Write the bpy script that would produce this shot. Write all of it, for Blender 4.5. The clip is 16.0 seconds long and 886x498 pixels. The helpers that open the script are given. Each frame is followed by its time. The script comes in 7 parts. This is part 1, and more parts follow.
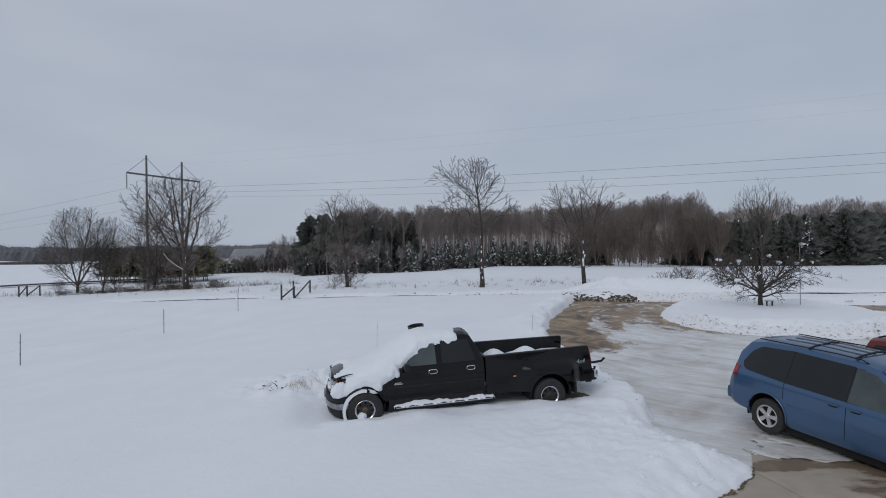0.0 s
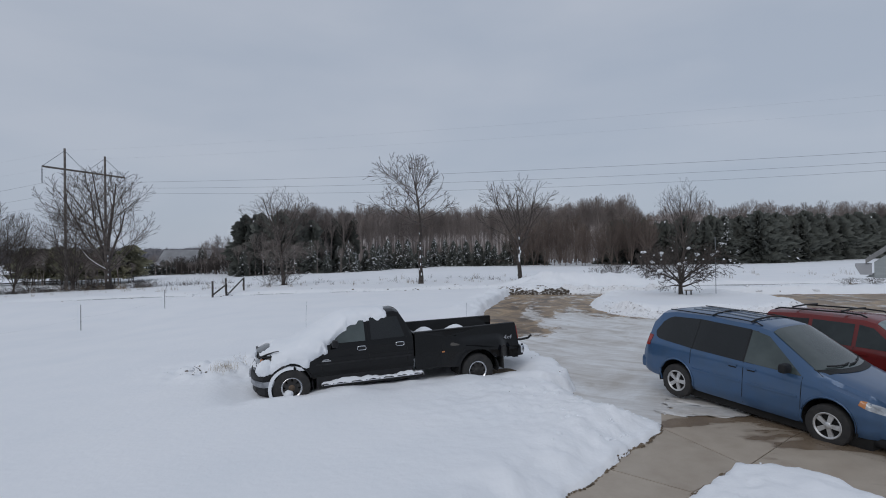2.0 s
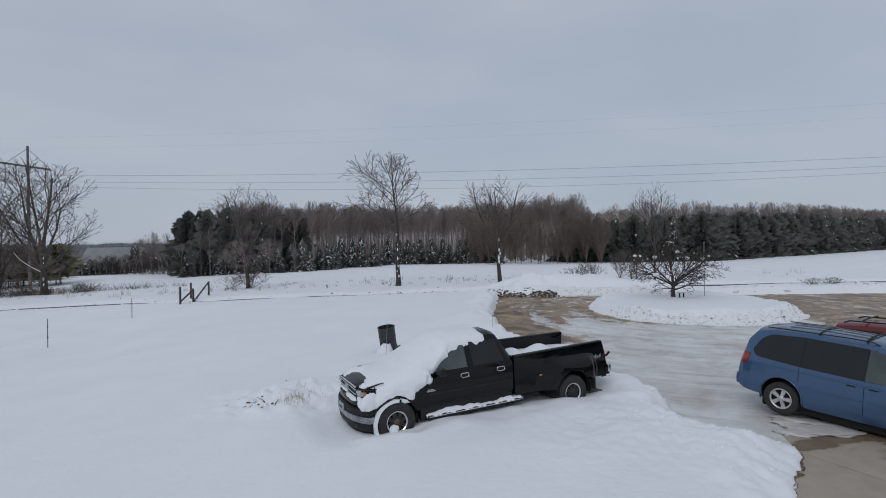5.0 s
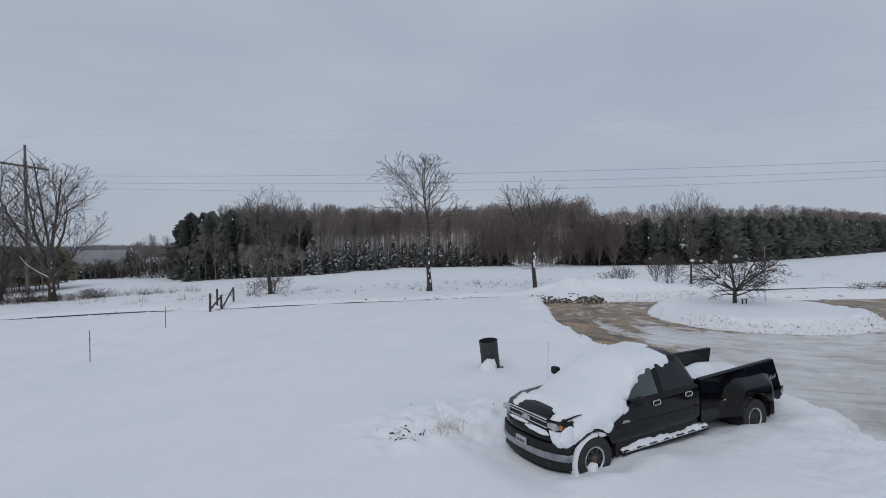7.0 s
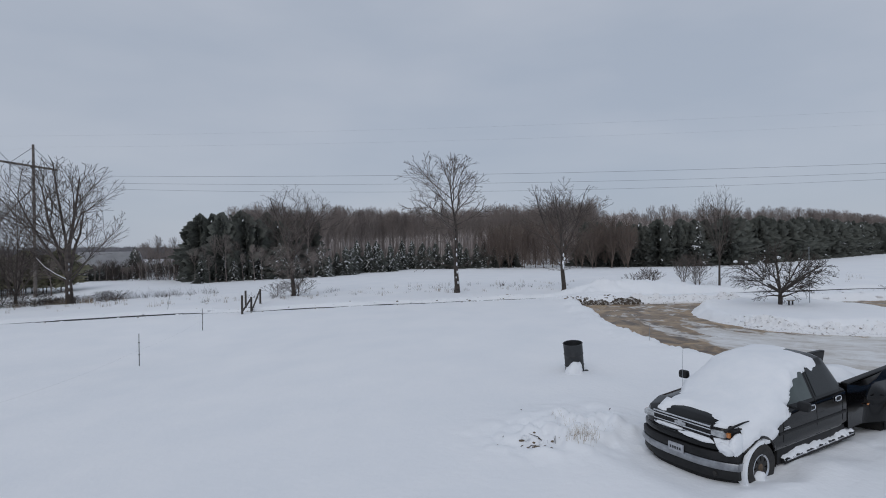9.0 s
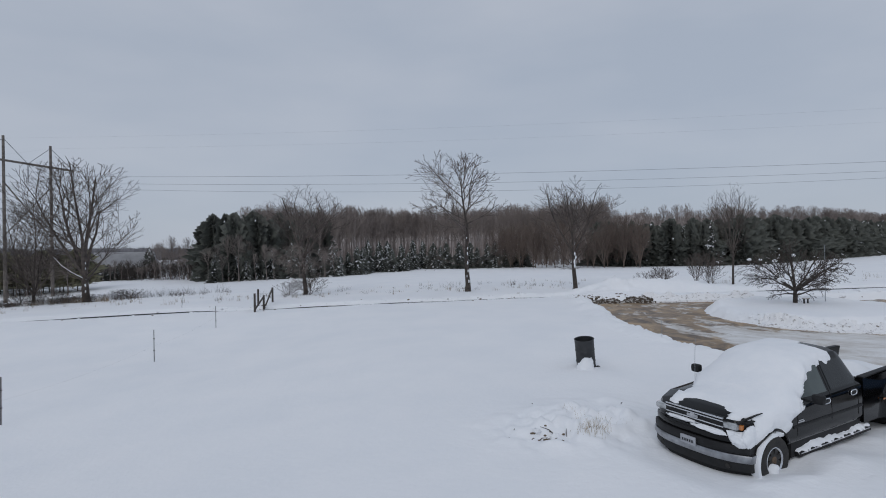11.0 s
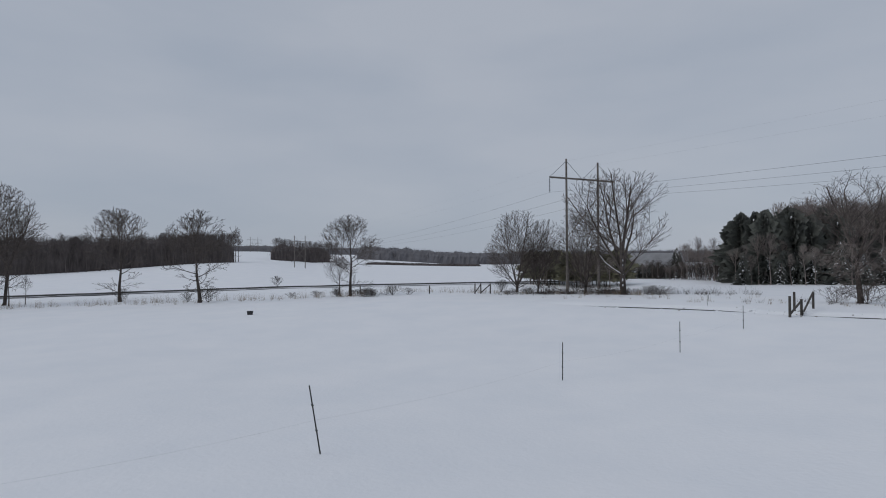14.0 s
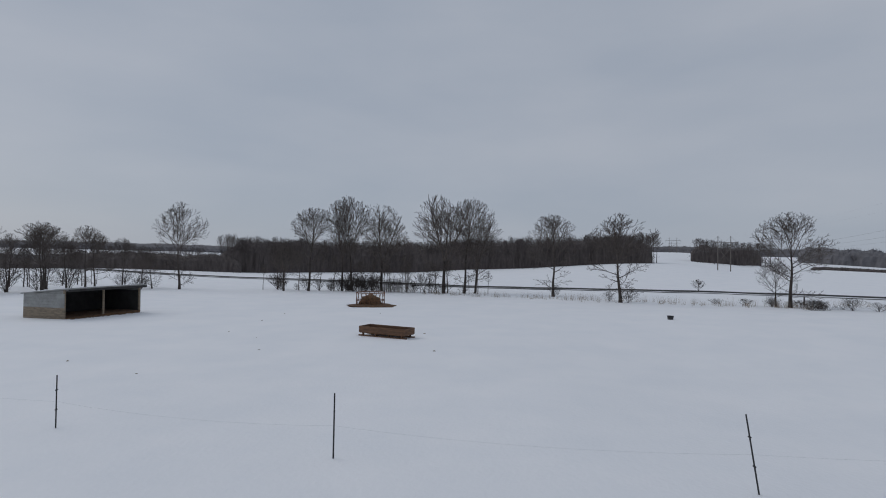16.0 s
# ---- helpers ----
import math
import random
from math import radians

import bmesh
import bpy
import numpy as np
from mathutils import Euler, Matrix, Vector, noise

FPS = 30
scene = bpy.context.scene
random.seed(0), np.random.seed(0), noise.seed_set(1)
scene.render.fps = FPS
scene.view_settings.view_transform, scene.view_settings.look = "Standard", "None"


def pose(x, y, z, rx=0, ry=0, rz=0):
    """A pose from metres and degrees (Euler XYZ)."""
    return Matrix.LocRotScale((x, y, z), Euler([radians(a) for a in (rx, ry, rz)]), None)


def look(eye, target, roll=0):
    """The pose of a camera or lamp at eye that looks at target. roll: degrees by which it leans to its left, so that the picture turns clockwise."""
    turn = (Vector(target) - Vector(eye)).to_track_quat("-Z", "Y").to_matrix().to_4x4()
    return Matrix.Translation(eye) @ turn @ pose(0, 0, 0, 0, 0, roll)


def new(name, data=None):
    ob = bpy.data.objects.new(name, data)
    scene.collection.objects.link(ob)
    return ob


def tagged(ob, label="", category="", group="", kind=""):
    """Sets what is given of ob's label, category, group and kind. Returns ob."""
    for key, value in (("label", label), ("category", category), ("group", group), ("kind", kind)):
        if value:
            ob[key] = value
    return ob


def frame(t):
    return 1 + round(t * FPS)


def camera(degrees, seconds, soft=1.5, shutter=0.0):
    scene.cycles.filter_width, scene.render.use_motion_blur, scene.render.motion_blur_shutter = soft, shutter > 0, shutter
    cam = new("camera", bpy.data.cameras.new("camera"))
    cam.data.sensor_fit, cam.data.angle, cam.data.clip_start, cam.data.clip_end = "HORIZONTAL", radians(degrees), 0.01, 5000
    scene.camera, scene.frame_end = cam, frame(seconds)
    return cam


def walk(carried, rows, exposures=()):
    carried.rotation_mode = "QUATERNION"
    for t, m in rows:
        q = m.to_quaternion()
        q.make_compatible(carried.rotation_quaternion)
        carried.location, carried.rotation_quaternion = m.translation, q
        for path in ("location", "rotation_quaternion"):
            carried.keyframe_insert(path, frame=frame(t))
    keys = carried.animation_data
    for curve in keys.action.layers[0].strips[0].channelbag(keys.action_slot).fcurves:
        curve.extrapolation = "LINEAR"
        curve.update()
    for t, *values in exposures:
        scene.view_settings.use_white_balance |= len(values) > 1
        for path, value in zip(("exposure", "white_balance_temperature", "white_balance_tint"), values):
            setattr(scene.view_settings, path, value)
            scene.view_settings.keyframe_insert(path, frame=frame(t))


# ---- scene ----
cam = camera(79.5, 16.0, soft=1.0)
PATH = [
    (0, (1.213, -1.009, 3.833), (1.004, 0.98, 3.83), -0.8),
    (0.5, (1.374, -0.933, 3.622), (1.188, 1.058, 3.627), -0.9),
    (1, (1.45, -0.973, 3.448), (1.322, 1.023, 3.455), -0.9),
    (1.5, (1.492, -1.076, 3.328), (1.426, 0.923, 3.336), -1.0),
    (2, (1.516, -1.109, 3.218), (1.522, 0.891, 3.227), -0.8),
    (2.5, (1.286, -1.115, 3.186), (1.364, 0.883, 3.193), -0.8),
    (3, (0.851, -1.054, 3.255), (0.993, 0.941, 3.257), -0.8),
    (3.5, (0.265, -0.952, 3.382), (0.451, 1.039, 3.377), -0.8),
    (4, (-0.483, -0.82, 3.53), (-0.266, 1.168, 3.518), -0.8),
    (6.5, (-4.71, 1.265, 4.014), (-4.409, 3.242, 4.001), -0.9),
    (7, (-5.622, 1.693, 4.018), (-5.305, 3.667, 4.009), -0.9),
    (7.5, (-6.478, 2.018, 4.061), (-6.145, 3.99, 4.054), -1.1),
    (8, (-7.177, 2.246, 4.057), (-6.826, 4.215, 4.051), -1.0),
    (8.5, (-7.787, 2.421, 4.04), (-7.421, 4.387, 4.035), -0.9),
    (9, (-8.204, 2.591, 4.0), (-7.859, 4.561, 3.998), -0.9),
    (11.5, (-8.218, 2.539, 3.81), (-7.943, 4.52, 3.814), -1.0),
    (12, (-8.092, 2.63, 3.77), (-8.092, 4.63, 3.779), -0.7),
    (12.5, (-8.052, 2.618, 3.71), (-8.318, 4.601, 3.726), -0.6),
    (13, (-8.071, 2.585, 3.562), (-8.682, 4.489, 3.586), -0.9),
    (13.5, (-8.175, 2.662, 3.553), (-9.218, 4.368, 3.582), -0.7),
    (14, (-8.206, 2.648, 3.509), (-9.591, 4.091, 3.543), -0.3),
    (14.5, (-8.215, 2.594, 3.535), (-9.851, 3.743, 3.57), -0.1),
    (15, (-8.25, 2.567, 3.576), (-10.048, 3.443, 3.611), 0.1),
    (15.5, (-8.336, 2.576, 3.654), (-10.255, 3.138, 3.686), 0.3),
    (16, (-8.318, 2.515, 3.699), (-10.315, 2.631, 3.728), 0.8),
]
walk(cam, [(t, look(e, g, r)) for t, e, g, r in PATH],
     [(0, 0.02, 6340, 10), (4, 0.02, 6340, 10), (9, 0.02, 6350, 10), (11.5, 0.02, 6380, 10), (12.5, 0.0, 6410, 10), (13.5, -0.07, 6430, 10), (14.5, -0.14, 6450, 10), (16, -0.17, 6460, 10)])


# ---- world and light: a cold overcast sky ----
world = bpy.data.worlds.new("overcast_sky")
scene.world = world
world.use_nodes = True
wn, wl = world.node_tree.nodes, world.node_tree.links
sky = wn.new("ShaderNodeTexSky")
sky.sky_type, sky.sun_disc = "NISHITA", False
sky.sun_elevation, sky.sun_rotation = radians(32), radians(209)
coord = wn.new("ShaderNodeTexCoord")
squash = wn.new("ShaderNodeMapping")
squash.inputs["Scale"].default_value = (1.0, 1.0, 3.2)
squash.inputs["Location"].default_value = (3.7, 1.9, 0.6)
cloud = wn.new("ShaderNodeTexNoise")
cloud.inputs["Scale"].default_value, cloud.inputs["Detail"].default_value, cloud.inputs["Roughness"].default_value = 2.1, 5.0, 0.48
ramp = wn.new("ShaderNodeValToRGB")
ramp.color_ramp.elements[0].position, ramp.color_ramp.elements[0].color = 0.36, (0.375, 0.42, 0.495, 1)
ramp.color_ramp.elements[1].position, ramp.color_ramp.elements[1].color = 0.66, (0.435, 0.47, 0.535, 1)
dim = wn.new("ShaderNodeMix")
dim.data_type, dim.blend_type = "RGBA", "MULTIPLY"
dim.inputs[0].default_value = 1.0
dim.inputs[7].default_value = (0.1, 0.1, 0.1, 1)
veil = wn.new("ShaderNodeMix")
veil.data_type = "RGBA"
veil.inputs[0].default_value = 0.94
back = wn["Background"]
back.inputs["Strength"].default_value = 1.0
wl.new(coord.outputs["Generated"], squash.inputs["Vector"])
wl.new(squash.outputs["Vector"], cloud.inputs["Vector"])
wl.new(cloud.outputs["Fac"], ramp.inputs["Fac"])
wl.new(sky.outputs["Color"], dim.inputs[6])
wl.new(dim.outputs[2], veil.inputs[6])
wl.new(ramp.outputs["Color"], veil.inputs[7])
wl.new(veil.outputs[2], back.inputs["Color"])
sun = new("sun", bpy.data.lights.new("sun", "SUN"))
sun.data.energy, sun.data.angle, sun.data.color = 0.6, radians(40), (1.0, 0.97, 0.93)
sun.matrix_world = look((-14, -25, 24), (0, 0, 0))


# ---- materials ----
def mat(name, color, rough=0.8, metal=0.0, dark=None, scale=4.0, detail=6.0, bump=0.0, bump_scale=None, spread=(0.35, 0.65), coat=0.0, spec=0.5, stretch=None, world_space=True, by_object=0.0):
    """A procedural surface: two tones mixed by noise at one size and a fine relief at another."""
    m = bpy.data.materials.new(name)
    m.use_nodes = True
    n, l = m.node_tree.nodes, m.node_tree.links
    b = n["Principled BSDF"]
    b.inputs["Roughness"].default_value, b.inputs["Metallic"].default_value = rough, metal
    b.inputs["Coat Weight"].default_value, b.inputs["Coat Roughness"].default_value = coat, 0.08
    b.inputs["Specular IOR Level"].default_value = spec
    b.inputs["Base Color"].default_value = (*color, 1)
    tc = n.new("ShaderNodeNewGeometry") if world_space else n.new("ShaderNodeTexCoord")
    vec = tc.outputs["Position"] if world_space else tc.outputs["Object"]
    if stretch:
        mp = n.new("ShaderNodeMapping")
        mp.inputs["Scale"].default_value = stretch
        l.new(vec, mp.inputs["Vector"])
        vec = mp.outputs["Vector"]
    if dark:
        tx = n.new("ShaderNodeTexNoise")
        tx.inputs["Scale"].default_value, tx.inputs["Detail"].default_value = scale, detail
        tx.inputs["Roughness"].default_value = 0.62
        r = n.new("ShaderNodeValToRGB")
        r.color_ramp.elements[0].position, r.color_ramp.elements[0].color = spread[0], (*dark, 1)
        r.color_ramp.elements[1].position, r.color_ramp.elements[1].color = spread[1], (*color, 1)
        l.new(vec, tx.inputs["Vector"])
        l.new(tx.outputs["Fac"], r.inputs["Fac"])
        out = r.outputs["Color"]
        if by_object:
            oi = n.new("ShaderNodeObjectInfo")
            hs = n.new("ShaderNodeHueSaturation")
            mr = n.new("ShaderNodeMapRange")
            mr.inputs["To Min"].default_value, mr.inputs["To Max"].default_value = 1 - by_object, 1 + by_object
            l.new(oi.outputs["Random"], mr.inputs["Value"])
            l.new(mr.outputs["Result"], hs.inputs["Value"])
            l.new(out, hs.inputs["Color"])
            out = hs.outputs["Color"]
        l.new(out, b.inputs["Base Color"])
    if bump:
        tb = n.new("ShaderNodeTexNoise")
        tb.inputs["Scale"].default_value, tb.inputs["Detail"].default_value = bump_scale or scale * 5, 5.0
        bp = n.new("ShaderNodeBump")
        bp.inputs["Strength"].default_value, bp.inputs["Distance"].default_value = bump, 0.02
        l.new(vec, tb.inputs["Vector"])
        l.new(tb.outputs["Fac"], bp.inputs["Height"])
        l.new(bp.outputs["Normal"], b.inputs["Normal"])
    return m


SNOW = mat("snow", (0.90, 0.905, 0.92), 0.75, dark=(0.85, 0.865, 0.89), scale=0.35, bump=0.75, bump_scale=8.0, spec=0.25)
SNOW_CAP = mat("settled_snow", (0.87, 0.88, 0.90), 0.7, dark=(0.82, 0.84, 0.87), scale=3.0, bump=0.3, bump_scale=25.0, spec=0.25)
ICE = mat("packed_ice_and_mud", (0.72, 0.73, 0.75), 0.45, bump=0.5, bump_scale=7.0)
CONCRETE = mat("wet_concrete", (0.45, 0.385, 0.31), 0.5, dark=(0.37, 0.305, 0.24), scale=2.2, bump=0.25, bump_scale=60.0, spread=(0.3, 0.7), by_object=0.05)
ASPHALT = mat("wet_asphalt", (0.060, 0.058, 0.057), 0.9, spec=0.15, dark=(0.035, 0.035, 0.036), scale=2.0, bump=0.3, bump_scale=80.0)
SOIL = mat("frozen_soil", (0.21, 0.155, 0.10), 0.9, dark=(0.065, 0.05, 0.036), scale=2.5, bump=0.8, bump_scale=12.0)
DIRTY = mat("dirt_heavy_ploughed_snow", (0.62, 0.60, 0.58), 0.9, dark=(0.055, 0.040, 0.027), scale=7.0, detail=9.0, spread=(0.49, 0.66), bump=0.9, bump_scale=14.0)
GREYSNOW = mat("dirt_flecked_ploughed_snow", (0.84, 0.84, 0.85), 0.85, dark=(0.12, 0.09, 0.065), scale=6.0, detail=9.0, spread=(0.30, 0.45), bump=0.8, bump_scale=14.0, spec=0.25)
BARK = mat("grey_brown_bark", (0.085, 0.068, 0.058), 0.9, dark=(0.032, 0.027, 0.024), scale=5.0, bump=0.6, bump_scale=30.0, by_object=0.18)
LIMB = mat("bare_limbs_and_twigs", (0.130, 0.106, 0.092), 0.9, dark=(0.056, 0.046, 0.041), scale=3.0, by_object=0.12)
TWIG = mat("thicket_twigs", (0.290, 0.245, 0.222), 0.9, dark=(0.175, 0.147, 0.134), scale=0.25, by_object=0.1)
# pale colour paints in the haze and snow seen between far trunks
DEEPWOOD = mat("haze_paled_forest_depths", (0.50, 0.455, 0.44), 0.9, dark=(0.22, 0.19, 0.18), scale=1.4, stretch=(1, 1, 0.10))
FARTWIG = mat("distant_twigs", (0.118, 0.099, 0.093), 0.9, dark=(0.066, 0.055, 0.053), scale=0.9, stretch=(1, 1, 0.16))
REDTWIG = mat("reddish_twigs", (0.175, 0.135, 0.112), 0.9, dark=(0.105, 0.080, 0.068), scale=0.8)
HEDGE = mat("olive_green_needles", (0.285, 0.268, 0.175), 0.85, dark=(0.160, 0.160, 0.115), scale=0.5, by_object=0.25)
NEEDLE = mat("dark_needles", (0.146, 0.153, 0.132), 0.8, dark=(0.086, 0.092, 0.081), scale=1.2, by_object=0.15)
STRAWY = mat("pale_dry_grass", (0.44, 0.36, 0.24), 0.9, dark=(0.26, 0.20, 0.13), scale=4.0)
WEED = mat("dry_weeds", (0.30, 0.22, 0.13), 0.9, dark=(0.14, 0.10, 0.065), scale=3.0)
POLE = mat("weathered_pole_wood", (0.20, 0.175, 0.155), 0.85, dark=(0.10, 0.088, 0.08), scale=2.0, bump=0.3)
STEEL = mat("galvanised_steel", (0.33, 0.35, 0.37), 0.5, 0.7, dark=(0.25, 0.265, 0.28), scale=3.0)
WIRE = mat("line_wire", (0.20, 0.21, 0.23), 0.6, 0.4)
STAKE = mat("black_fence_rod", (0.03, 0.03, 0.033), 0.6, dark=(0.015, 0.015, 0.017), scale=6.0)
DRUM = mat("black_drum_steel", (0.035, 0.037, 0.04), 0.55, dark=(0.018, 0.019, 0.021), scale=5.0, bump=0.2)
RUST = mat("rust_brown_steel", (0.23, 0.10, 0.045), 0.85, dark=(0.10, 0.045, 0.025), scale=4.0, bump=0.4)
HAY = mat("old_hay", (0.17, 0.092, 0.045), 0.95, dark=(0.07, 0.04, 0.024), scale=6.0, bump=0.9, bump_scale=40.0)
PLANK = mat("treated_brown_plank", (0.19, 0.10, 0.052), 0.8, dark=(0.095, 0.052, 0.032), scale=3.0, bump=0.3, stretch=(1, 1, 6))
SIDING = mat("weathered_tin_siding", (0.34, 0.345, 0.335), 0.55, 0.3, dark=(0.24, 0.24, 0.23), scale=2.0)
OLDWOOD = mat("weathered_barn_wood", (0.31, 0.25, 0.18), 0.85, dark=(0.17, 0.135, 0.10), scale=2.5, bump=0.4, stretch=(1, 1, 5))
DARKWOOD = mat("near_black_wood", (0.045, 0.043, 0.043), 0.9, dark=(0.025, 0.024, 0.024), scale=2.0)
FROSTROOF = mat("frosted_barn_roof", (0.56, 0.56, 0.575), 0.8, dark=(0.43, 0.43, 0.445), scale=0.5, bump=0.2)
# paler, greyer tone puts the haze of distance into the woods' colour
FARHILL = mat("haze_painted_hill_woods", (0.17, 0.165, 0.175), 0.9, dark=(0.12, 0.115, 0.122), scale=0.25, stretch=(1, 1, 0.3))
RAKE = mat("grey_painted_gable", (0.30, 0.32, 0.32), 0.7, dark=(0.24, 0.255, 0.255), scale=3.0, bump=0.15, stretch=(1, 1, 6))
SHINGLE = mat("grey_shingles", (0.24, 0.235, 0.23), 0.85, dark=(0.15, 0.147, 0.145), scale=3.0, bump=0.3)
BARNWALL = mat("brown_barn_wall", (0.12, 0.09, 0.07), 0.9, dark=(0.07, 0.055, 0.045), scale=1.0)
TRIM = mat("grey_painted_trim", (0.36, 0.36, 0.37), 0.5, dark=(0.31, 0.31, 0.32), scale=4.0)


def drive_nodes(m):
    """Brown mud at the junction and along the far loop, streaky packed ice in the wheel tracks nearer the house."""
    n, l = m.node_tree.nodes, m.node_tree.links
    b = n["Principled BSDF"]
    geo = n.new("ShaderNodeNewGeometry")
    sep = n.new("ShaderNodeSeparateXYZ")
    l.new(geo.outputs["Position"], sep.inputs[0])

    def noise_at(scale, stretch, turn=0.0, detail=6.0, bend=0.3):
        mp = n.new("ShaderNodeMapping")
        mp.inputs["Scale"].default_value = stretch
        mp.inputs["Rotation"].default_value = (0, 0, turn)
        t = n.new("ShaderNodeTexNoise")
        t.inputs["Scale"].default_value, t.inputs["Detail"].default_value, t.inputs["Roughness"].default_value = scale, detail, 0.65
        t.inputs["Distortion"].default_value = bend
        l.new(geo.outputs["Position"], mp.inputs["Vector"])
        l.new(mp.outputs["Vector"], t.inputs["Vector"])
        return t.outputs["Fac"]

    def ramp(src, p0, c0, p1, c1):
        r = n.new("ShaderNodeValToRGB")
        r.color_ramp.elements[0].position, r.color_ramp.elements[0].color = p0, (*c0, 1)
        r.color_ramp.elements[1].position, r.color_ramp.elements[1].color = p1, (*c1, 1)
        l.new(src, r.inputs["Fac"])
        return r.outputs["Color"]

    def span(src, a, c):
        r = n.new("ShaderNodeMapRange")
        r.inputs["From Min"].default_value, r.inputs["From Max"].default_value = a, c
        l.new(src, r.inputs["Value"])
        return r.outputs["Result"]

    def op(kind, x, y):
        t = n.new("ShaderNodeMath")
        t.operation = kind
        for i, v in enumerate((x, y)):
            if isinstance(v, float):
                t.inputs[i].default_value = v
            else:
                l.new(v, t.inputs[i])
        return t.outputs[0]

    dx, dy = op("SUBTRACT", sep.outputs["X"], 14.0), op("SUBTRACT", sep.outputs["Y"], 25.7)
    around = op("SQRT", op("ADD", op("MULTIPLY", dx, dx), op("MULTIPLY", dy, dy)), 0.0)
    turn_ = op("ARCTAN2", dx, dy)
    track = n.new("ShaderNodeCombineXYZ")
    l.new(op("MULTIPLY", around, 2.2), track.inputs[0])
    l.new(op("MULTIPLY", turn_, 3.4), track.inputs[1])
    rut = n.new("ShaderNodeTexNoise")
    rut.inputs["Scale"].default_value, rut.inputs["Detail"].default_value, rut.inputs["Roughness"].default_value, rut.inputs["Distortion"].default_value = 1.0, 7.0, 0.68, 0.6
    l.new(track.outputs[0], rut.inputs["Vector"])
    streaks = op("ADD", op("MULTIPLY", rut.outputs["Fac"], 0.5), op("MULTIPLY", noise_at(0.7, (1.0, 1.0, 1.0), 0.0, bend=0.9), 0.5))
    ice = ramp(streaks, 0.36, (0.44, 0.395, 0.345), 0.59, (0.76, 0.758, 0.755))
    mud = ramp(noise_at(0.9, (1.0, 0.8, 1.0), 0.6, bend=1.2), 0.38, (0.080, 0.049, 0.026), 0.66, (0.42, 0.285, 0.150))
    far = op("MULTIPLY", span(sep.outputs["Y"], 20.5, 26.0), 1.06)
    east_ = op("MULTIPLY", span(sep.outputs["X"], 13.5, 17.5), 1.1)
    where = op("MAXIMUM", far, east_)
    verge = op("MULTIPLY", span(sep.outputs["X"], 6.6, 4.6), op("MULTIPLY", span(sep.outputs["Y"], 17.0, 19.5), 1.5))
    where = op("MAXIMUM", where, verge)
    foot = op("MULTIPLY", span(around, 6.5, 5.6), 0.8)
    where = op("MAXIMUM", where, foot)
    where = op("ADD", where, op("MULTIPLY", op("SUBTRACT", noise_at(0.8, (1.3, 0.7, 1.0), 0.3), 0.5), 3.0))
    where = op("ADD", where, op("MULTIPLY", op("SUBTRACT", rut.outputs["Fac"], 0.5), 1.6))
    mix = n.new("ShaderNodeMix")
    mix.data_type = "RGBA"
    fac = span(where, 0.62, 0.92)
    l.new(fac, mix.inputs[0])
    l.new(ice, mix.inputs[6])
    l.new(mud, mix.inputs[7])
    l.new(mix.outputs[2], b.inputs["Base Color"])
    return m


drive_nodes(ICE)


def wet_and_shade_nodes(m):
    """Dark wet patches with sharp edges on the concrete, more of them beside the ice. Those round the van also paint
    its shade into the colour.
    """
    n, l = m.node_tree.nodes, m.node_tree.links
    b = n["Principled BSDF"]
    src = b.inputs["Base Color"].links[0].from_socket
    geo = n.new("ShaderNodeNewGeometry")
    mp = n.new("ShaderNodeMapping")
    mp.inputs["Scale"].default_value, mp.inputs["Rotation"].default_value = (0.7, 1.7, 1.0), (0, 0, radians(58))
    t = n.new("ShaderNodeTexNoise")
    t.inputs["Scale"].default_value, t.inputs["Detail"].default_value, t.inputs["Roughness"].default_value = 0.8, 4.0, 0.5
    sep = n.new("ShaderNodeSeparateXYZ")
    r = n.new("ShaderNodeMapRange")
    r.inputs["From Min"].default_value, r.inputs["From Max"].default_value = 12.0, 16.5
    r.inputs["To Min"].default_value, r.inputs["To Max"].default_value = -0.24, 0.26
    add = n.new("ShaderNodeMath")
    cut = n.new("ShaderNodeMapRange")
    cut.inputs["From Min"].default_value, cut.inputs["From Max"].default_value = 0.53, 0.58
    mix = n.new("ShaderNodeMix")
    mix.data_type, mix.blend_type = "RGBA", "MULTIPLY"
    mix.inputs[7].default_value = (0.54, 0.48, 0.42, 1)
    ro = n.new("ShaderNodeMapRange")
    ro.inputs["To Min"].default_value, ro.inputs["To Max"].default_value = 0.55, 0.22
    l.new(geo.outputs["Position"], mp.inputs["Vector"])
    l.new(mp.outputs["Vector"], t.inputs["Vector"])
    l.new(geo.outputs["Position"], sep.inputs[0])
    both = n.new("ShaderNodeMath")
    l.new(sep.outputs["X"], both.inputs[0])
    l.new(sep.outputs["Y"], both.inputs[1])
    l.new(both.outputs[0], r.inputs["Value"])
    l.new(t.outputs["Fac"], add.inputs[0])
    l.new(r.outputs["Result"], add.inputs[1])
    l.new(add.outputs[0], cut.inputs["Value"])
    l.new(cut.outputs["Result"], mix.inputs[0])
    l.new(src, mix.inputs[6])
    l.new(mix.outputs[2], b.inputs["Base Color"])
    l.new(cut.outputs["Result"], ro.inputs["Value"])
    l.new(ro.outputs["Result"], b.inputs["Roughness"])


wet_and_shade_nodes(CONCRETE)


# ---- builders ----
def part(name, bm, material, parent=None, label="", smooth=None):
    """Links a bmesh as one mesh object, under a thing or part when given."""
    me = bpy.data.meshes.new(name)
    bm.to_mesh(me)
    bm.free()
    me.materials.append(material)
    if smooth:
        me.shade_smooth()
        me.set_sharp_from_angle(angle=radians(smooth))
    ob = new(name, me)
    if parent is not None:
        ob.parent = parent
    if label:
        ob["label"] = label
    return ob


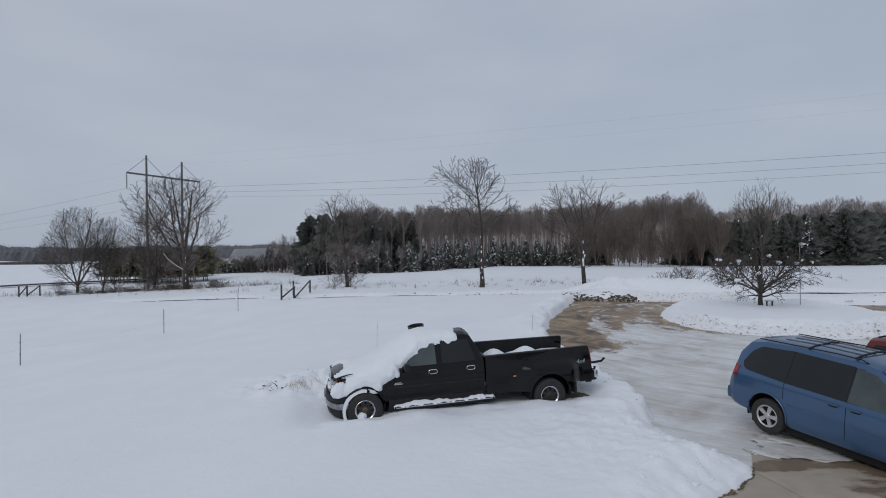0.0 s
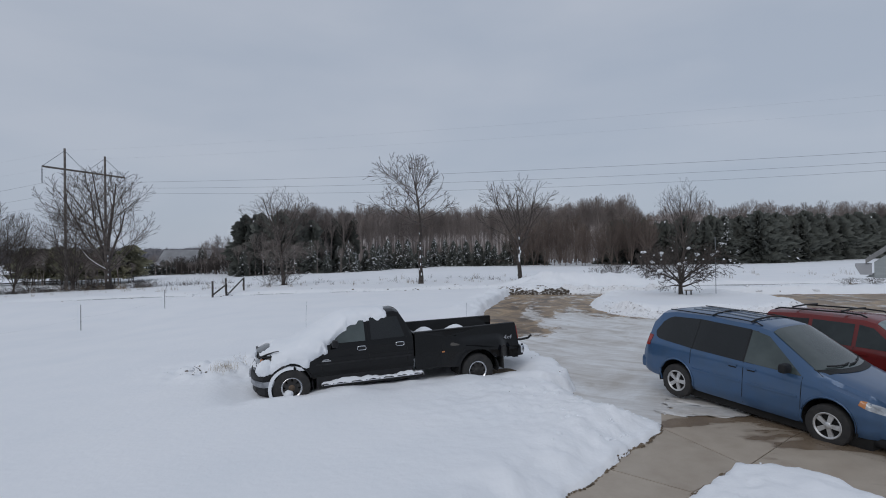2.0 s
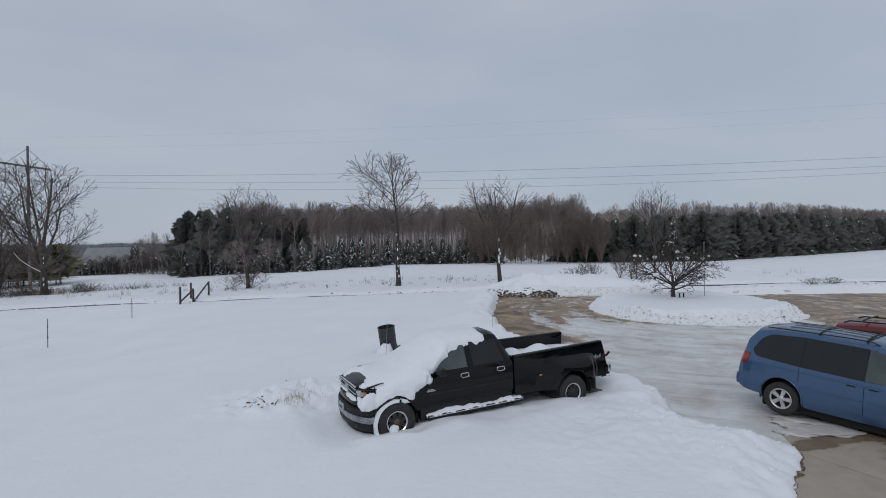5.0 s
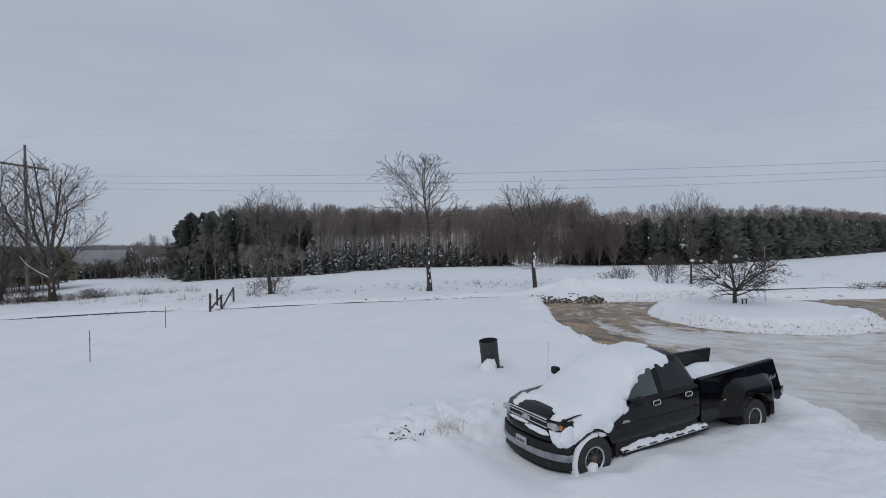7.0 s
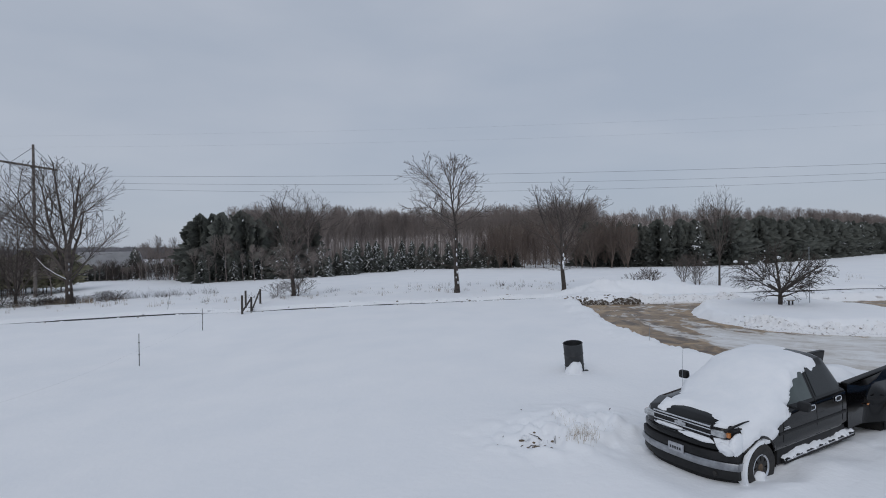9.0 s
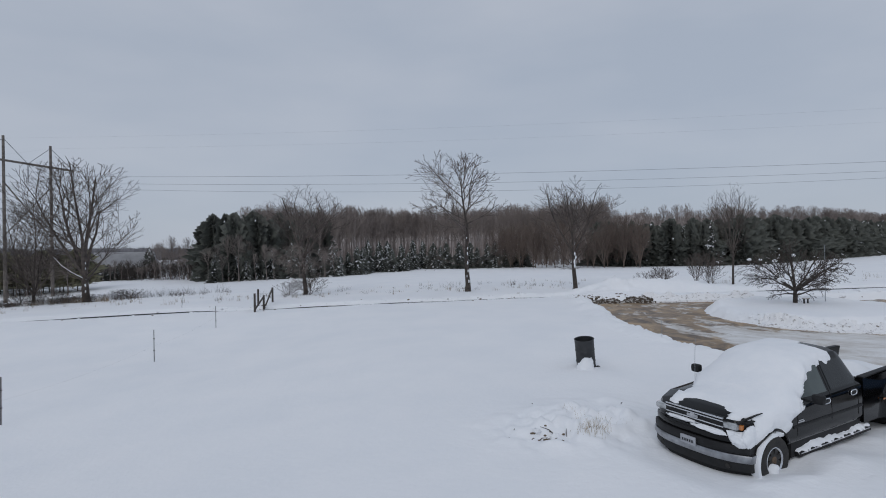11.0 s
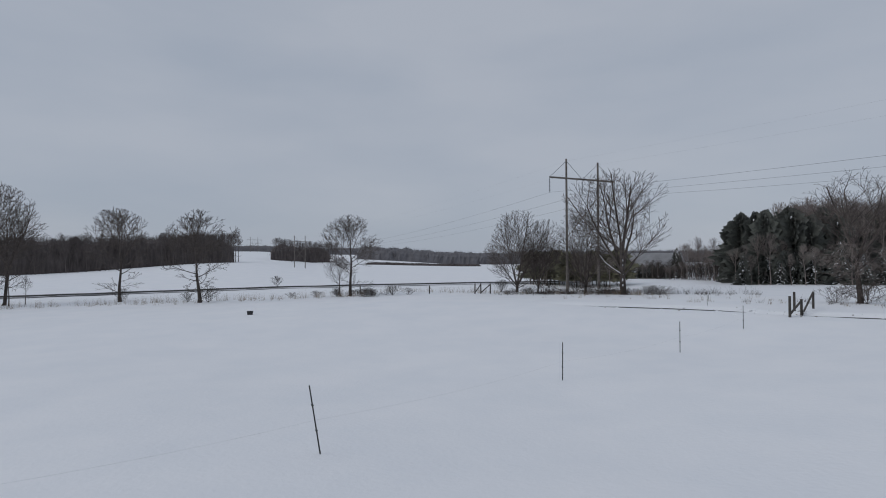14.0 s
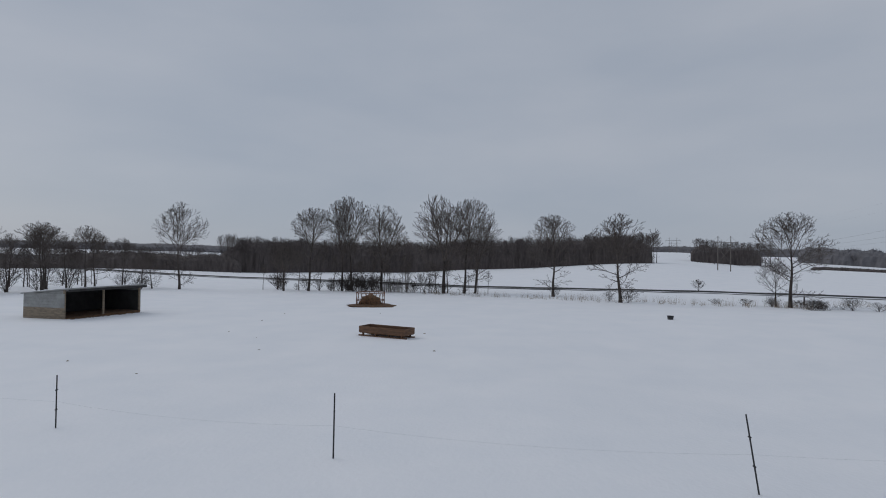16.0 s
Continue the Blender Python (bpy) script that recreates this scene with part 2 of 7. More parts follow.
def raw(name, verts, faces, material, parent=None, label="", smooth=False):
    me = bpy.data.meshes.new(name)
    me.from_pydata(verts.tolist() if hasattr(verts, "tolist") else verts, [], faces.tolist() if hasattr(faces, "tolist") else faces)
    me.materials.append(material)
    if smooth:
        me.shade_smooth()
    ob = new(name, me)
    if parent is not None:
        ob.parent = parent
    if label:
        ob["label"] = label
    return ob


def empty(name, m, label, category, group="", kind=""):
    e = new(name)
    e.empty_display_size = 0.2
    e.matrix_basis = m
    return tagged(e, label, category, group, kind)


def box(bm, x0, x1, y0, y1, z0, z1, bevel=0.0, m=None):
    vs = [bm.verts.new((x, y, z)) for x in (x0, x1) for y in (y0, y1) for z in (z0, z1)]
    fs = [bm.faces.new([vs[i] for i in f]) for f in ((0, 1, 3, 2), (4, 6, 7, 5), (0, 4, 5, 1), (2, 3, 7, 6), (0, 2, 6, 4), (1, 5, 7, 3))]
    if bevel:
        es = list({e for f in fs for e in f.edges})
        r = bmesh.ops.bevel(bm, geom=es, offset=bevel, segments=2, affect="EDGES", profile=0.6)
        vs = list({v for v in vs if v.is_valid} | {v for v in r["verts"]})
    if m is not None:
        bmesh.ops.transform(bm, matrix=m, verts=vs)
    return bm


def rod(bm, pts, r0, r1=None, sides=8, cap=True):
    """A tapered round bar along a polyline."""
    r1 = r0 if r1 is None else r1
    pts = [Vector(p) for p in pts]
    rings = []
    for i, p in enumerate(pts):
        d = (pts[min(i + 1, len(pts) - 1)] - pts[max(i - 1, 0)]).normalized()
        a = d.orthogonal().normalized() if abs(d.z) > 0.95 or True else d
        up = Vector((0, 0, 1)) if abs(d.z) < 0.9 else Vector((1, 0, 0))
        a = d.cross(up).normalized()
        b = d.cross(a)
        r = r0 + (r1 - r0) * i / (len(pts) - 1)
        rings.append([bm.verts.new(p + (a * math.cos(2 * math.pi * k / sides) + b * math.sin(2 * math.pi * k / sides)) * r) for k in range(sides)])
    for u, v in zip(rings, rings[1:]):
        for k in range(sides):
            bm.faces.new((u[k], v[k], v[(k + 1) % sides], u[(k + 1) % sides]))
    if cap:
        bm.faces.new(rings[0])
        bm.faces.new(rings[-1][::-1])
    return bm


def prism(bm, outline, y0, y1):
    """An (x, z) outline pushed from y0 to y1."""
    a = [bm.verts.new((x, y0, z)) for x, z in outline]
    b = [bm.verts.new((x, y1, z)) for x, z in outline]
    n = len(a)
    bm.faces.new(a)
    bm.faces.new(b[::-1])
    for i in range(n):
        bm.faces.new((a[i], b[i], b[(i + 1) % n], a[(i + 1) % n]))
    bmesh.ops.recalc_face_normals(bm, faces=bm.faces)
    return bm


# ---- the lie of the land ----
def ramp01(a, b, x):
    t = np.clip((x - a) / (b - a), 0, 1)
    return t * t * (3 - 2 * t)


LATTICE = np.random.default_rng(11).random((256, 256)) * 2 - 1


def wave(x, y, s, k=0.0):
    """Smooth uneven noise between about -1 and 1; s sets how fine it is."""
    x, y = np.asarray(x, float) * s / 3.0 + 37.7 * k + 5.3, np.asarray(y, float) * s / 3.0 - 21.3 * k + 9.1
    x, y = x * 0.83 - y * 0.56, x * 0.56 + y * 0.83
    i, j = np.floor(x).astype(int), np.floor(y).astype(int)
    u, v = x - i, y - j
    u, v = u * u * (3 - 2 * u), v * v * (3 - 2 * v)
    a, b = LATTICE[i % 256, j % 256], LATTICE[(i + 1) % 256, j % 256]
    c, d = LATTICE[i % 256, (j + 1) % 256], LATTICE[(i + 1) % 256, (j + 1) % 256]
    return 1.3 * ((a * (1 - u) + b * u) * (1 - v) + (c * (1 - u) + d * u) * v)


def land(x, y):
    """Height of the open snow."""
    x, y = np.asarray(x, float), np.asarray(y, float)
    xs = np.clip(x, -105, 60)
    z = 0.28 + np.where(xs < 0, 0.0215 * xs, 0.012 * xs) + 0.011 * np.clip(y - 12, 0, 33)
    r = np.hypot(x + 8, y - 3)
    az = np.degrees(np.arctan2(y - 3, -(x + 8)))
    west = ramp01(-18, 0, az) * (1 - ramp01(37, 49, az))
    z = z + west * (9.5 * ramp01(250, 620, r) + 2.0 * ramp01(700, 1500, r))
    z = z + 3.6 * ramp01(120, 250, r) * ramp01(8, 25, az) * (1 - ramp01(27, 33, az)) * (x < 0)
    z = z - 1.6 * ramp01(110, 230, r) * ramp01(-30, -14, az) * (1 - ramp01(-2, 8, az)) * (x < 0)
    south = (1 - ramp01(-22, -8, az)) * (x < -20)
    z = z + south * (-7.0 * ramp01(200, 420, r) + 26.0 * ramp01(450, 1300, r))
    z = z - 0.9 * np.exp(-((x + 46) / 9) ** 2 - ((y - 66) / 9) ** 2)
    z = z - 0.54 * ramp01(-7, -16, x) * (1 - ramp01(-24, -42, x)) * ramp01(5, 17, y) * (1 - ramp01(27, 38, y))
    z = z + 0.035 * wave(x, y, 0.55) * (r < 300) + 0.25 * wave(x, y, 0.03, 1.0) * ramp01(60, 200, r)
    return z


DRIVE = [(5.6, 8.6), (4.4, 10.4), (4.5, 13), (3.5, 17), (3.0, 21), (3.5, 25.4), (5.1, 31.0), (6.0, 34.6), (12, 32.8), (18, 31), (30, 27.5), (44, 24),
         (27, 20.5), (19, 17), (16, 12), (15, 8), (15, 1), (7.1, 3.2), (6.95, 5.4), (6.75, 6.0), (6.2, 6.5), (5.55, 6.62), (4.65, 5.9), (4.3, 5.5), (3.6, 3.2), (1.6, 3.9), (3.2, 6.0)]
ISLAND = (14.0, 25.7, 4.9, 5.5)


def inside(x, y, poly):
    """Signed distance to a polygon, positive inside."""
    best = np.full(np.shape(x), 1e9)
    odd = np.zeros(np.shape(x), bool)
    for (ax, ay), (bx, by) in zip(poly, poly[1:] + poly[:1]):
        dx, dy = bx - ax, by - ay
        t = np.clip(((x - ax) * dx + (y - ay) * dy) / (dx * dx + dy * dy), 0, 1)
        best = np.minimum(best, np.hypot(x - ax - t * dx, y - ay - t * dy))
        hit = ((ay > y) != (by > y)) & (x < dx * (y - ay) / (dy if dy else 1e-9) + ax)
        odd ^= hit
    return np.where(odd, best, -best)


def road_y(x):
    """Middle line of the lane that passes behind the yard."""
    return 40.2 - 0.0022 * (x + 22) ** 2 * (x > -22) - 0.0009 * np.clip(-22 - x, 0, 60) ** 2 * 0


def cleared(x, y):
    """How far inside the ploughed yard a spot lies, in metres."""
    d = inside(x, y, DRIVE)
    ix, iy, ia, ib = ISLAND
    e = (np.hypot((x - ix) / ia, (y - iy) / ib) - 1) * 5.0
    d = np.minimum(d, e)
    return d + 0.10 * wave(x, y, 2.7, 0.4) + 0.07 * wave(x, y, 9.0, 1.1) + 0.05 * wave(x, y, 24.0, 0.3)


def brim(x, y):
    """How far inside the cleared concrete a spot lies, with the snow's uneven edge."""
    return inside(x, y, DRIVE) + 0.06 * wave(x, y, 2.7, 0.4) + 0.05 * wave(x, y, 9.0, 1.1) + 0.03 * wave(x, y, 24.0, 0.3)


def lane(x, y):
    """How far inside the lane a spot lies."""
    half = 0.50 + 0.40 * ramp01(-16, -19, x) * (1 - ramp01(-26, -29, x)) + 0.35 * ramp01(14, 22, x)
    return half - np.abs(y - road_y(x) + 2.3 - half) + 0.16 * wave(x, y, 0.9, 2.0) + 0.08 * wave(x, y, 4.0, 0.7)


def west_road_x(y):
    return -116.5 + 0.66 * y + 0.006 * np.maximum(0, y - 35) ** 2


def snowfield(x, y):
    """Height of the ground sheet, with the ploughed places sunk below their paving."""
    z = land(x, y)
    d = cleared(x, y)
    close = ramp01(13, 9, y)
    bank = np.exp(-((d + 0.75) / 0.6) ** 2) * ((0.14 - 0.13 * close) + (0.10 - 0.08 * close) * wave(x, y, 1.7, 3.0) + 0.04 * wave(x, y, 6.0, 0.2) + 0.02 * wave(x, y, 14.0, 0.5))
    near_house = np.exp(-((x - 4.2) / 3.2) ** 2 - ((y - 9.2) / 3.0) ** 2)
    lump = near_house * (0.04 * wave(x, y, 3.6, 0.7) + 0.025 * np.abs(wave(x, y, 9.5, 2.2)) + 0.035 * np.abs(wave(x, y, 19.0, 0.9)) + 0.02 * wave(x, y, 34.0, 1.9))
    z = z + np.where(d < 0.2, bank + lump, 0)
    calm = brim(x, y)
    steep = (x > 3.9) & (y < 7.0) & (x > y - 1.6)
    z = z - np.where((close > 0.5) & steep, 0.46 * ramp01(-0.30, 0.08, calm), 0) - np.where((close > 0.5) & steep, 0, 1) * np.where(close > 0.5, 0.30 * ramp01(-1.15, -0.02, calm) ** 1.4 + 0.16 * ramp01(-0.05, 0.05, calm), 0.46 * np.where((x > 8.3) & (y > 19), ramp01(-0.85, 0.14, d), ramp01(-0.16, 0.16, d)))
    brink = np.exp(-((d + 0.25) / 0.45) ** 2) * (1 - close) * (y > 14)
    z = z + brink * (0.05 * np.abs(wave(x, y, 6.0, 1.7)) + 0.05 * np.abs(wave(x, y, 13.0, 0.6)) - 0.03)
    e = lane(x, y)
    on = (x > -30) * 1.0
    z = z + on * 0.10 * (y > road_y(x) - 1.7) * np.exp(-((e + 0.5) / 0.45) ** 2) * (1 + 0.5 * wave(x, y, 1.3, 1.0) + 0.4 * wave(x, y, 6.0, 0.2))
    z = z - on * 0.20 * ramp01(-0.1, 0.35, e)
    pile = np.exp(-((x - 8.8) / 2.6) ** 2 - ((y - 37.0) / 1.2) ** 2) + 0.8 * np.exp(-((x - 13.5) / 4.0) ** 2 - ((y - 37.6) / 1.3) ** 2)
    z = z + pile * (0.72 + 0.2 * wave(x, y, 2.5, 0.3) + 0.14 * np.abs(wave(x, y, 7.0, 1.3)) + 0.12 * np.abs(wave(x, y, 13.0, 0.4)))
    isl = (1 - np.clip(np.hypot((x - ISLAND[0]) / ISLAND[2], (y - ISLAND[1]) / ISLAND[3]), 0, 1) ** 2)
    z = z + 0.12 * isl
    heap = np.exp(-((x + 4.0) / 1.3) ** 2 - ((y - 12.7) / 0.9) ** 2) * (0.12 + 0.12 * wave(x, y, 3.1, 0.9) + 0.20 * np.abs(wave(x, y, 8.0, 1.9)) + 0.14 * wave(x, y, 17.0, 0.2))
    heap = heap + 0.11 * np.exp(-((x + 3.4) / 1.5) ** 2 - ((y - 13.5) / 1.1) ** 2) * (1 + 0.6 * wave(x, y, 4.5, 0.3) + 0.4 * np.abs(wave(x, y, 10.0, 0.8)))
    z = z + heap + 0.06 * np.exp(-((x + 1.9) / 0.9) ** 2 - ((y - 16.6) / 0.9) ** 2)
    mound = (0.04 + 0.05 * wave(x, y, 5.0, 0.4) + 0.05 * np.abs(wave(x, y, 13.0, 1.2))) * np.exp(-((x - 5.5) / 0.9) ** 2 - ((y - 5.4) / 1.0) ** 2) * (d < 0.1) - 0.17 * ((x > 3.5) & (x < 7.5) & (y < 7.0) & (y > 2) & (x > y - 1.6))
    z = z + mound
    beside = np.exp(-((y - (10.55 + 0.335 * (x - 0.45))) / 0.45) ** 2) * ramp01(-3.6, -2.4, x) * (1 - ramp01(2.6, 3.6, x))
    z = z + beside * (0.03 + 0.08 * ramp01(0.2, 1.2, x) + 0.05 * wave(x, y, 3.0, 0.2) + 0.03 * wave(x, y, 9.0, 0.6))
    # the hollow that wind and a fallen skirt of snow leave round the pickup
    u, v = -0.948 * (x - 0.074) - 0.317 * (y - 11.79), 0.317 * (x - 0.074) - 0.948 * (y - 11.79)
    z = z - 0.10 * ramp01(3.9, 3.2, u) * ramp01(1.2, 2.0, u) * (1 - ramp01(1.0, 1.6, np.abs(v)))
    z = z - 0.16 * np.exp(-((u + 3.1) / 0.65) ** 2 - ((v - 0.75) / 0.50) ** 2)
    z = z - 0.055 * ramp01(-2.9, -2.3, u) * (1 - ramp01(0.2, 1.4, u)) * (1 - ramp01(1.2, 1.9, np.abs(v)))
    return z


def axis(lo, hi, step, far, grow=1.10):
    mid = list(np.arange(lo, hi + step / 2, step))
    out, s, x = [], step, hi
    while x < far:
        s = min(s * grow, 60)
        x += s
        out.append(x)
    pre, s, x = [], step, lo
    while x > -far:
        s = min(s * grow, 60)
        x -= s
        pre.append(x)
    return np.array(pre[::-1] + mid + out)


def sheet(xs, ys, height):
    X, Y = np.meshgrid(xs, ys)
    Z = height(X, Y)
    v = np.stack([X.ravel(), Y.ravel(), Z.ravel()], 1)
    nx, ny = len(xs), len(ys)
    i = np.arange(nx * ny).reshape(ny, nx)
    f = np.stack([i[:-1, :-1], i[:-1, 1:], i[1:, 1:], i[1:, :-1]], -1).reshape(-1, 4)
    return v, f


gx, gy = axis(-7, 19, 0.14, 2600), axis(1.5, 39, 0.16, 2600)
gx = np.concatenate([gx[gx < -7.0], np.arange(-7.0, 8.0, 0.075), gx[gx >= 8.0]])
gy = np.concatenate([gy[gy < 3.0], np.arange(3.0, 15.0, 0.08), gy[gy >= 15.0]])
v, f = sheet(gx, gy, snowfield)
ground = tagged(raw("ground", v, f, SNOW, smooth=True), "deep undisturbed white snow over fields and yard", "snow", kind="structure")


def paving(x, y):
    return land(x, y) - 0.30 - 0.12 * (1 - ramp01(6.5, 10.5, y)) * (1 - ramp01(16, 19, x)) - 0.03 * ramp01(7.8, 10.4, y) * (1 - ramp01(13, 20, y)) + 0.012 * wave(x, y, 4.0, 0.6) + 0.008 * wave(x, y, 11.0, 1.4)


v, f = sheet(np.arange(1.2, 46, 0.3), np.arange(1.0, 36, 0.3), paving)
keep = cleared(v[:, 0], v[:, 1]) > -0.6
f = f[keep[f].all(1)]
driveway = tagged(raw("driveway", v, f, ICE, smooth=True), "ploughed drive of packed ice, slush and brown mud", "driveway", kind="structure")


def lane_top(x, y):
    return land(x, y) - 0.10


v, f = sheet(np.arange(-31, 70, 0.7), np.arange(20, 46, 0.4), lane_top)
keep = lane(v[:, 0], v[:, 1]) > -0.5
f = f[keep[f].all(1)]
road = tagged(raw("road", v, f, ASPHALT, smooth=True), "narrow wet asphalt lane between snow banks", "road", kind="structure")

ys = np.arange(-120, 87, 3.0)
v = np.array([[west_road_x(y) + s, y, float(land(west_road_x(y), y)) + 0.25 - 0.016 * s] for y in ys for s in (-1.9, 1.9)])
f = [[2 * i, 2 * i + 1, 2 * i + 3, 2 * i + 2] for i in range(len(ys) - 1)]
tagged(raw("road", v, f, ASPHALT), "dark cleared country road across the snowy fields", "road", kind="structure")


# ---- trees ----
def mesh_of(name, V, Fc, material):
    me = bpy.data.meshes.new(name)
    me.from_pydata(V.tolist() if hasattr(V, "tolist") else V, [], Fc)
    me.materials.append(material)
    return me


def wintry(seed, height=12.0, bole=3.0, width=8.0, limbs=11, girth=0.22, twig=0.0115, spread=(62, 18), stems=0, low=0, lop=0.0, gap=(0.52, 0.36, 0.25), depth=4, top=0.62, leader=1.0, splay=(20, 18), lift=1.0, seg=0.5):
    """A leafless tree: straight ascending limbs that fork down to fine twigs inside an uneven crown.
    Returns the trunk and the crown, each as vertices and faces."""
    rng = np.random.default_rng(seed)
    out = [([], []), ([], [])]
    ph = rng.random(4) * 6.3
    z0 = bole * 0.75

    def inside(q):
        u = (q[2] - z0) / (height - z0)
        if u > 1:
            return False
        if u < 0:
            return math.hypot(q[0], q[1]) < width * 0.34
        az = math.atan2(q[1], q[0])
        bulge = max(math.sin(math.pi * min(1, (u * 0.93 + 0.06)) ** (math.log(0.5) / math.log(top))), 0) ** 0.62
        lobe = 1 + 0.17 * math.sin(2 * az + ph[0]) + 0.13 * math.sin(3 * az + 5 * u + ph[1]) + 0.10 * math.sin(9 * u + ph[2])
        return math.hypot(q[0] - lop * u, q[1]) < 0.5 * width * bulge * lobe

    def tube(pts, r0, r1, n, which):
        V, Fc = out[which]
        base, m = len(V), len(pts)
        for i in range(m):
            d = pts[min(i + 1, m - 1)] - pts[max(i - 1, 0)]
            d /= np.linalg.norm(d) + 1e-9
            a = np.array((0.31, 0.95, 0.05)) if abs(d[1]) < 0.8 else np.array((1.0, 0, 0))
            u = np.array((d[1] * a[2] - d[2] * a[1], d[2] * a[0] - d[0] * a[2], d[0] * a[1] - d[1] * a[0]))
            u /= np.linalg.norm(u) + 1e-9
            w = np.array((d[1] * u[2] - d[2] * u[1], d[2] * u[0] - d[0] * u[2], d[0] * u[1] - d[1] * u[0]))
            r = r0 + (r1 - r0) * (i / (m - 1)) ** 0.8
            for k in range(n):
                th = 2 * math.pi * k / n
                V.append(pts[i] + (u * math.cos(th) + w * math.sin(th)) * r)
        for i in range(m - 1):
            for k in range(n):
                Fc.append((base + i * n + k, base + i * n + (k + 1) % n, base + (i + 1) * n + (k + 1) % n, base + (i + 1) * n + k))

    def grow(p, d, L, r, lvl):
        whole = L
        for _ in range(9):
            if inside(p + d * L):
                break
            L *= 0.84
        if L < 0.12 or (lvl > 1 and L < 0.5 * whole and rng.random() < 0.75):
            return
        segs = max(2 if seg < 0.6 or lvl < 3 else 1, min(6, int(L / seg)))
        pts, e = [p], d
        up = (0, 0.30, 0.22, 0.14, 0.08, 0.05)[lvl] * lift
        for _ in range(segs):
            e = e + rng.normal(0, 0.30 / segs ** 0.5 * (0.5 if lvl == 1 else 0.40), 3) + np.array((0, 0, up / segs))
            e = e / np.linalg.norm(e)
            pts.append(pts[-1] + e * L / segs)
        tube(pts, r, max(r * 0.28, twig), 6 if r > 0.09 else (4 if r > 0.035 else 3), 1)
        if lvl >= depth:
            return
        g = gap[min(lvl - 1, 2)]
        n = max(2, int(L * 0.82 / g))
        spin = rng.random() * 6.3
        for j in range(n):
            t = 0.18 + 0.80 * (j + rng.random()) / n
            k = min(int(t * segs), segs - 1)
            o = pts[k] + (pts[k + 1] - pts[k]) * (t * segs - k)
            ad = (pts[k + 1] - pts[k]) * (segs / L)
            u = np.cross(ad, (0.3, 0.9, 0.1))
            u /= np.linalg.norm(u) + 1e-9
            w = np.cross(ad, u)
            spin += 2.5 + rng.normal(0, 0.5)
            side = u * math.cos(spin) + w * math.sin(spin)
            a = math.radians(26 + 24 * rng.random())
            rr = r * (1 - 0.7 * t)
            grow(o, ad * math.cos(a) + side * math.sin(a), L * (1.0 - 0.55 * t) * (0.42 + 0.30 * rng.random()), max(rr * (0.44 + 0.16 * rng.random()), twig), lvl + 1)
        a = math.radians(22)
        u = np.cross(e, (0.3, 0.9, 0.1))
        u /= np.linalg.norm(u)
        for s in (-1, 1):
            grow(pts[-1], e * math.cos(a) + u * s * math.sin(a), L * 0.38, max(r * 0.3, twig), lvl + 1)

    def limb(o, tilt, az, r):
        t = math.radians(tilt)
        d = np.array((math.sin(t) * math.cos(az), math.sin(t) * math.sin(az), math.cos(t)))
        L = 0.6
        while L < 12 and inside(o + d * (L + 0.3)):
            L += 0.3
        grow(o, d, max(L * (0.80 + 0.22 * rng.random()), 1.0), r, 1)

    # trunk and leader
    n = 12
    pts = [np.zeros(3)]
    tip = bole if stems else bole + (height - bole) * 0.55 * leader
    bend = rng.normal(0, 0.04, 2)
    for i in range(n):
        z = tip * (i + 1) / n
        pts.append(np.array((bend[0] * z + 0.05 * math.sin(z * 1.1 + ph[0]) + lop * 0.5 * max(0, z - bole) / height, bend[1] * z + 0.05 * math.sin(z * 0.9 + ph[1]), z)))
    tube(pts[:2], girth * 1.35, girth * 1.02, 8, 0)
    tube(pts[1:], girth * 1.02, girth * (0.72 if stems else 0.22), 8, 0)
    az = rng.random() * 6.3
    if stems:
        for j in range(stems):
            az += 6.283 / stems + rng.normal(0, 0.25)
            limb(pts[-1], (8 if j == 0 else splay[0] + splay[1] * rng.random()), az, girth * (0.62 - 0.04 * j))
    for j in range(limbs):
        f = (j + 0.5) / limbs
        z = bole + ((tip - bole) * f if not stems else -0.35 * bole * (1 - f))
        k = min(int(z / tip * n), n - 1)
        o = pts[k] + (pts[k + 1] - pts[k]) * (z / tip * n - k)
        az += 2.4 + rng.normal(0, 0.35)
        limb(o, spread[0] + (spread[1] - spread[0]) * f + rng.normal(0, 6), az, girth * (0.40 - 0.22 * f))
    if not stems:
        for s in range(3):
            limb(pts[-1], 6 + 14 * rng.random(), s * 2.1 + az, girth * 0.22)
    for j in range(low):
        z = bole * (0.45 + 0.5 * rng.random())
        az += 2.6
        k = min(int(z / tip * n), n - 1)
        grow(pts[k], np.array((math.cos(az), math.sin(az), 0.25)), width * (0.20 + 0.16 * rng.random()), girth * 0.16, 2)
    (V, Fc), (C, Cf) = out
    return np.array(V), Fc, np.array(C), Cf


YARD_SPECS = (dict(seed=3, bole=1.0, width=9.5, stems=6, limbs=4, spread=(66, 36), top=0.56, low=3, girth=0.20, gap=(0.50, 0.36, 0.26), lift=0.8, splay=(16, 34)),
             dict(seed=8, bole=2.4, width=8.0, limbs=10, spread=(55, 20), low=3, girth=0.16),
             dict(seed=15, bole=3.8, width=6.6, stems=5, limbs=4, spread=(46, 22), top=0.60, low=4, girth=0.15, twig=0.009, gap=(0.62, 0.46, 0.32), lift=0.9, splay=(8, 19)),
             dict(seed=21, bole=5.0, width=8.6, limbs=12, spread=(82, 24), top=0.52, lop=1.5, low=4, girth=0.17, gap=(0.48, 0.33, 0.24), lift=0.75),
             dict(seed=36, bole=2.3, width=9.0, stems=5, limbs=3, spread=(66, 36), top=0.58, low=2, girth=0.23, gap=(0.60, 0.42, 0.29), lift=0.95, splay=(12, 20)))
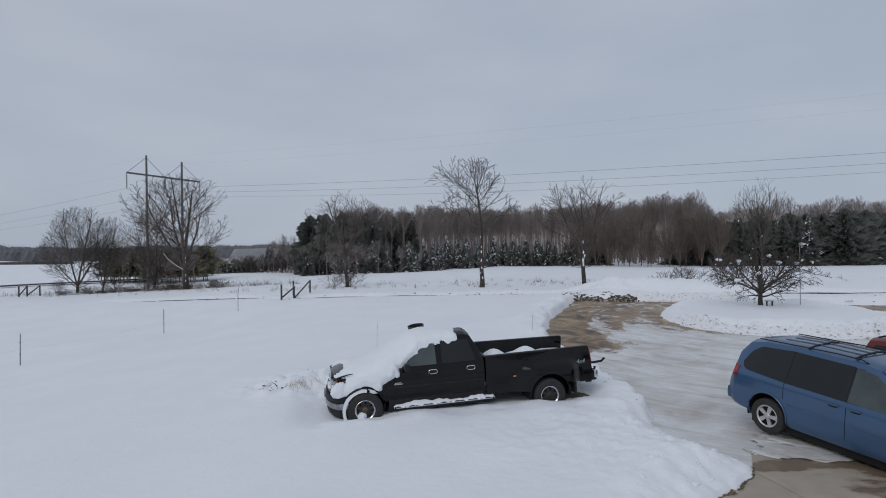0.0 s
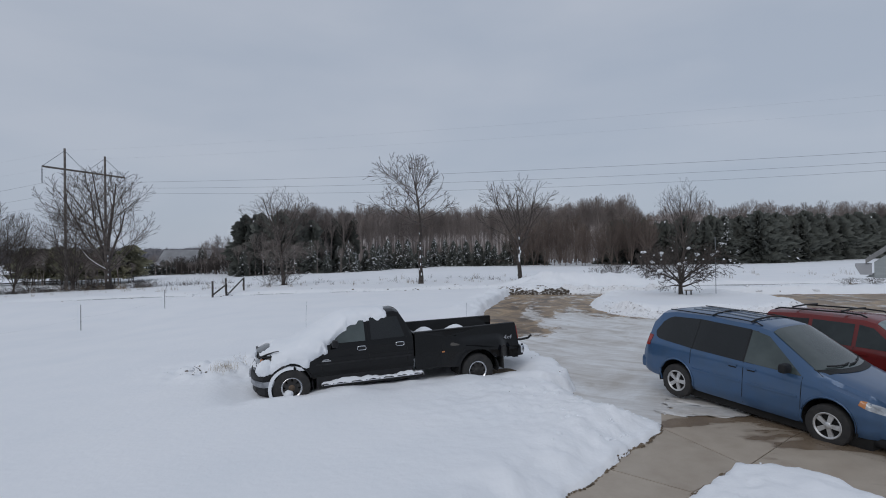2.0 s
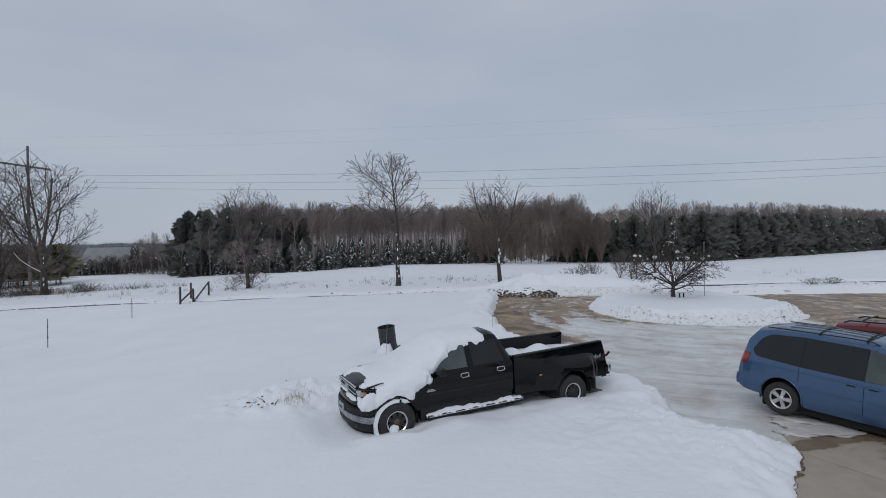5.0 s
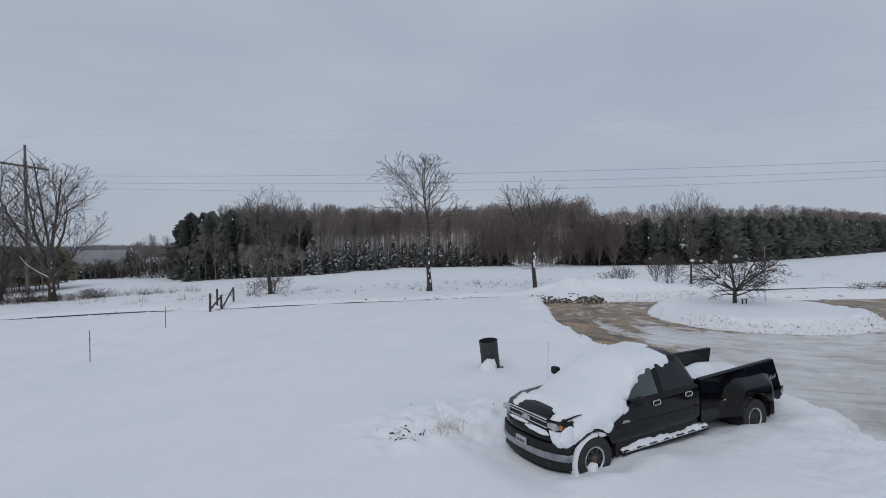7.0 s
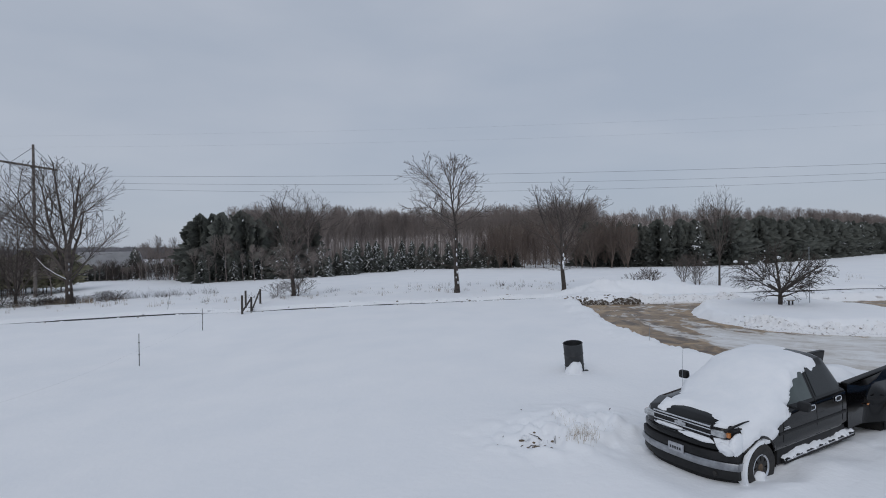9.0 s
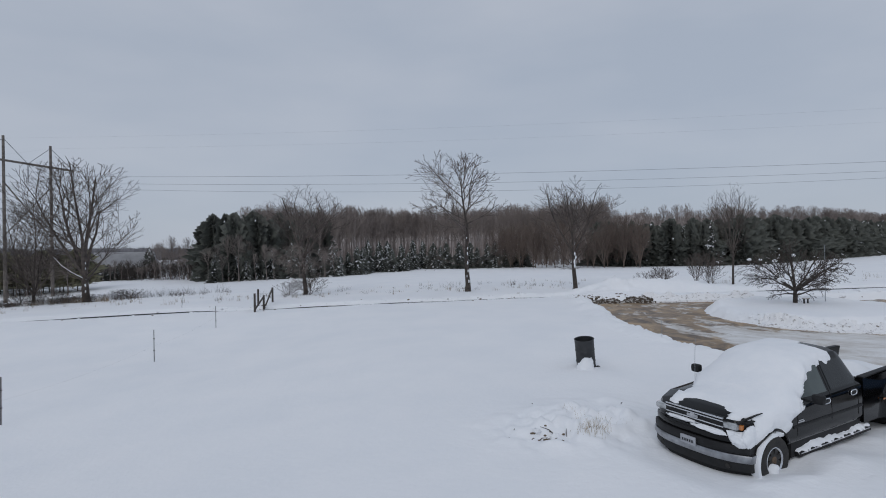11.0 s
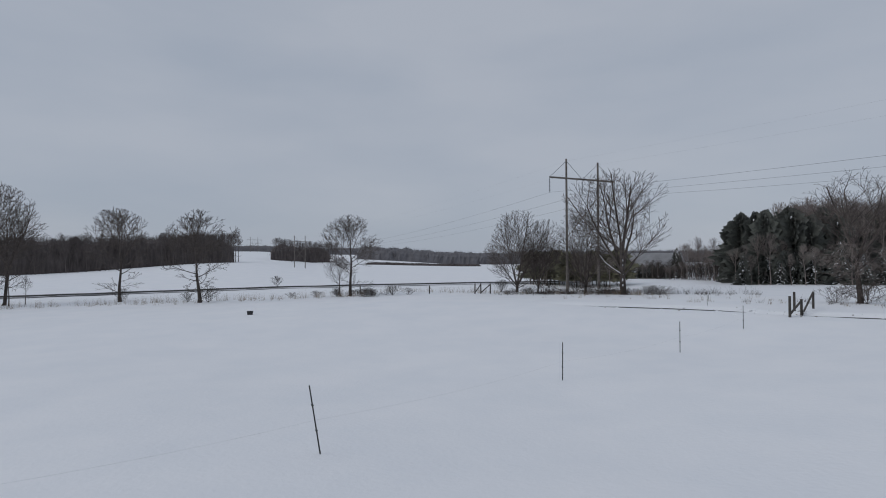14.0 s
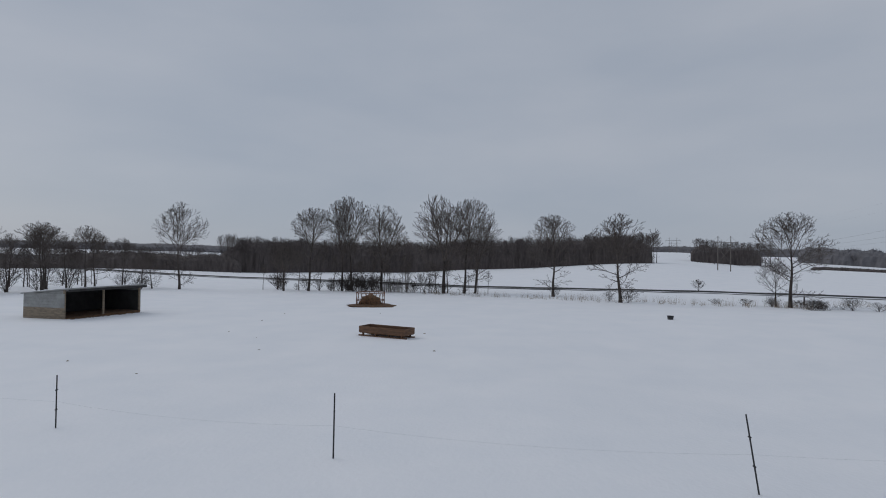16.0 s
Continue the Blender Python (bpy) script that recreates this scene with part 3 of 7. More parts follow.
FIELD_SPECS = (dict(seed=61, bole=3.2, width=8.6, limbs=12, spread=(76, 24), top=0.52, lift=0.8, low=3, girth=0.18, twig=0.0145, gap=(0.44, 0.31, 0.22)),
             dict(seed=62, bole=4.0, width=7.4, stems=3, limbs=4, spread=(58, 30), top=0.58, lift=0.9, low=4, girth=0.18, twig=0.0145, gap=(0.44, 0.31, 0.22)),
             dict(seed=63, bole=2.2, width=8.6, limbs=12, spread=(80, 26), top=0.50, lift=0.75, low=4, girth=0.18, twig=0.0145, gap=(0.44, 0.31, 0.22)),
             dict(seed=64, bole=3.4, width=7.6, limbs=11, spread=(62, 20), top=0.56, lift=0.85, low=5, lop=0.8, girth=0.17, twig=0.0145, gap=(0.44, 0.31, 0.22)))
TREE_SHAPES = []
for spec in YARD_SPECS + FIELD_SPECS:
    tV, tF, cV, cF = wintry(**spec)
    spread_of = float(np.percentile(np.hypot(cV[:, 0], cV[:, 1]), 90)) * 1.02
    TREE_SHAPES.append((mesh_of("trunk", tV, tF, BARK), mesh_of("crown", cV, cF, LIMB), spread_of))


def tree(shape, x, y, height, width, turn, label, group="", z=None, lean=0.0):
    """A bare tree: width is that of its whole crown."""
    tm, cm, spread = TREE_SHAPES[shape]
    z = float(snowfield(np.array(x), np.array(y))) - 0.12 if z is None else z
    e = empty("tree", pose(x, y, z, lean, 0, turn), label, "tree", group)
    s = width / (2 * spread)
    for nm, me in (("trunk", tm), ("crown", cm)):
        o = new(nm, me)
        o.parent = e
        o.scale = (s, s, height / 12.0)
    return e


YARD = "trees along the snowy lane"
lane_tree = tree(3, -0.2, 42.4, 10.9, 9.6, 180, "tall bare deciduous tree with spreading crown beside the lane", YARD)
scarred_tree = tree(2, 7.6, 40.6, 8.7, 6.6, 100, "bare upright tree with a pale scarred trunk", YARD)
weeper = tree(2, -12.7, 46.6, 9.1, 6.6, 200, "bare young tree with drooping lower twigs", YARD)
tV, tF, cV, cF = wintry(71, 12.0, 5.0, 9.0, 16, 0.10, 0.011, (96, 62), top=0.45, low=8, gap=(0.40, 0.30, 0.24), lift=-1.5)
cV = cV * np.array((0.50, 0.50, 0.50))
cV[:, 2] = 0.25 + (cV[:, 2] - cV[:, 2].min()) * 5.4 / np.ptp(cV[:, 2])
raw("twig_curtain", cV, cF, TWIG, weeper, "fine brown twigs hanging towards the snow")
tree(2, 20.0, 39.6, 8.0, 3.2, 20, "slender bare tree beside lane shrubs", YARD)
forked_tree = tree(4, -30.6, 50.4, 12.0, 9.2, 105, "broad bare tree with forked trunk and snow on one limb", YARD, lean=-5.5)
tree(0, -36.5, 54.0, 9.0, 6.5, 150, "bare tree in the hedgerow by the power poles", YARD)
tree(0, -43.6, 51.5, 9.4, 7.6, 100, "many-branched bare tree at the hedgerow's end", YARD)
tree(0, -41.6, 52.6, 8.4, 4.6, 130, "bare tree leaning out of the hedgerow", YARD, lean=6)
# snow caught on the bark, and a low snowy limb
r3 = np.random.default_rng(3)
for owner, marks in ((lane_tree, ((0.9, 0.10), (1.3, 0.07), (1.7, 0.09), (2.3, 0.11), (3.0, 0.10), (3.4, 0.07), (4.2, 0.06))), (scarred_tree, ((1.9, 0.13), (2.2, 0.15), (2.5, 0.14), (2.8, 0.11), (3.6, 0.10))), (forked_tree, ((1.0, 0.10), (1.5, 0.12), (2.9, 0.10), (3.3, 0.09)))):
    for h, w in marks:
        bm = bmesh.new()
        bmesh.ops.create_icosphere(bm, subdivisions=2, radius=1)
        for q in bm.verts:
            k = 1 + 0.4 * noise.noise(q.co * 2.3 + Vector((h, w * 30, 0)))
            q.co = Vector((q.co.x * w * 0.5 * k, q.co.y * 0.06 * k, q.co.z * w * 1.3 * k))
        sn = part("bark_snow", bm, SNOW_CAP, owner, "patch of snow stuck to the bark", smooth=60)
        sn.matrix_basis = owner.matrix_basis.inverted() @ pose(*(owner.matrix_basis.translation + Vector((r3.normal(0, 0.03), -0.14, h))))
for nm, m_, lift_, rr in (("low_limb", BARK, 0.0, 0.06), ("limb_snow", SNOW_CAP, 0.055, 0.055)):
    bm = bmesh.new()
    rod(bm, [(0, -0.05, 1.9 + lift_), (-0.9, -0.3, 2.5 + lift_), (-1.6, -0.5, 3.1 + lift_), (-2.1, -0.6, 3.8 + lift_)], rr, 0.02, 6)
    bmesh.ops.transform(bm, matrix=forked_tree.matrix_basis.inverted() @ Matrix.Translation(forked_tree.matrix_basis.translation), verts=bm.verts)
    part(nm, bm, m_, forked_tree, smooth=60)
WEST = "trees along the western fence row"
tree(5, -56.6, 38.2, 9.2, 7.2, 20, "round-crowned bare tree over fallen brush", WEST)
tree(1, -58.0, 37.8, 4.6, 3.4, 80, "small leaning bare tree by the fence", WEST, lean=8)
tree(7, -64.3, 24.9, 9.8, 7.8, 230, "bare spreading tree with low twiggy limbs", WEST)
tree(8, -76.6, 20.9, 10.8, 6.4, 310, "narrow bare tree with twiggy lower trunk", WEST)
tree(6, -83.8, 7.1, 14.2, 9.0, 0, "tall bare tree in the fence row", WEST)
tree(8, -84.0, 10.0, 13.8, 6.8, 90, "tall bare tree with several stems", WEST)
tree(6, -84.6, 11.6, 12.0, 6.4, 180, "leaning bare tree beside taller neighbours", WEST, lean=5)
tree(6, -90.4, -2.0, 13.4, 7.8, 60, "tall bare tree behind the hay feeder", WEST)
tree(8, -91.0, -6.6, 14.7, 6.6, 250, "slim tall bare tree in the fence row", WEST)
tree(6, -89.5, -7.9, 13.8, 5.4, 33, "slim bare tree with crooked top", WEST)
tree(8, -88.1, -12.7, 12.6, 6.8, 111, "bare tree with flat crown in the fence row", WEST)
tree(6, -87.0, -16.0, 8.0, 5.0, 70, "young bare tree in the hedge", WEST)
tree(7, -89.4, -31.8, 13.2, 7.6, 290, "solitary bare tree with a full round crown", WEST)
for x, y, h, w in ((-90, -45.6, 9.5, 6.0), (-84, -44.5, 7.6, 5.6), (-78, -43.6, 8.0, 5.8), (-76, -46.5, 7.4, 5.0), (-93, -39.0, 6.6, 5.0), (-72, -47.5, 8.8, 6.4), (-87, -42.5, 8.2, 5.4), (-81, -45.8, 8.8, 5.6), (-96, -43.5, 8.0, 5.2), (-69, -50, 8.4, 5.6), (-91, -36.5, 5.4, 4.4), (-86, -48.5, 9.6, 6.2)):
    tree((5, 7, 8)[int(abs(x * 7) % 3)], x, y, h, w, x * 13 % 360, "bare hedgerow tree behind the cattle shed", WEST)


def conifer_shape(rng, boughs, width, droop, snow, open_top=False):
    """Needles and snow of a conifer 1 m high: many boughs, each a row of ragged tufts."""
    N, NF, S, SF = [], [], [], []

    def tuft(P, Q, a, b, c):
        i = len(P)
        P.extend([a, b, c])
        Q.append((i, i + 1, i + 2))

    for t in range(boughs):
        h = 0.03 + 0.95 * ((t + rng.random()) / boughs) ** 1.15
        env = width * (1 - h) ** (0.5 if open_top else 0.8) * (1.0 + 0.25 * math.sin(h * 17)) * (min(1.0, 0.5 + 1.5 * h) if open_top else 1.0) + 0.014
        a = t * 2.399 + rng.normal(0, 0.4)
        d = np.array((math.cos(a), math.sin(a), 0))
        e = np.array((-math.sin(a), math.cos(a), 0))
        rr = env * (0.45 + 0.75 * rng.random() if not open_top else 0.35 + 1.0 * rng.random())
        m = 6 if open_top else 4
        for k in range(m):
            u = (k + 0.3) / m
            o = d * rr * u + np.array((0, 0, h - droop * rr * u * u + rng.normal(0, 0.008)))
            w = rr * (0.30 if not open_top else 0.15) * (1.2 - u) + 0.004
            tip = o + d * rr * (0.42 if not open_top else 0.34) + e * rng.normal(0, 0.2) * w + np.array((0, 0, rng.normal(-0.012, 0.014)))
            tuft(N, NF, o - e * w, o + e * w, tip)
            tuft(N, NF, o - e * w * 0.5 + np.array((0, 0, 0.016)), tip, o + np.array((0, 0, -0.05 - 0.03 * rng.random())))
            if rng.random() < snow:
                up = np.array((0, 0, 0.014)) + d * rr * 0.12
                tuft(S, SF, o - e * w * 0.7 + up, o + e * w * 0.7 + up, tip + d * rr * 0.06 + np.array((0, 0, -0.012)))
    return np.array(N), NF, np.array(S) if S else None, SF


CONIFERS = []
for seed, tiers, w, dr, sn, op in ((1, 230, 0.25, 0.55, 0.28, False), (2, 220, 0.26, 0.5, 0.16, False), (3, 260, 0.25, 0.45, 0.05, False), (4, 330, 0.27, 0.06, 0.008, True), (5, 220, 0.27, 0.5, 0.36, False), (6, 330, 0.36, 0.25, 0.02, True)):
    N, NF, S, SF = conifer_shape(np.random.default_rng(seed), tiers, w, dr, sn, op)
    bm = bmesh.new()
    rod(bm, [(0, 0, -0.02), (0, 0, 0.97)], 0.014, 0.003, 6)
    tr = bpy.data.meshes.new("trunk")
    bm.to_mesh(tr)
    bm.free()
    tr.materials.append(BARK)
    CONIFERS.append((mesh_of("needles", N, NF, NEEDLE), mesh_of("snow_load", S, SF, SNOW_CAP), tr, (N, NF, S, SF)))


# the windbreak's kind: green, with bare stems below the boughs
N, NF, S, SF = conifer_shape(np.random.default_rng(16), 330, 0.38, 0.25, 0.02, True)
N[:, 2], S[:, 2] = 0.24 + 0.76 * N[:, 2], 0.24 + 0.76 * S[:, 2]
CONIFERS.append((mesh_of("needles", N, NF, HEDGE), mesh_of("snow_load", S, SF, SNOW_CAP), CONIFERS[0][2], (N, NF, S, SF)))


def spruce(shape, x, y, height, turn, label, group, z=None, wide=1.0):
    a, s, tr, _ = CONIFERS[shape]
    z = float(land(x, y)) - 0.1 if z is None else z
    e = empty("spruce_tree", pose(x, y, z, 0, 0, turn), label, "tree", group)
    for nm, me in (("needles", a), ("snow_load", s), ("trunk", tr)):
        o = new(nm, me)
        o.parent = e
        o.scale = (height * wide, height * wide, height)
        if nm == "snow_load":
            tagged(o, kind="stuff")
    return e


def scatter(name, shapes, spots, material, label, category):
    """One object that holds many far trees: spots are x, y, z, height, width factor, turn."""
    VV, FF, base = [], [], 0
    for i, (x, y, z, h, w, a) in enumerate(spots):
        V, Fc = shapes[i % len(shapes)]
        c, s = math.cos(a), math.sin(a)
        P = np.stack([(V[:, 0] * c - V[:, 1] * s) * w + x, (V[:, 0] * s + V[:, 1] * c) * w + y, V[:, 2] * h + z], 1)
        VV.append(P)
        FF += [tuple(i + base for i in q) for q in Fc]
        base += len(V)
    V, Fq = np.concatenate(VV), FF
    return tagged(raw(name, V, Fq, material), label, category, kind="stuff")


# light copies for the woods, one metre high
WOOD_SHAPES = []
for seed, bole, width, n in ((41, 5.6, 5.4, 10), (42, 6.4, 4.8, 9), (43, 5.0, 5.6, 10), (44, 6.0, 5.2, 10), (45, 5.2, 4.6, 9)):
    tV, tF, cV, cF = wintry(seed, 12.0, bole, width, n, 0.15, 0.0165, (46, 12), top=0.62, low=2, gap=(0.46, 0.36, 0.4), depth=3, lift=0.8, seg=1.1)
    WOOD_SHAPES.append((np.concatenate([tV, cV]) / 12.0, tF + [tuple(i + len(tV) for i in q) for q in cF]))
BUSH_SHAPES = []
for seed in (51, 52, 53, 54):
    tV, tF, cV, cF = wintry(seed, 12.0, 0.5, 13.0, 0, 0.15, 0.042, stems=13, splay=(8, 50), top=0.62, gap=(1.5, 1.3, 1.2), depth=3, seg=1.6)
    V = np.concatenate([tV, cV]) / 12.0
    BUSH_SHAPES.append((V, tF + [tuple(i + len(tV) for i in q) for q in cF]))

THICK_SHAPES = []
for seed in (56, 57):
    tV, tF, cV, cF = wintry(seed, 12.0, 0.8, 8.0, 0, 0.13, 0.024, stems=14, splay=(4, 24), top=0.58, gap=(1.0, 0.8, 0.8), depth=3, seg=1.3)
    THICK_SHAPES.append((np.concatenate([tV, cV]) / 12.0, tF + [tuple(i + len(tV) for i in q) for q in cF]))

rng = np.random.default_rng(7)


def along(line, n, depth, jitter=1.0):
    """Spots scattered behind a polyline, up to depth metres back."""
    pts = np.array(line, float)
    seg = np.hypot(*(pts[1:] - pts[:-1]).T)
    cum = np.concatenate([[0], np.cumsum(seg)])
    out = []
    for i in range(n):
        s = cum[-1] * (i + rng.random()) / n
        k = min(np.searchsorted(cum, s, "right") - 1, len(seg) - 1)
        p = pts[k] + (pts[k + 1] - pts[k]) * (s - cum[k]) / seg[k]
        away = p - np.array((-3.0, 2.0))
        away /= np.hypot(*away)
        q = p + away * depth * rng.random() ** 1.3 * jitter
        out.append((q[0], q[1]))
    return out


EDGE = [(-24, 80), (-14, 82), (0, 95), (18, 90), (30, 80)]
spots = []
for x, y in along(EDGE, 370, 34):
    h = 10.0 + 1.3 * rng.random()
    spots.append((x, y, float(land(x, y)) - 0.2, h, h * 0.9, rng.random() * 6.3))
scatter("hardwood_forest", WOOD_SHAPES, spots, TWIG, "dense leafless brown hardwood forest behind the field", "forest")
spots = []
for x, y in along([(28, 84), (46, 76), (70, 82), (130, 118)], 190, 22):
    h = 8.0 + 1.6 * rng.random()
    spots.append((x, y, float(land(x, y)) - 0.2, h, h * 0.95, rng.random() * 6.3))
scatter("hardwood_forest", WOOD_SHAPES, spots, TWIG, "leafless trees rising behind the conifer belt", "forest")
spots = []
for x, y in along([(-22, 82), (-12, 85), (0, 98), (18, 93), (32, 84)], 36, 26):
    h = 1.6 + 2.6 * rng.random()
    spots.append((x, y, float(land(x, y)) - 0.2, h, h * 1.3, rng.random() * 6.3))
scatter("undergrowth", BUSH_SHAPES, spots, TWIG, "leafless brown undergrowth inside the forest", "shrubs")
# dark conifer belt
spots = []
for x, y in along([(25, 75), (41, 66), (60, 74), (84, 88), (125, 112)], 230, 8):
    h = 5.7 + 1.3 * rng.random()
    spots.append((x, y, float(land(x, y)) - 0.1, h, h * 1.25, rng.random() * 6.3))
scatter("conifer_belt", [c[3][:2] for c in CONIFERS[1:4]], spots, NEEDLE, "dark green planted conifer belt beyond the field", "forest")
scatter("snow_on_conifers", [c[3][2:] for c in CONIFERS[1:3]], spots[::3], SNOW_CAP, "patches of snow on the conifer belt", "snow")
for x, y in along([(-29.5, 80), (-24, 77), (-17, 79)], 10, 6):
    spruce(3, x, y, 8.0 + 1.9 * rng.random(), rng.random() * 360, "tall dark white pine at the forest's edge", "dark pines at the wood's corner", wide=0.95)
for x, y in along([(-22, 82), (-12, 88)], 5, 6):
    spruce(3, x, y, 8.6 + 1.4 * rng.random(), rng.random() * 360, "tall dark pine inside the forest edge", "dark pines at the wood's corner", wide=0.8)
for x, y in along([(-27.5, 75), (-20, 73.5), (-12, 76), (2, 88)], 32, 5):
    spruce((0, 4, 1)[int(rng.random() * 3)], x, y, 2.8 + 2.4 * rng.random(), rng.random() * 360, "young spruce with snow on its boughs", "snowy spruces at the forest edge", wide=1.15)
for x, y in along([(2, 88), (18, 82)], 14, 4):
    spruce(1, x, y, 3.2 + 1.6 * rng.random(), rng.random() * 360, "young spruce dusted with snow", "snowy spruces at the forest edge", wide=1.1)
spots = []
for x, y in along([(13, 84), (18, 76), (25, 70), (29, 68)], 22, 5):
    h = 5.2 + 2.4 * rng.random()
    spots.append((x, y, float(land(x, y)) - 0.1, h, h, rng.random() * 6.3))
scatter("thicket", THICK_SHAPES, spots, REDTWIG, "tall reddish-brown leafless thicket at the field's edge", "shrubs")

spots = []
for x, y in along([(-28, 75), (-22, 73), (-11, 76)], 17, 4):
    h = 3.6 + 3.0 * rng.random()
    spots.append((x, y, float(land(x, y)) - 0.2, h, h * 0.9, rng.random() * 6.3))
for x, y in along([(-57, 73), (-50, 70.5), (-39, 71)], 9, 4):
    h = 3.0 + 1.9 * rng.random()
    spots.append((x, y, float(land(x, y)) - 0.5, h, h * 1.5, rng.random() * 6.3))
for x, y in along([(-60, 100), (-46, 93), (-31, 86)], 26, 4):
    h = 2.4 + 2.2 * rng.random()
    spots.append((x, y, float(land(x, y)) - 0.2, h, h * 1.4, rng.random() * 6.3))
for x, y in along([(-40, 92), (-35, 88), (-29, 82)], 12, 5):
    h = 4.5 + 2.8 * rng.random()
    spots.append((x, y, float(land(x, y)) - 0.2, h, h * 0.9, rng.random() * 6.3))
for x, y in along([(-42.6, 102), (-39, 101), (-34, 100)], 26, 6):
    h = 4.2 + 2.2 * rng.random()
    spots.append((x, y, float(land(x, y)) - 0.2, h, h * 0.9, rng.random() * 6.3))
scatter("saplings", WOOD_SHAPES, spots, TWIG, "brown leafless saplings and brush before the conifers", "shrubs")
spots = []
for x, y in along([(-47, 96), (-40, 92), (-35, 88), (-29, 82)], 30, 5):
    h = 2.4 + 1.8 * rng.random()
    spots.append((x, y, float(land(x, y)) - 0.2, h, h * 0.9, rng.random() * 6.3))
scatter("thicket", BUSH_SHAPES, spots, BARK, "dark leafless thicket between the barn and the pines", "shrubs")
# hedgerow conifers by the power poles, and the yard behind them
for x, y in along([(-57.5, 74), (-50, 72.5), (-42.0, 74.4)], 26, 5):
    spruce(6, x, y, 4.3 + 1.3 * rng.random(), rng.random() * 360, "dark green hedge conifer", "conifer windbreak by the power poles", wide=1.0)
for x, y in along([(-64, 90), (-54, 96), (-45.5, 98)], 24, 3):
    spruce((1, 2)[int(rng.random() * 2)], x, y, 2.3 + 0.7 * rng.random(), rng.random() * 360, "dark spruce in front of the barn", "spruces before the barn", wide=1.7)
spruce(0, -44.4, 101.4, 5.6, 40, "pointed snowy spruce beside the barn", "spruces before the barn", wide=1.2)
# bare young trees mixed into the windbreak
r8 = np.random.default_rng(77)
spots = []
for k in range(20):
    x = -58 + 14 * r8.random()
    y = 72.3 + 0.06 * (x + 50) ** 2 * 0.4 + r8.normal(0, 1.0)
    h = 4.2 + 1.6 * r8.random()
    spots.append((x, y, float(land(x, y)) - 0.3, h, h * 0.8, r8.random() * 6.3))
scatter("young_trees", WOOD_SHAPES, spots, TWIG, "brown leafless young trees among the hedge conifers", "shrubs")
# far western wood and grove
spots = []
for x, y in along([(-205, -66), (-228, -28), (-236, 10), (-238, 45), (-240, 85), (-240, 112)], 210, 40):
    h = 13.2 + 2.2 * rng.random()
    spots.append((x, y, float(land(x, y)) - 0.5, h, h, rng.random() * 6.3))
scatter("far_woodland", WOOD_SHAPES, spots, FARTWIG, "dark leafless woodland across the western field", "forest")
spots = []
for x, y in along([(-308, 166), (-298, 205)], 34, 30):
    h = 13 + 2 * rng.random()
    spots.append((x, y, float(land(x, y)) - 0.5, h, h, rng.random() * 6.3))
scatter("far_grove", WOOD_SHAPES, spots, FARTWIG, "small dark grove on the snowy rise", "forest")


def ridge(name, line, height, thick, label, seed, pitch=2.2, material=None):
    """A far wood: a solid uneven mass of crowns with fine twigs standing out along its top."""
    r = np.random.default_rng(seed)
    pts = np.array(line, float)
    seg = np.hypot(*(pts[1:] - pts[:-1]).T)
    cum = np.concatenate([[0], np.cumsum(seg)])
    step = pitch * 0.45
    n = max(8, int(cum[-1] / step))
    rows = ((0.0, 0.0, 0), (0.01, 0.35, 0), (0.03, 0.62, 0.3), (0.10, 0.84, 0.7), (0.22, 0.95, 1), (0.55, 0.97, 1), (1.0, 0.0, 0))
    m = len(rows)
    V, Fq = [], []
    for i in range(n + 1):
        s = cum[-1] * i / n
        k = min(np.searchsorted(cum, s, "right") - 1, len(seg) - 1)
        p = pts[k] + (pts[k + 1] - pts[k]) * (s - cum[k]) / seg[k]
        away = p / np.hypot(*p)
        swell = float(wave(s, seed * 7.0, 1.4 / pitch, 0.3))
        tall = height * min(1.0, 0.55 + 0.45 * (min(s, cum[-1] - s) / (height * 0.6)) ** 0.6) * (0.92 + 0.07 * swell)
        for u, h, w in rows:
            q = p + away * (thick * u + 0.5 * pitch * swell * (h > 0) + r.normal(0, 0.16) * pitch)
            V.append((q[0], q[1], float(land(q[0], q[1])) - 0.6 + tall * h * (1 + w * r.normal(0, 0.035))))
    Fq = [(i * m + j, (i + 1) * m + j, (i + 1) * m + j + 1, i * m + j + 1) for i in range(n) for j in range(m - 1)]
    Fq += [tuple(range(m)), tuple(n * m + j for j in range(m))[::-1]]
    top = [V[i * m + j] for i in range(n + 1) for j in (2, 3, 4, 5)]
    for t in range(n * 14):
        x, y, z = top[int(r.random() * len(top))]
        w, h = pitch * (0.02 + 0.03 * r.random()), height * (0.05 + 0.13 * r.random())
        x, y = x + r.normal(0, 0.4) * pitch, y + r.normal(0, 0.4) * pitch
        lx, ly = r.normal(0, 0.12) * h, r.normal(0, 0.12) * h
        a = r.random() * 3.1
        b = len(V)
        V += [(x - w * math.cos(a), y - w * math.sin(a), z - h * 0.6), (x + w * math.cos(a), y + w * math.sin(a), z - h * 0.6), (x + lx, y + ly, z + h)]
        Fq.append((b, b + 1, b + 2))
    return tagged(raw(name, np.array(V), Fq, material or FARTWIG), label, "forest", kind="stuff")


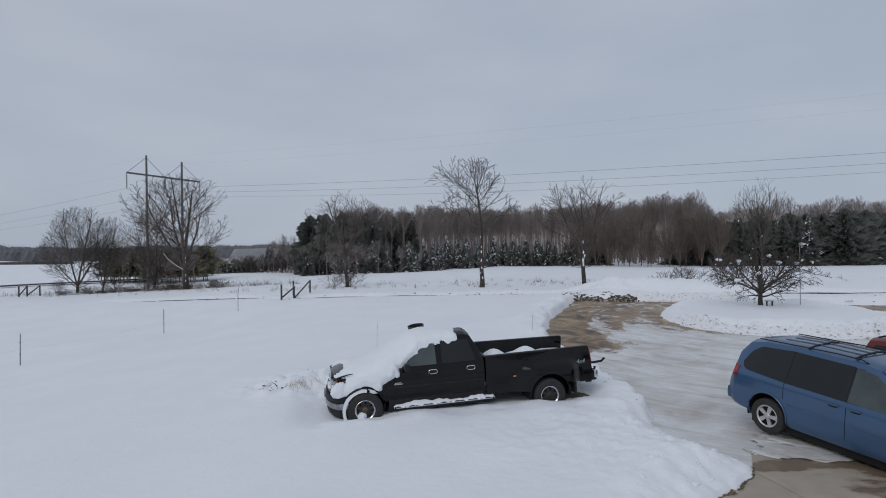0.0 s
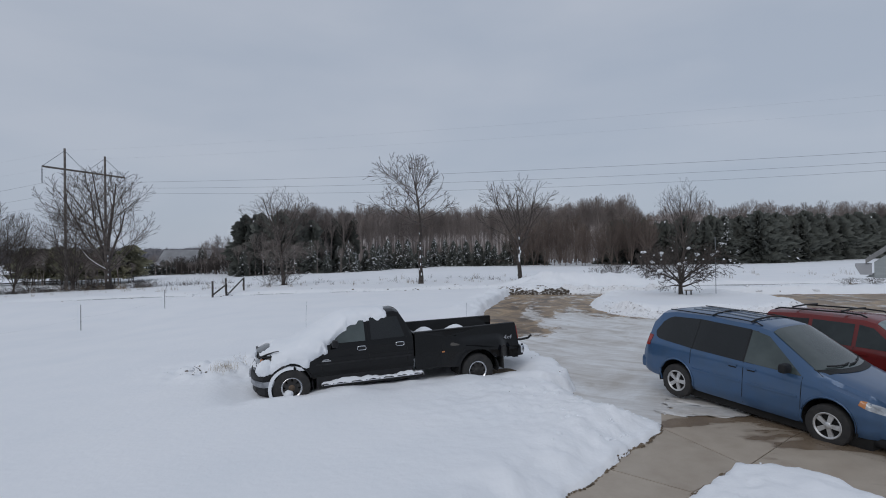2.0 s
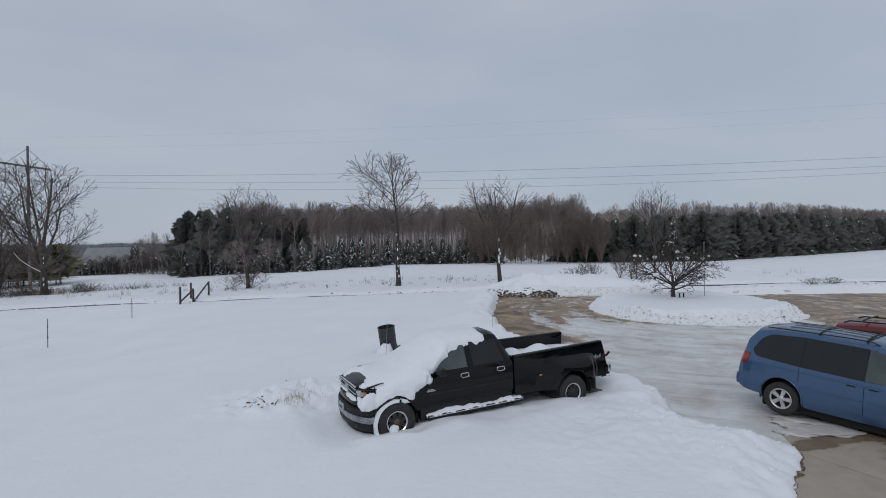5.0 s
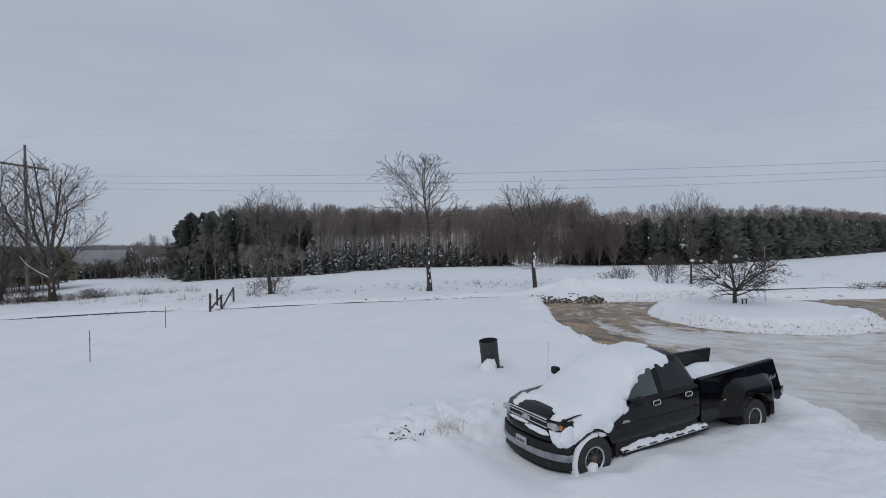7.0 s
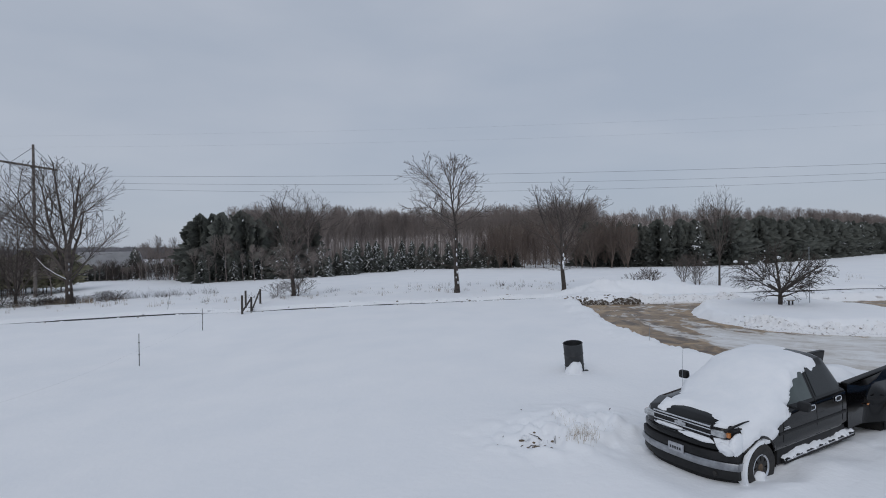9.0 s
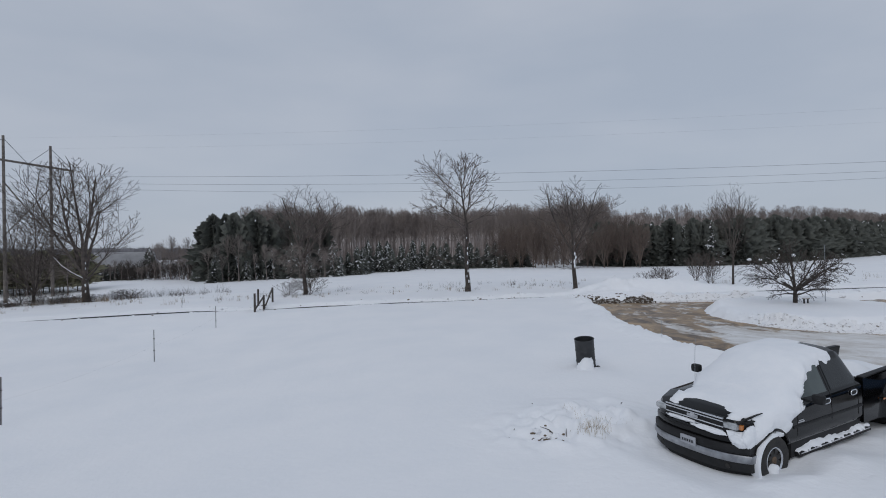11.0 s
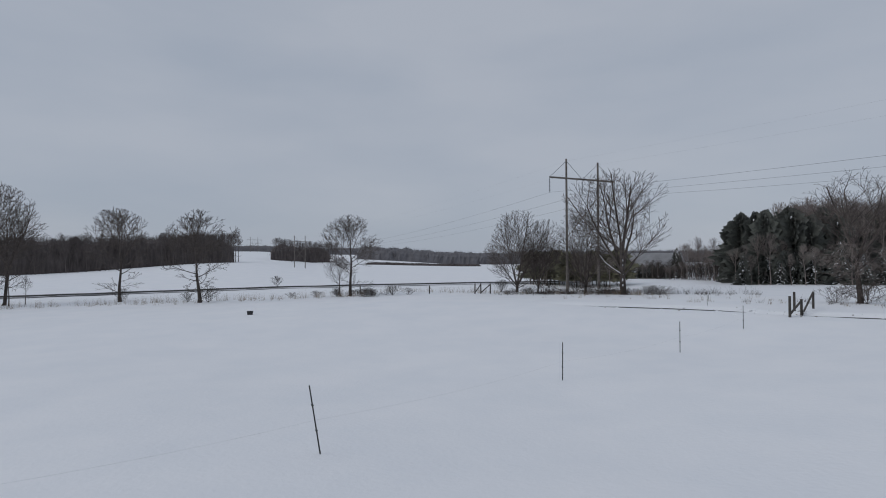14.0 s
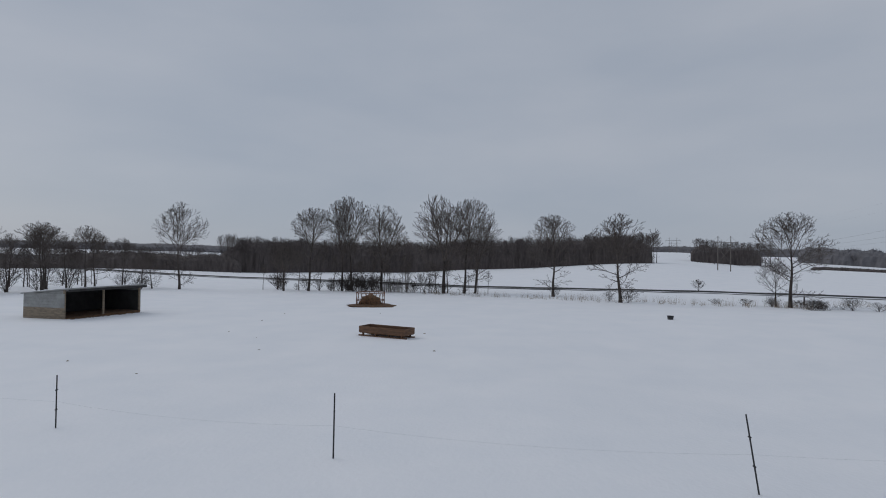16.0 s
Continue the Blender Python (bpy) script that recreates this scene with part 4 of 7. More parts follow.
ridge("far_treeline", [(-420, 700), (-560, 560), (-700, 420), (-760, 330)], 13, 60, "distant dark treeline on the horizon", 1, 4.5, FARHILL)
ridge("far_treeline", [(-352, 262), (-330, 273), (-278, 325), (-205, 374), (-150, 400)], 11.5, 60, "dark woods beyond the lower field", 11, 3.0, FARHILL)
ridge("far_hedge", [(-268, 205), (-244, 226), (-216, 252)], 2.2, 5, "low dark hedge across the lower field", 12, 1.6)
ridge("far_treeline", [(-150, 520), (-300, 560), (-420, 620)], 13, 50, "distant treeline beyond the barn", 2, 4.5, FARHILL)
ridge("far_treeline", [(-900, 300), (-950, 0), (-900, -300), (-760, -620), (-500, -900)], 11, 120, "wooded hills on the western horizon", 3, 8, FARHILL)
ridge("far_treeline", [(-330, -60), (-360, -120), (-380, -200), (-330, -290), (-240, -330)], 9, 60, "dark woods across the valley", 4, 4.5)
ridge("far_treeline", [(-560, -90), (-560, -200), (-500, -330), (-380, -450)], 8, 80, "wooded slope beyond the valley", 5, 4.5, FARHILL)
ridge("far_woodland", [(-210, -68), (-236, -28), (-245, 10), (-247, 45), (-249, 85), (-248, 113)], 14.2, 30, "dense dark interior of the western woodland", 6)
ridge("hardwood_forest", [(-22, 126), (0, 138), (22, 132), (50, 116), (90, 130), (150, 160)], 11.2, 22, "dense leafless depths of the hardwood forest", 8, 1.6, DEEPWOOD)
ridge("far_grove", [(-316, 168), (-306, 205)], 11.6, 20, "dense dark interior of the small grove", 7)


# lower woods that run on into the valley behind the cattle shed
r9 = np.random.default_rng(91)
spots = []
for x, y in along([(-200, -60), (-196, -92), (-205, -128)], 46, 30):
    h = 7.2 + 2.5 * r9.random()
    spots.append((x, y, float(land(x, y)) - 0.5, h, h, r9.random() * 6.3))
for k in range(40):
    t = r9.random()
    x, y = -104 + 34 * t + r9.normal(0, 3.0), -52 - 14 * t + r9.normal(0, 2.5)
    h = 4.0 + 3.4 * r9.random()
    spots.append((x, y, float(land(x, y)) - 0.4, h, h * 1.1, r9.random() * 6.3))
scatter("far_woodland", WOOD_SHAPES, spots, FARTWIG, "lower dark woods running into the valley", "forest")
ridge("far_woodland", [(-208, -60), (-204, -92), (-213, -128)], 7.4, 26, "dense lower woods behind the cattle shed", 9)


# ---- vehicles ----
def paint(name, color, flake, rough=0.22):
    m = mat(name, color, rough, 0.0, dark=flake, scale=2.2, coat=0.0, bump=0.03, bump_scale=14.0, world_space=False, spec=0.5)
    return m


BLACK = mat("black_car_paint", (0.0022, 0.0022, 0.0026), 0.07, dark=(0.004, 0.004, 0.0045), scale=2.2, bump=0.02, bump_scale=9.0, world_space=False, spec=0.34)
BLUE = mat("blue_car_paint", (0.046, 0.105, 0.215), 0.28, 0.25, dark=(0.050, 0.100, 0.185), scale=2.2, coat=0.5, bump=0.02, bump_scale=14.0, world_space=False)
RED = paint("red_car_paint", (0.175, 0.017, 0.015), (0.135, 0.017, 0.015))
GLASS = mat("tinted_car_glass", (0.005, 0.006, 0.0065), 0.06, 0.0, spec=0.5, dark=(0.010, 0.012, 0.013), scale=1.0)
# lightened base colour stands in for the sky reflected in the glass
WINDSHIELD = mat("sky_lightened_glass", (0.078, 0.096, 0.094), 0.08, 0.0, spec=0.55, dark=(0.044, 0.058, 0.057), scale=1.2, world_space=False)
CLEARISH = mat("grey_green_car_glass", (0.024, 0.032, 0.032), 0.06, spec=0.5, dark=(0.010, 0.014, 0.014), scale=1.6, world_space=False)
# pale base colour paints in the bright sky mirrored by the windscreen
PALEGLASS = mat("sky_painted_pale_glass", (0.26, 0.315, 0.325), 0.08, spec=0.6, dark=(0.12, 0.15, 0.155), scale=2.4, world_space=False)
# darker, rougher chrome with a mottled tone
DULLCHROME = mat("darker_chrome", (0.46, 0.47, 0.49), 0.30, 1.0, dark=(0.26, 0.265, 0.28), scale=5.0, world_space=False)
CHROME = mat("chrome", (0.72, 0.73, 0.75), 0.18, 1.0, dark=(0.60, 0.61, 0.63), scale=8.0)
ALLOY = mat("alloy_wheel", (0.62, 0.62, 0.62), 0.42, 0.55, dark=(0.48, 0.47, 0.46), scale=9.0, world_space=False)
RUBBER = mat("tyre_rubber", (0.022, 0.022, 0.023), 0.85, dark=(0.040, 0.037, 0.034), scale=8.0, bump=0.3, world_space=False)
PLASTIC = mat("black_plastic", (0.010, 0.010, 0.011), 0.55, spec=0.3, dark=(0.018, 0.018, 0.019), scale=7.0, world_space=False)
WELL = mat("dark_wheel_well", (0.010, 0.010, 0.010), 0.95, dark=(0.016, 0.015, 0.014), scale=5.0)
REDLENS = mat("red_lamp_lens", (0.34, 0.026, 0.018), 0.2, coat=0.4, dark=(0.16, 0.012, 0.009), scale=14.0, world_space=False)
AMBER = mat("amber_lamp_lens", (0.55, 0.20, 0.05), 0.15, coat=1.0)
LENS = mat("clear_lamp_lens", (0.55, 0.57, 0.58), 0.12, 0.3, coat=1.0, dark=(0.30, 0.31, 0.32), scale=12.0, world_space=False)
RIMDARK = mat("dark_rim_steel", (0.06, 0.058, 0.055), 0.5, 0.6, dark=(0.035, 0.032, 0.03), scale=9.0, world_space=False)
HUBDIRT = mat("dirty_hub", (0.15, 0.10, 0.065), 0.8, dark=(0.05, 0.04, 0.03), scale=14.0, world_space=False)
DECAL = mat("silver_decal", (0.50, 0.51, 0.53), 0.45, dark=(0.30, 0.31, 0.33), scale=20.0)
PLATE = mat("plate_white", (0.42, 0.43, 0.46), 0.5, dark=(0.33, 0.34, 0.37), scale=20.0)


class Shell:
    """A car body lofted from sections along x (forward); rows hold x, half width, sill, belt, top and half width at the top edge."""

    def __init__(self, rows, crown=0.04, step=0.07):
        self.r = np.array(rows, float)
        self.crown = crown
        self.step = step

    def at(self, x):
        r = self.r[np.argsort(self.r[:, 0])]
        return [np.interp(x, r[:, 0], r[:, k]) for k in range(1, 6)]

    def section(self, x):
        w, zr, zb, zt, wt = self.at(x)
        zm = 0.5 * (zr + zb) + 0.06
        return np.array([(w - 0.07, zr), (w - 0.01, zr + 0.10), (w, zm), (w - 0.015, zb - 0.06), (w - 0.04, zb), (wt + 0.012, zt - 0.09), (wt - 0.03, zt - 0.025), (wt * 0.72, zt + self.crown * 0.55), (wt * 0.36, zt + self.crown * 0.9), (0, zt + self.crown)])

    def side_y(self, x, z):
        s = self.section(x)
        return float(np.interp(z, s[:7, 1], s[:7, 0]))

    def top_z(self, x, y):
        s = self.section(x)[::-1]
        return float(np.interp(abs(y), s[:5, 0], s[:5, 1]))

    def grid(self):
        xs = np.arange(self.r[:, 0].min(), self.r[:, 0].max() + 1e-6, self.step)
        xs = np.unique(np.round(np.concatenate([xs, self.r[:, 0]]), 3))
        counts = (1, 4, 4, 1, 5, 1, 2, 2, 2)
        P = []
        for x in xs:
            s = self.section(x)
            half = [s[0]]
            for k, c in enumerate(counts):
                for j in range(1, c + 1):
                    half.append(s[k] + (s[k + 1] - s[k]) * j / c)
            half = np.array(half)
            full = np.concatenate([half, (half * (-1, 1))[-2::-1]])
            P.append([(x, y, z) for y, z in full])
        return np.array(P)

    def body(self, name, arches, material, parent, radius):
        P = self.grid()
        nx, ny, _ = P.shape
        for ax, az in arches:
            low = (np.abs(P[..., 1]) > 0.5)
            d = np.hypot(P[..., 0] - ax, P[..., 2] - az)
            snap = low & (np.abs(d - radius) < 0.055) & (P[..., 2] > az - 0.2)
            k = np.where(snap, radius / np.maximum(d, 1e-6), 1.0)
            P[..., 0] = ax + (P[..., 0] - ax) * k
            P[..., 2] = az + (P[..., 2] - az) * k
        V = P.reshape(-1, 3)
        F = []
        for i in range(nx - 1):
            for j in range(ny - 1):
                q = (i * ny + j, i * ny + j + 1, (i + 1) * ny + j + 1, (i + 1) * ny + j)
                c = V[list(q)].mean(0)
                if abs(c[1]) > 0.5 and any(math.hypot(c[0] - ax, c[2] - az) < radius - 0.004 for ax, az in arches):
                    continue
                F.append(q)
        F.append(tuple(range(ny))[::-1])
        F.append(tuple((nx - 1) * ny + j for j in range(ny)))
        me = bpy.data.meshes.new(name)
        me.from_pydata(V.tolist(), [], F)
        me.materials.append(material)
        me.shade_smooth()
        me.set_sharp_from_angle(angle=radians(32))
        ob = new(name, me)
        ob.parent = parent
        return ob

    def snow(self, name, cover, depth, parent, seed=0.0, drift=1.7):
        """Snow lying on the body where cover(x, y, z) is positive."""
        P = self.grid()
        nx, ny, _ = P.shape
        # finer along both ways
        def dbl(A):
            B = np.empty((A.shape[0] * 2 - 1, A.shape[1], 3))
            B[::2] = A
            B[1::2] = 0.5 * (A[1:] + A[:-1])
            C = np.empty((B.shape[0], B.shape[1] * 2 - 1, 3))
            C[:, ::2] = B
            C[:, 1::2] = 0.5 * (B[:, 1:] + B[:, :-1])
            return C
        P = dbl(P)
        nx, ny, _ = P.shape
        dx = np.gradient(P, axis=0)
        dy = np.gradient(P, axis=1)
        N = np.cross(dx, dy)
        N /= np.linalg.norm(N, axis=2, keepdims=True) + 1e-9
        C = P - np.array((0, 0, 0.8))
        flip = np.sign((N * C).sum(2, keepdims=True))
        N = N * np.where(flip == 0, 1, flip)
        N[..., 0] *= 0.4
        m = np.vectorize(cover)(P[..., 0], P[..., 1], P[..., 2])
        m = m + 0.05 * wave(P[..., 0] + P[..., 1] * 0.4, P[..., 2] + P[..., 1] * 0.6, 9.0, seed) + 0.04 * wave(P[..., 0] + P[..., 1] * 0.4, P[..., 2] + P[..., 1] * 0.6, 26.0, seed + 1)
        t = np.clip(m / (0.40 - 0.27 * np.exp(-((P[..., 0] - 1.2) / 0.4) ** 2)), -0.3, 1)
        t = np.where(t > 0, 0.10 + 0.90 * np.clip(t, 0, 1) ** 0.85, t)
        dep = depth * (1 + 0.15 * wave(P[..., 0], P[..., 1], 2.0, seed)) * (1 + drift * np.exp(-((P[..., 0] - 1.40) / 0.45) ** 2))
        dep = dep * (0.55 + 0.45 * ramp01(0.55, 1.05, P[..., 0]))
        Q = P + N * (-0.012 + dep * np.clip(t, -0.1, 1))[..., None]
        Q[..., 2] += np.where(t > 0, 0.35 * dep * t, 0)
        core = (t > 0.55)[1:-1, 1:-1, None]
        for _ in range(90):
            mean = 0.25 * (Q[:-2, 1:-1] + Q[2:, 1:-1] + Q[1:-1, :-2] + Q[1:-1, 2:])
            Q[1:-1, 1:-1] = np.where(core, mean, Q[1:-1, 1:-1])
            Q[..., 2] = np.where(t > 0.55, np.maximum(Q[..., 2], P[..., 2] + 0.03), Q[..., 2])
        V = Q.reshape(-1, 3)
        tt = t.reshape(-1)
        F = []
        for i in range(nx - 1):
            for j in range(ny - 1):
                q = (i * ny + j, i * ny + j + 1, (i + 1) * ny + j + 1, (i + 1) * ny + j)
                if max(tt[list(q)]) > 0:
                    F.append(q)
        used = sorted({i for q in F for i in q})
        ix = {u: k for k, u in enumerate(used)}
        return raw(name, V[used], [tuple(ix[i] for i in q) for q in F], SNOW_CAP, parent, "thick crusted snow", smooth=True)

    def side_pane(self, name, quad, side, material, parent, off=0.008, label="", tail=0.0):
        """A pane on the flank: quad of (x, z) from lower rear round to upper rear."""
        bm = bmesh.new()
        a, b, c, d = [Vector(q) for q in quad]
        n, m = 8 if not tail else 24, 5
        g = []
        for i in range(n + 1):
            for j in range(m + 1):
                u, v = i / n, j / m
                v = 0.5 + (v - 0.5) * (1 - tail * max(0.0, 1 - u / 0.25) ** 2.5)
                p = (a * (1 - u) + b * u) * (1 - v) + (d * (1 - u) + c * u) * v
                g.append(bm.verts.new((p.x, side * (self.side_y(p.x, p.y) + off), p.y)))
        for i in range(n):
            for j in range(m):
                bm.faces.new((g[i * (m + 1) + j], g[(i + 1) * (m + 1) + j], g[(i + 1) * (m + 1) + j + 1], g[i * (m + 1) + j + 1]))
        bmesh.ops.recalc_face_normals(bm, faces=bm.faces)
        bmesh.ops.solidify(bm, geom=bm.faces[:], thickness=0.006)
        return part(name, bm, material, parent, label, smooth=40)

    def top_pane(self, name, x0, x1, w0, w1, material, parent, off=0.008, label="", bow=0.0):
        bm = bmesh.new()
        n, m = 10, 10
        g = []
        for i in range(n + 1):
            x = x0 + (x1 - x0) * i / n
            w = w0 + (w1 - w0) * i / n
            for j in range(m + 1):
                y = -w + 2 * w * j / m
                xb = x + bow * (1 - i / n) * (1 - (y / w) ** 2)
                g.append(bm.verts.new((xb, y, self.top_z(xb, y) + off)))
        for i in range(n):
            for j in range(m):
                bm.faces.new((g[i * (m + 1) + j], g[(i + 1) * (m + 1) + j], g[(i + 1) * (m + 1) + j + 1], g[i * (m + 1) + j + 1]))
        bmesh.ops.recalc_face_normals(bm, faces=bm.faces)
        bmesh.ops.solidify(bm, geom=bm.faces[:], thickness=0.006)
        return part(name, bm, material, parent, label, smooth=40)

    def seam(self, name, x, z0, z1, side, parent, slant=0.0):
        bm = bmesh.new()
        rod(bm, [(x + slant * k / 6, side * (self.side_y(x, z0 + (z1 - z0) * k / 6) + 0.001), z0 + (z1 - z0) * k / 6) for k in range(7)], 0.006, sides=5)
        return part(name, bm, WELL, parent)


def lathe(bm, profile, n=28):
    """Profile of (radius, y) turned about the y axis."""
    rings = [[bm.verts.new((r * math.cos(2 * math.pi * k / n), y, r * math.sin(2 * math.pi * k / n))) for k in range(n)] for r, y in profile]
    for a, b in zip(rings, rings[1:]):
        for k in range(n):
            bm.faces.new((a[k], a[(k + 1) % n], b[(k + 1) % n], b[k]))
    return bm


def wheel(parent, x, y, z, radius, side, width=0.22, spokes=5, rim_r=0.66, metal=None, spoke_metal=None, hub=None):
    metal = metal or ALLOY
    spoke_metal, hub = spoke_metal or metal, hub or metal
    bm = bmesh.new()
    h = width / 2
    ri = radius * rim_r
    lathe(bm, [(ri, -h * 0.9), (radius * 0.86, -h), (radius * 0.965, -h * 0.85), (radius, -h * 0.6), (radius, h * 0.6), (radius * 0.965, h * 0.85), (radius * 0.86, h), (ri, h * 0.9), (ri * 0.97, h * 0.6), (ri * 0.97, -h * 0.6), (ri, -h * 0.9)])
    bmesh.ops.recalc_face_normals(bm, faces=bm.faces)
    t = part("wheel", bm, RUBBER, parent, smooth=35)
    t.location = (x, y, z)
    s = side
    bm = bmesh.new()
    lathe(bm, [(ri, s * h * 0.88), (ri * 0.95, s * h * 0.93), (ri * 0.85, s * h * 0.78)])
    part("rim", bm, metal, t, smooth=40)
    bm = bmesh.new()
    lathe(bm, [(ri * 0.85, s * h * 0.78), (ri * 0.855, s * h * 0.6), (ri * 0.86, -s * h * 0.3)])
    part("rim_barrel", bm, RIMDARK, t, smooth=40)
    bm = bmesh.new()
    lathe(bm, [(ri * 0.87, s * h * 0.25), (0.001, s * h * 0.25)])
    part("brake_disc", bm, WELL, t)
    for k in range(spokes):
        a = 2 * math.pi * k / spokes + 0.3
        bm = bmesh.new()
        w0, w1 = radius * 0.085, radius * 0.125
        y1, y0 = s * h * 0.78, s * h * 0.45
        vs = [bm.verts.new(p) for p in ((-w0, y1, radius * 0.10), (w0, y1, radius * 0.10), (w1, y1 * 0.95, ri * 0.93), (-w1, y1 * 0.95, ri * 0.93), (-w0, y0, radius * 0.10), (w0, y0, radius * 0.10), (w1, y0, ri * 0.93), (-w1, y0, ri * 0.93))]
        for q in ((0, 1, 2, 3), (4, 7, 6, 5), (0, 4, 5, 1), (1, 5, 6, 2), (2, 6, 7, 3), (3, 7, 4, 0)):
            bm.faces.new([vs[i] for i in q])
        bmesh.ops.recalc_face_normals(bm, faces=bm.faces)
        bmesh.ops.transform(bm, matrix=Matrix.Rotation(a, 4, "Y"), verts=bm.verts)
        part("spoke", bm, spoke_metal, t)
    bm = bmesh.new()
    lathe(bm, [(radius * 0.17, s * h * 0.4), (radius * 0.17, s * h * 0.8), (radius * 0.13, s * h * 0.9), (0.001, s * h * 0.92)], 20)
    part("hub_cap", bm, hub, t, smooth=40)
    return t


def arch_lip(sh, parent, ax, az, radius, side, material, tube=0.022, out=0.0):
    bm = bmesh.new()
    pts = []
    for k in range(21):
        a = radians(-12 + 204 * k / 20)
        x, z = ax + radius * math.cos(a), az + radius * math.sin(a)
        pts.append((x, side * (sh.side_y(x, max(z, sh.at(x)[1])) + out), z))
    rod(bm, pts, tube, sides=6)
    return part("wheel_arch", bm, material, parent, smooth=60)


def liner(parent, ax, az, radius, y0, y1):
    bm = bmesh.new()
    n = 20
    a = []
    for k in range(n + 1):
        t = radians(-15 + 210 * k / n)
        a.append((ax + radius * math.cos(t), az + radius * math.sin(t)))
    u = [bm.verts.new((x, y0, z)) for x, z in a]
    v = [bm.verts.new((x, y1, z)) for x, z in a]
    for k in range(n):
        bm.faces.new((u[k], u[k + 1], v[k + 1], v[k]))
    bm.faces.new(u if abs(y0) < abs(y1) else v)
    return part("wheel_well", bm, WELL, parent)


def handle(parent, sh, x, z, side, material, w=0.16, h=0.055):
    bm = bmesh.new()
    y = sh.side_y(x, z)
    pts = []
    for k in range(17):
        a = 2 * math.pi * k / 16
        cx, cz = math.copysign(abs(math.cos(a)) ** 0.5, math.cos(a)), math.copysign(abs(math.sin(a)) ** 0.5, math.sin(a))
        pts.append((x + w / 2 * cx, side * (y + 0.018), z + h / 2 * cz))
    rod(bm, pts, 0.013, sides=6, cap=False)
    part("door_handle", bm, material, parent, smooth=60)


def slab(name, parent, material, x0, x1, y0, y1, z0, z1, bevel=0.02, label="", m=None):
    bm = bmesh.new()
    box(bm, x0, x1, y0, y1, z0, z1, bevel, m)
    return part(name, bm, material, parent, label, smooth=40)


def bar(name, parent, material, pts, r, sides=8, r1=None, label=""):
    bm = bmesh.new()
    rod(bm, pts, r, r1, sides)
    return part(name, bm, material, parent, label, smooth=50)


# -- the snowed-in pickup --
truck = empty("pickup_truck", pose(0.074, 11.79, 0.04, 0, 1.8, 198.5), "black crew-cab dually pickup half buried in thick snow", "pickup truck")
cab = Shell([
    # x, half width, sill, belt, top, half width at top
    (2.82, 0.64, 0.62, 0.96, 1.07, 0.60),
    (2.76, 0.80, 0.60, 0.99, 1.10, 0.75),
    (2.66, 0.91, 0.58, 1.02, 1.14, 0.85),
    (2.35, 1.00, 0.55, 1.08, 1.21, 0.92),
    (1.48, 1.00, 0.52, 1.14, 1.26, 0.92),
    (1.38, 1.00, 0.52, 1.16, 1.30, 0.90),
    (0.82, 1.00, 0.52, 1.21, 1.78, 0.74),
    (0.55, 1.00, 0.52, 1.21, 1.83, 0.72),
    (-0.36, 1.00, 0.52, 1.22, 1.84, 0.72),
    (-0.48, 1.00, 0.52, 1.22, 1.80, 0.72),
    (-0.76, 0.99, 0.52, 1.23, 1.36, 0.86)], crown=0.05)
cab.body("body", [(2.125, 0.42)], BLACK, truck, 0.47)
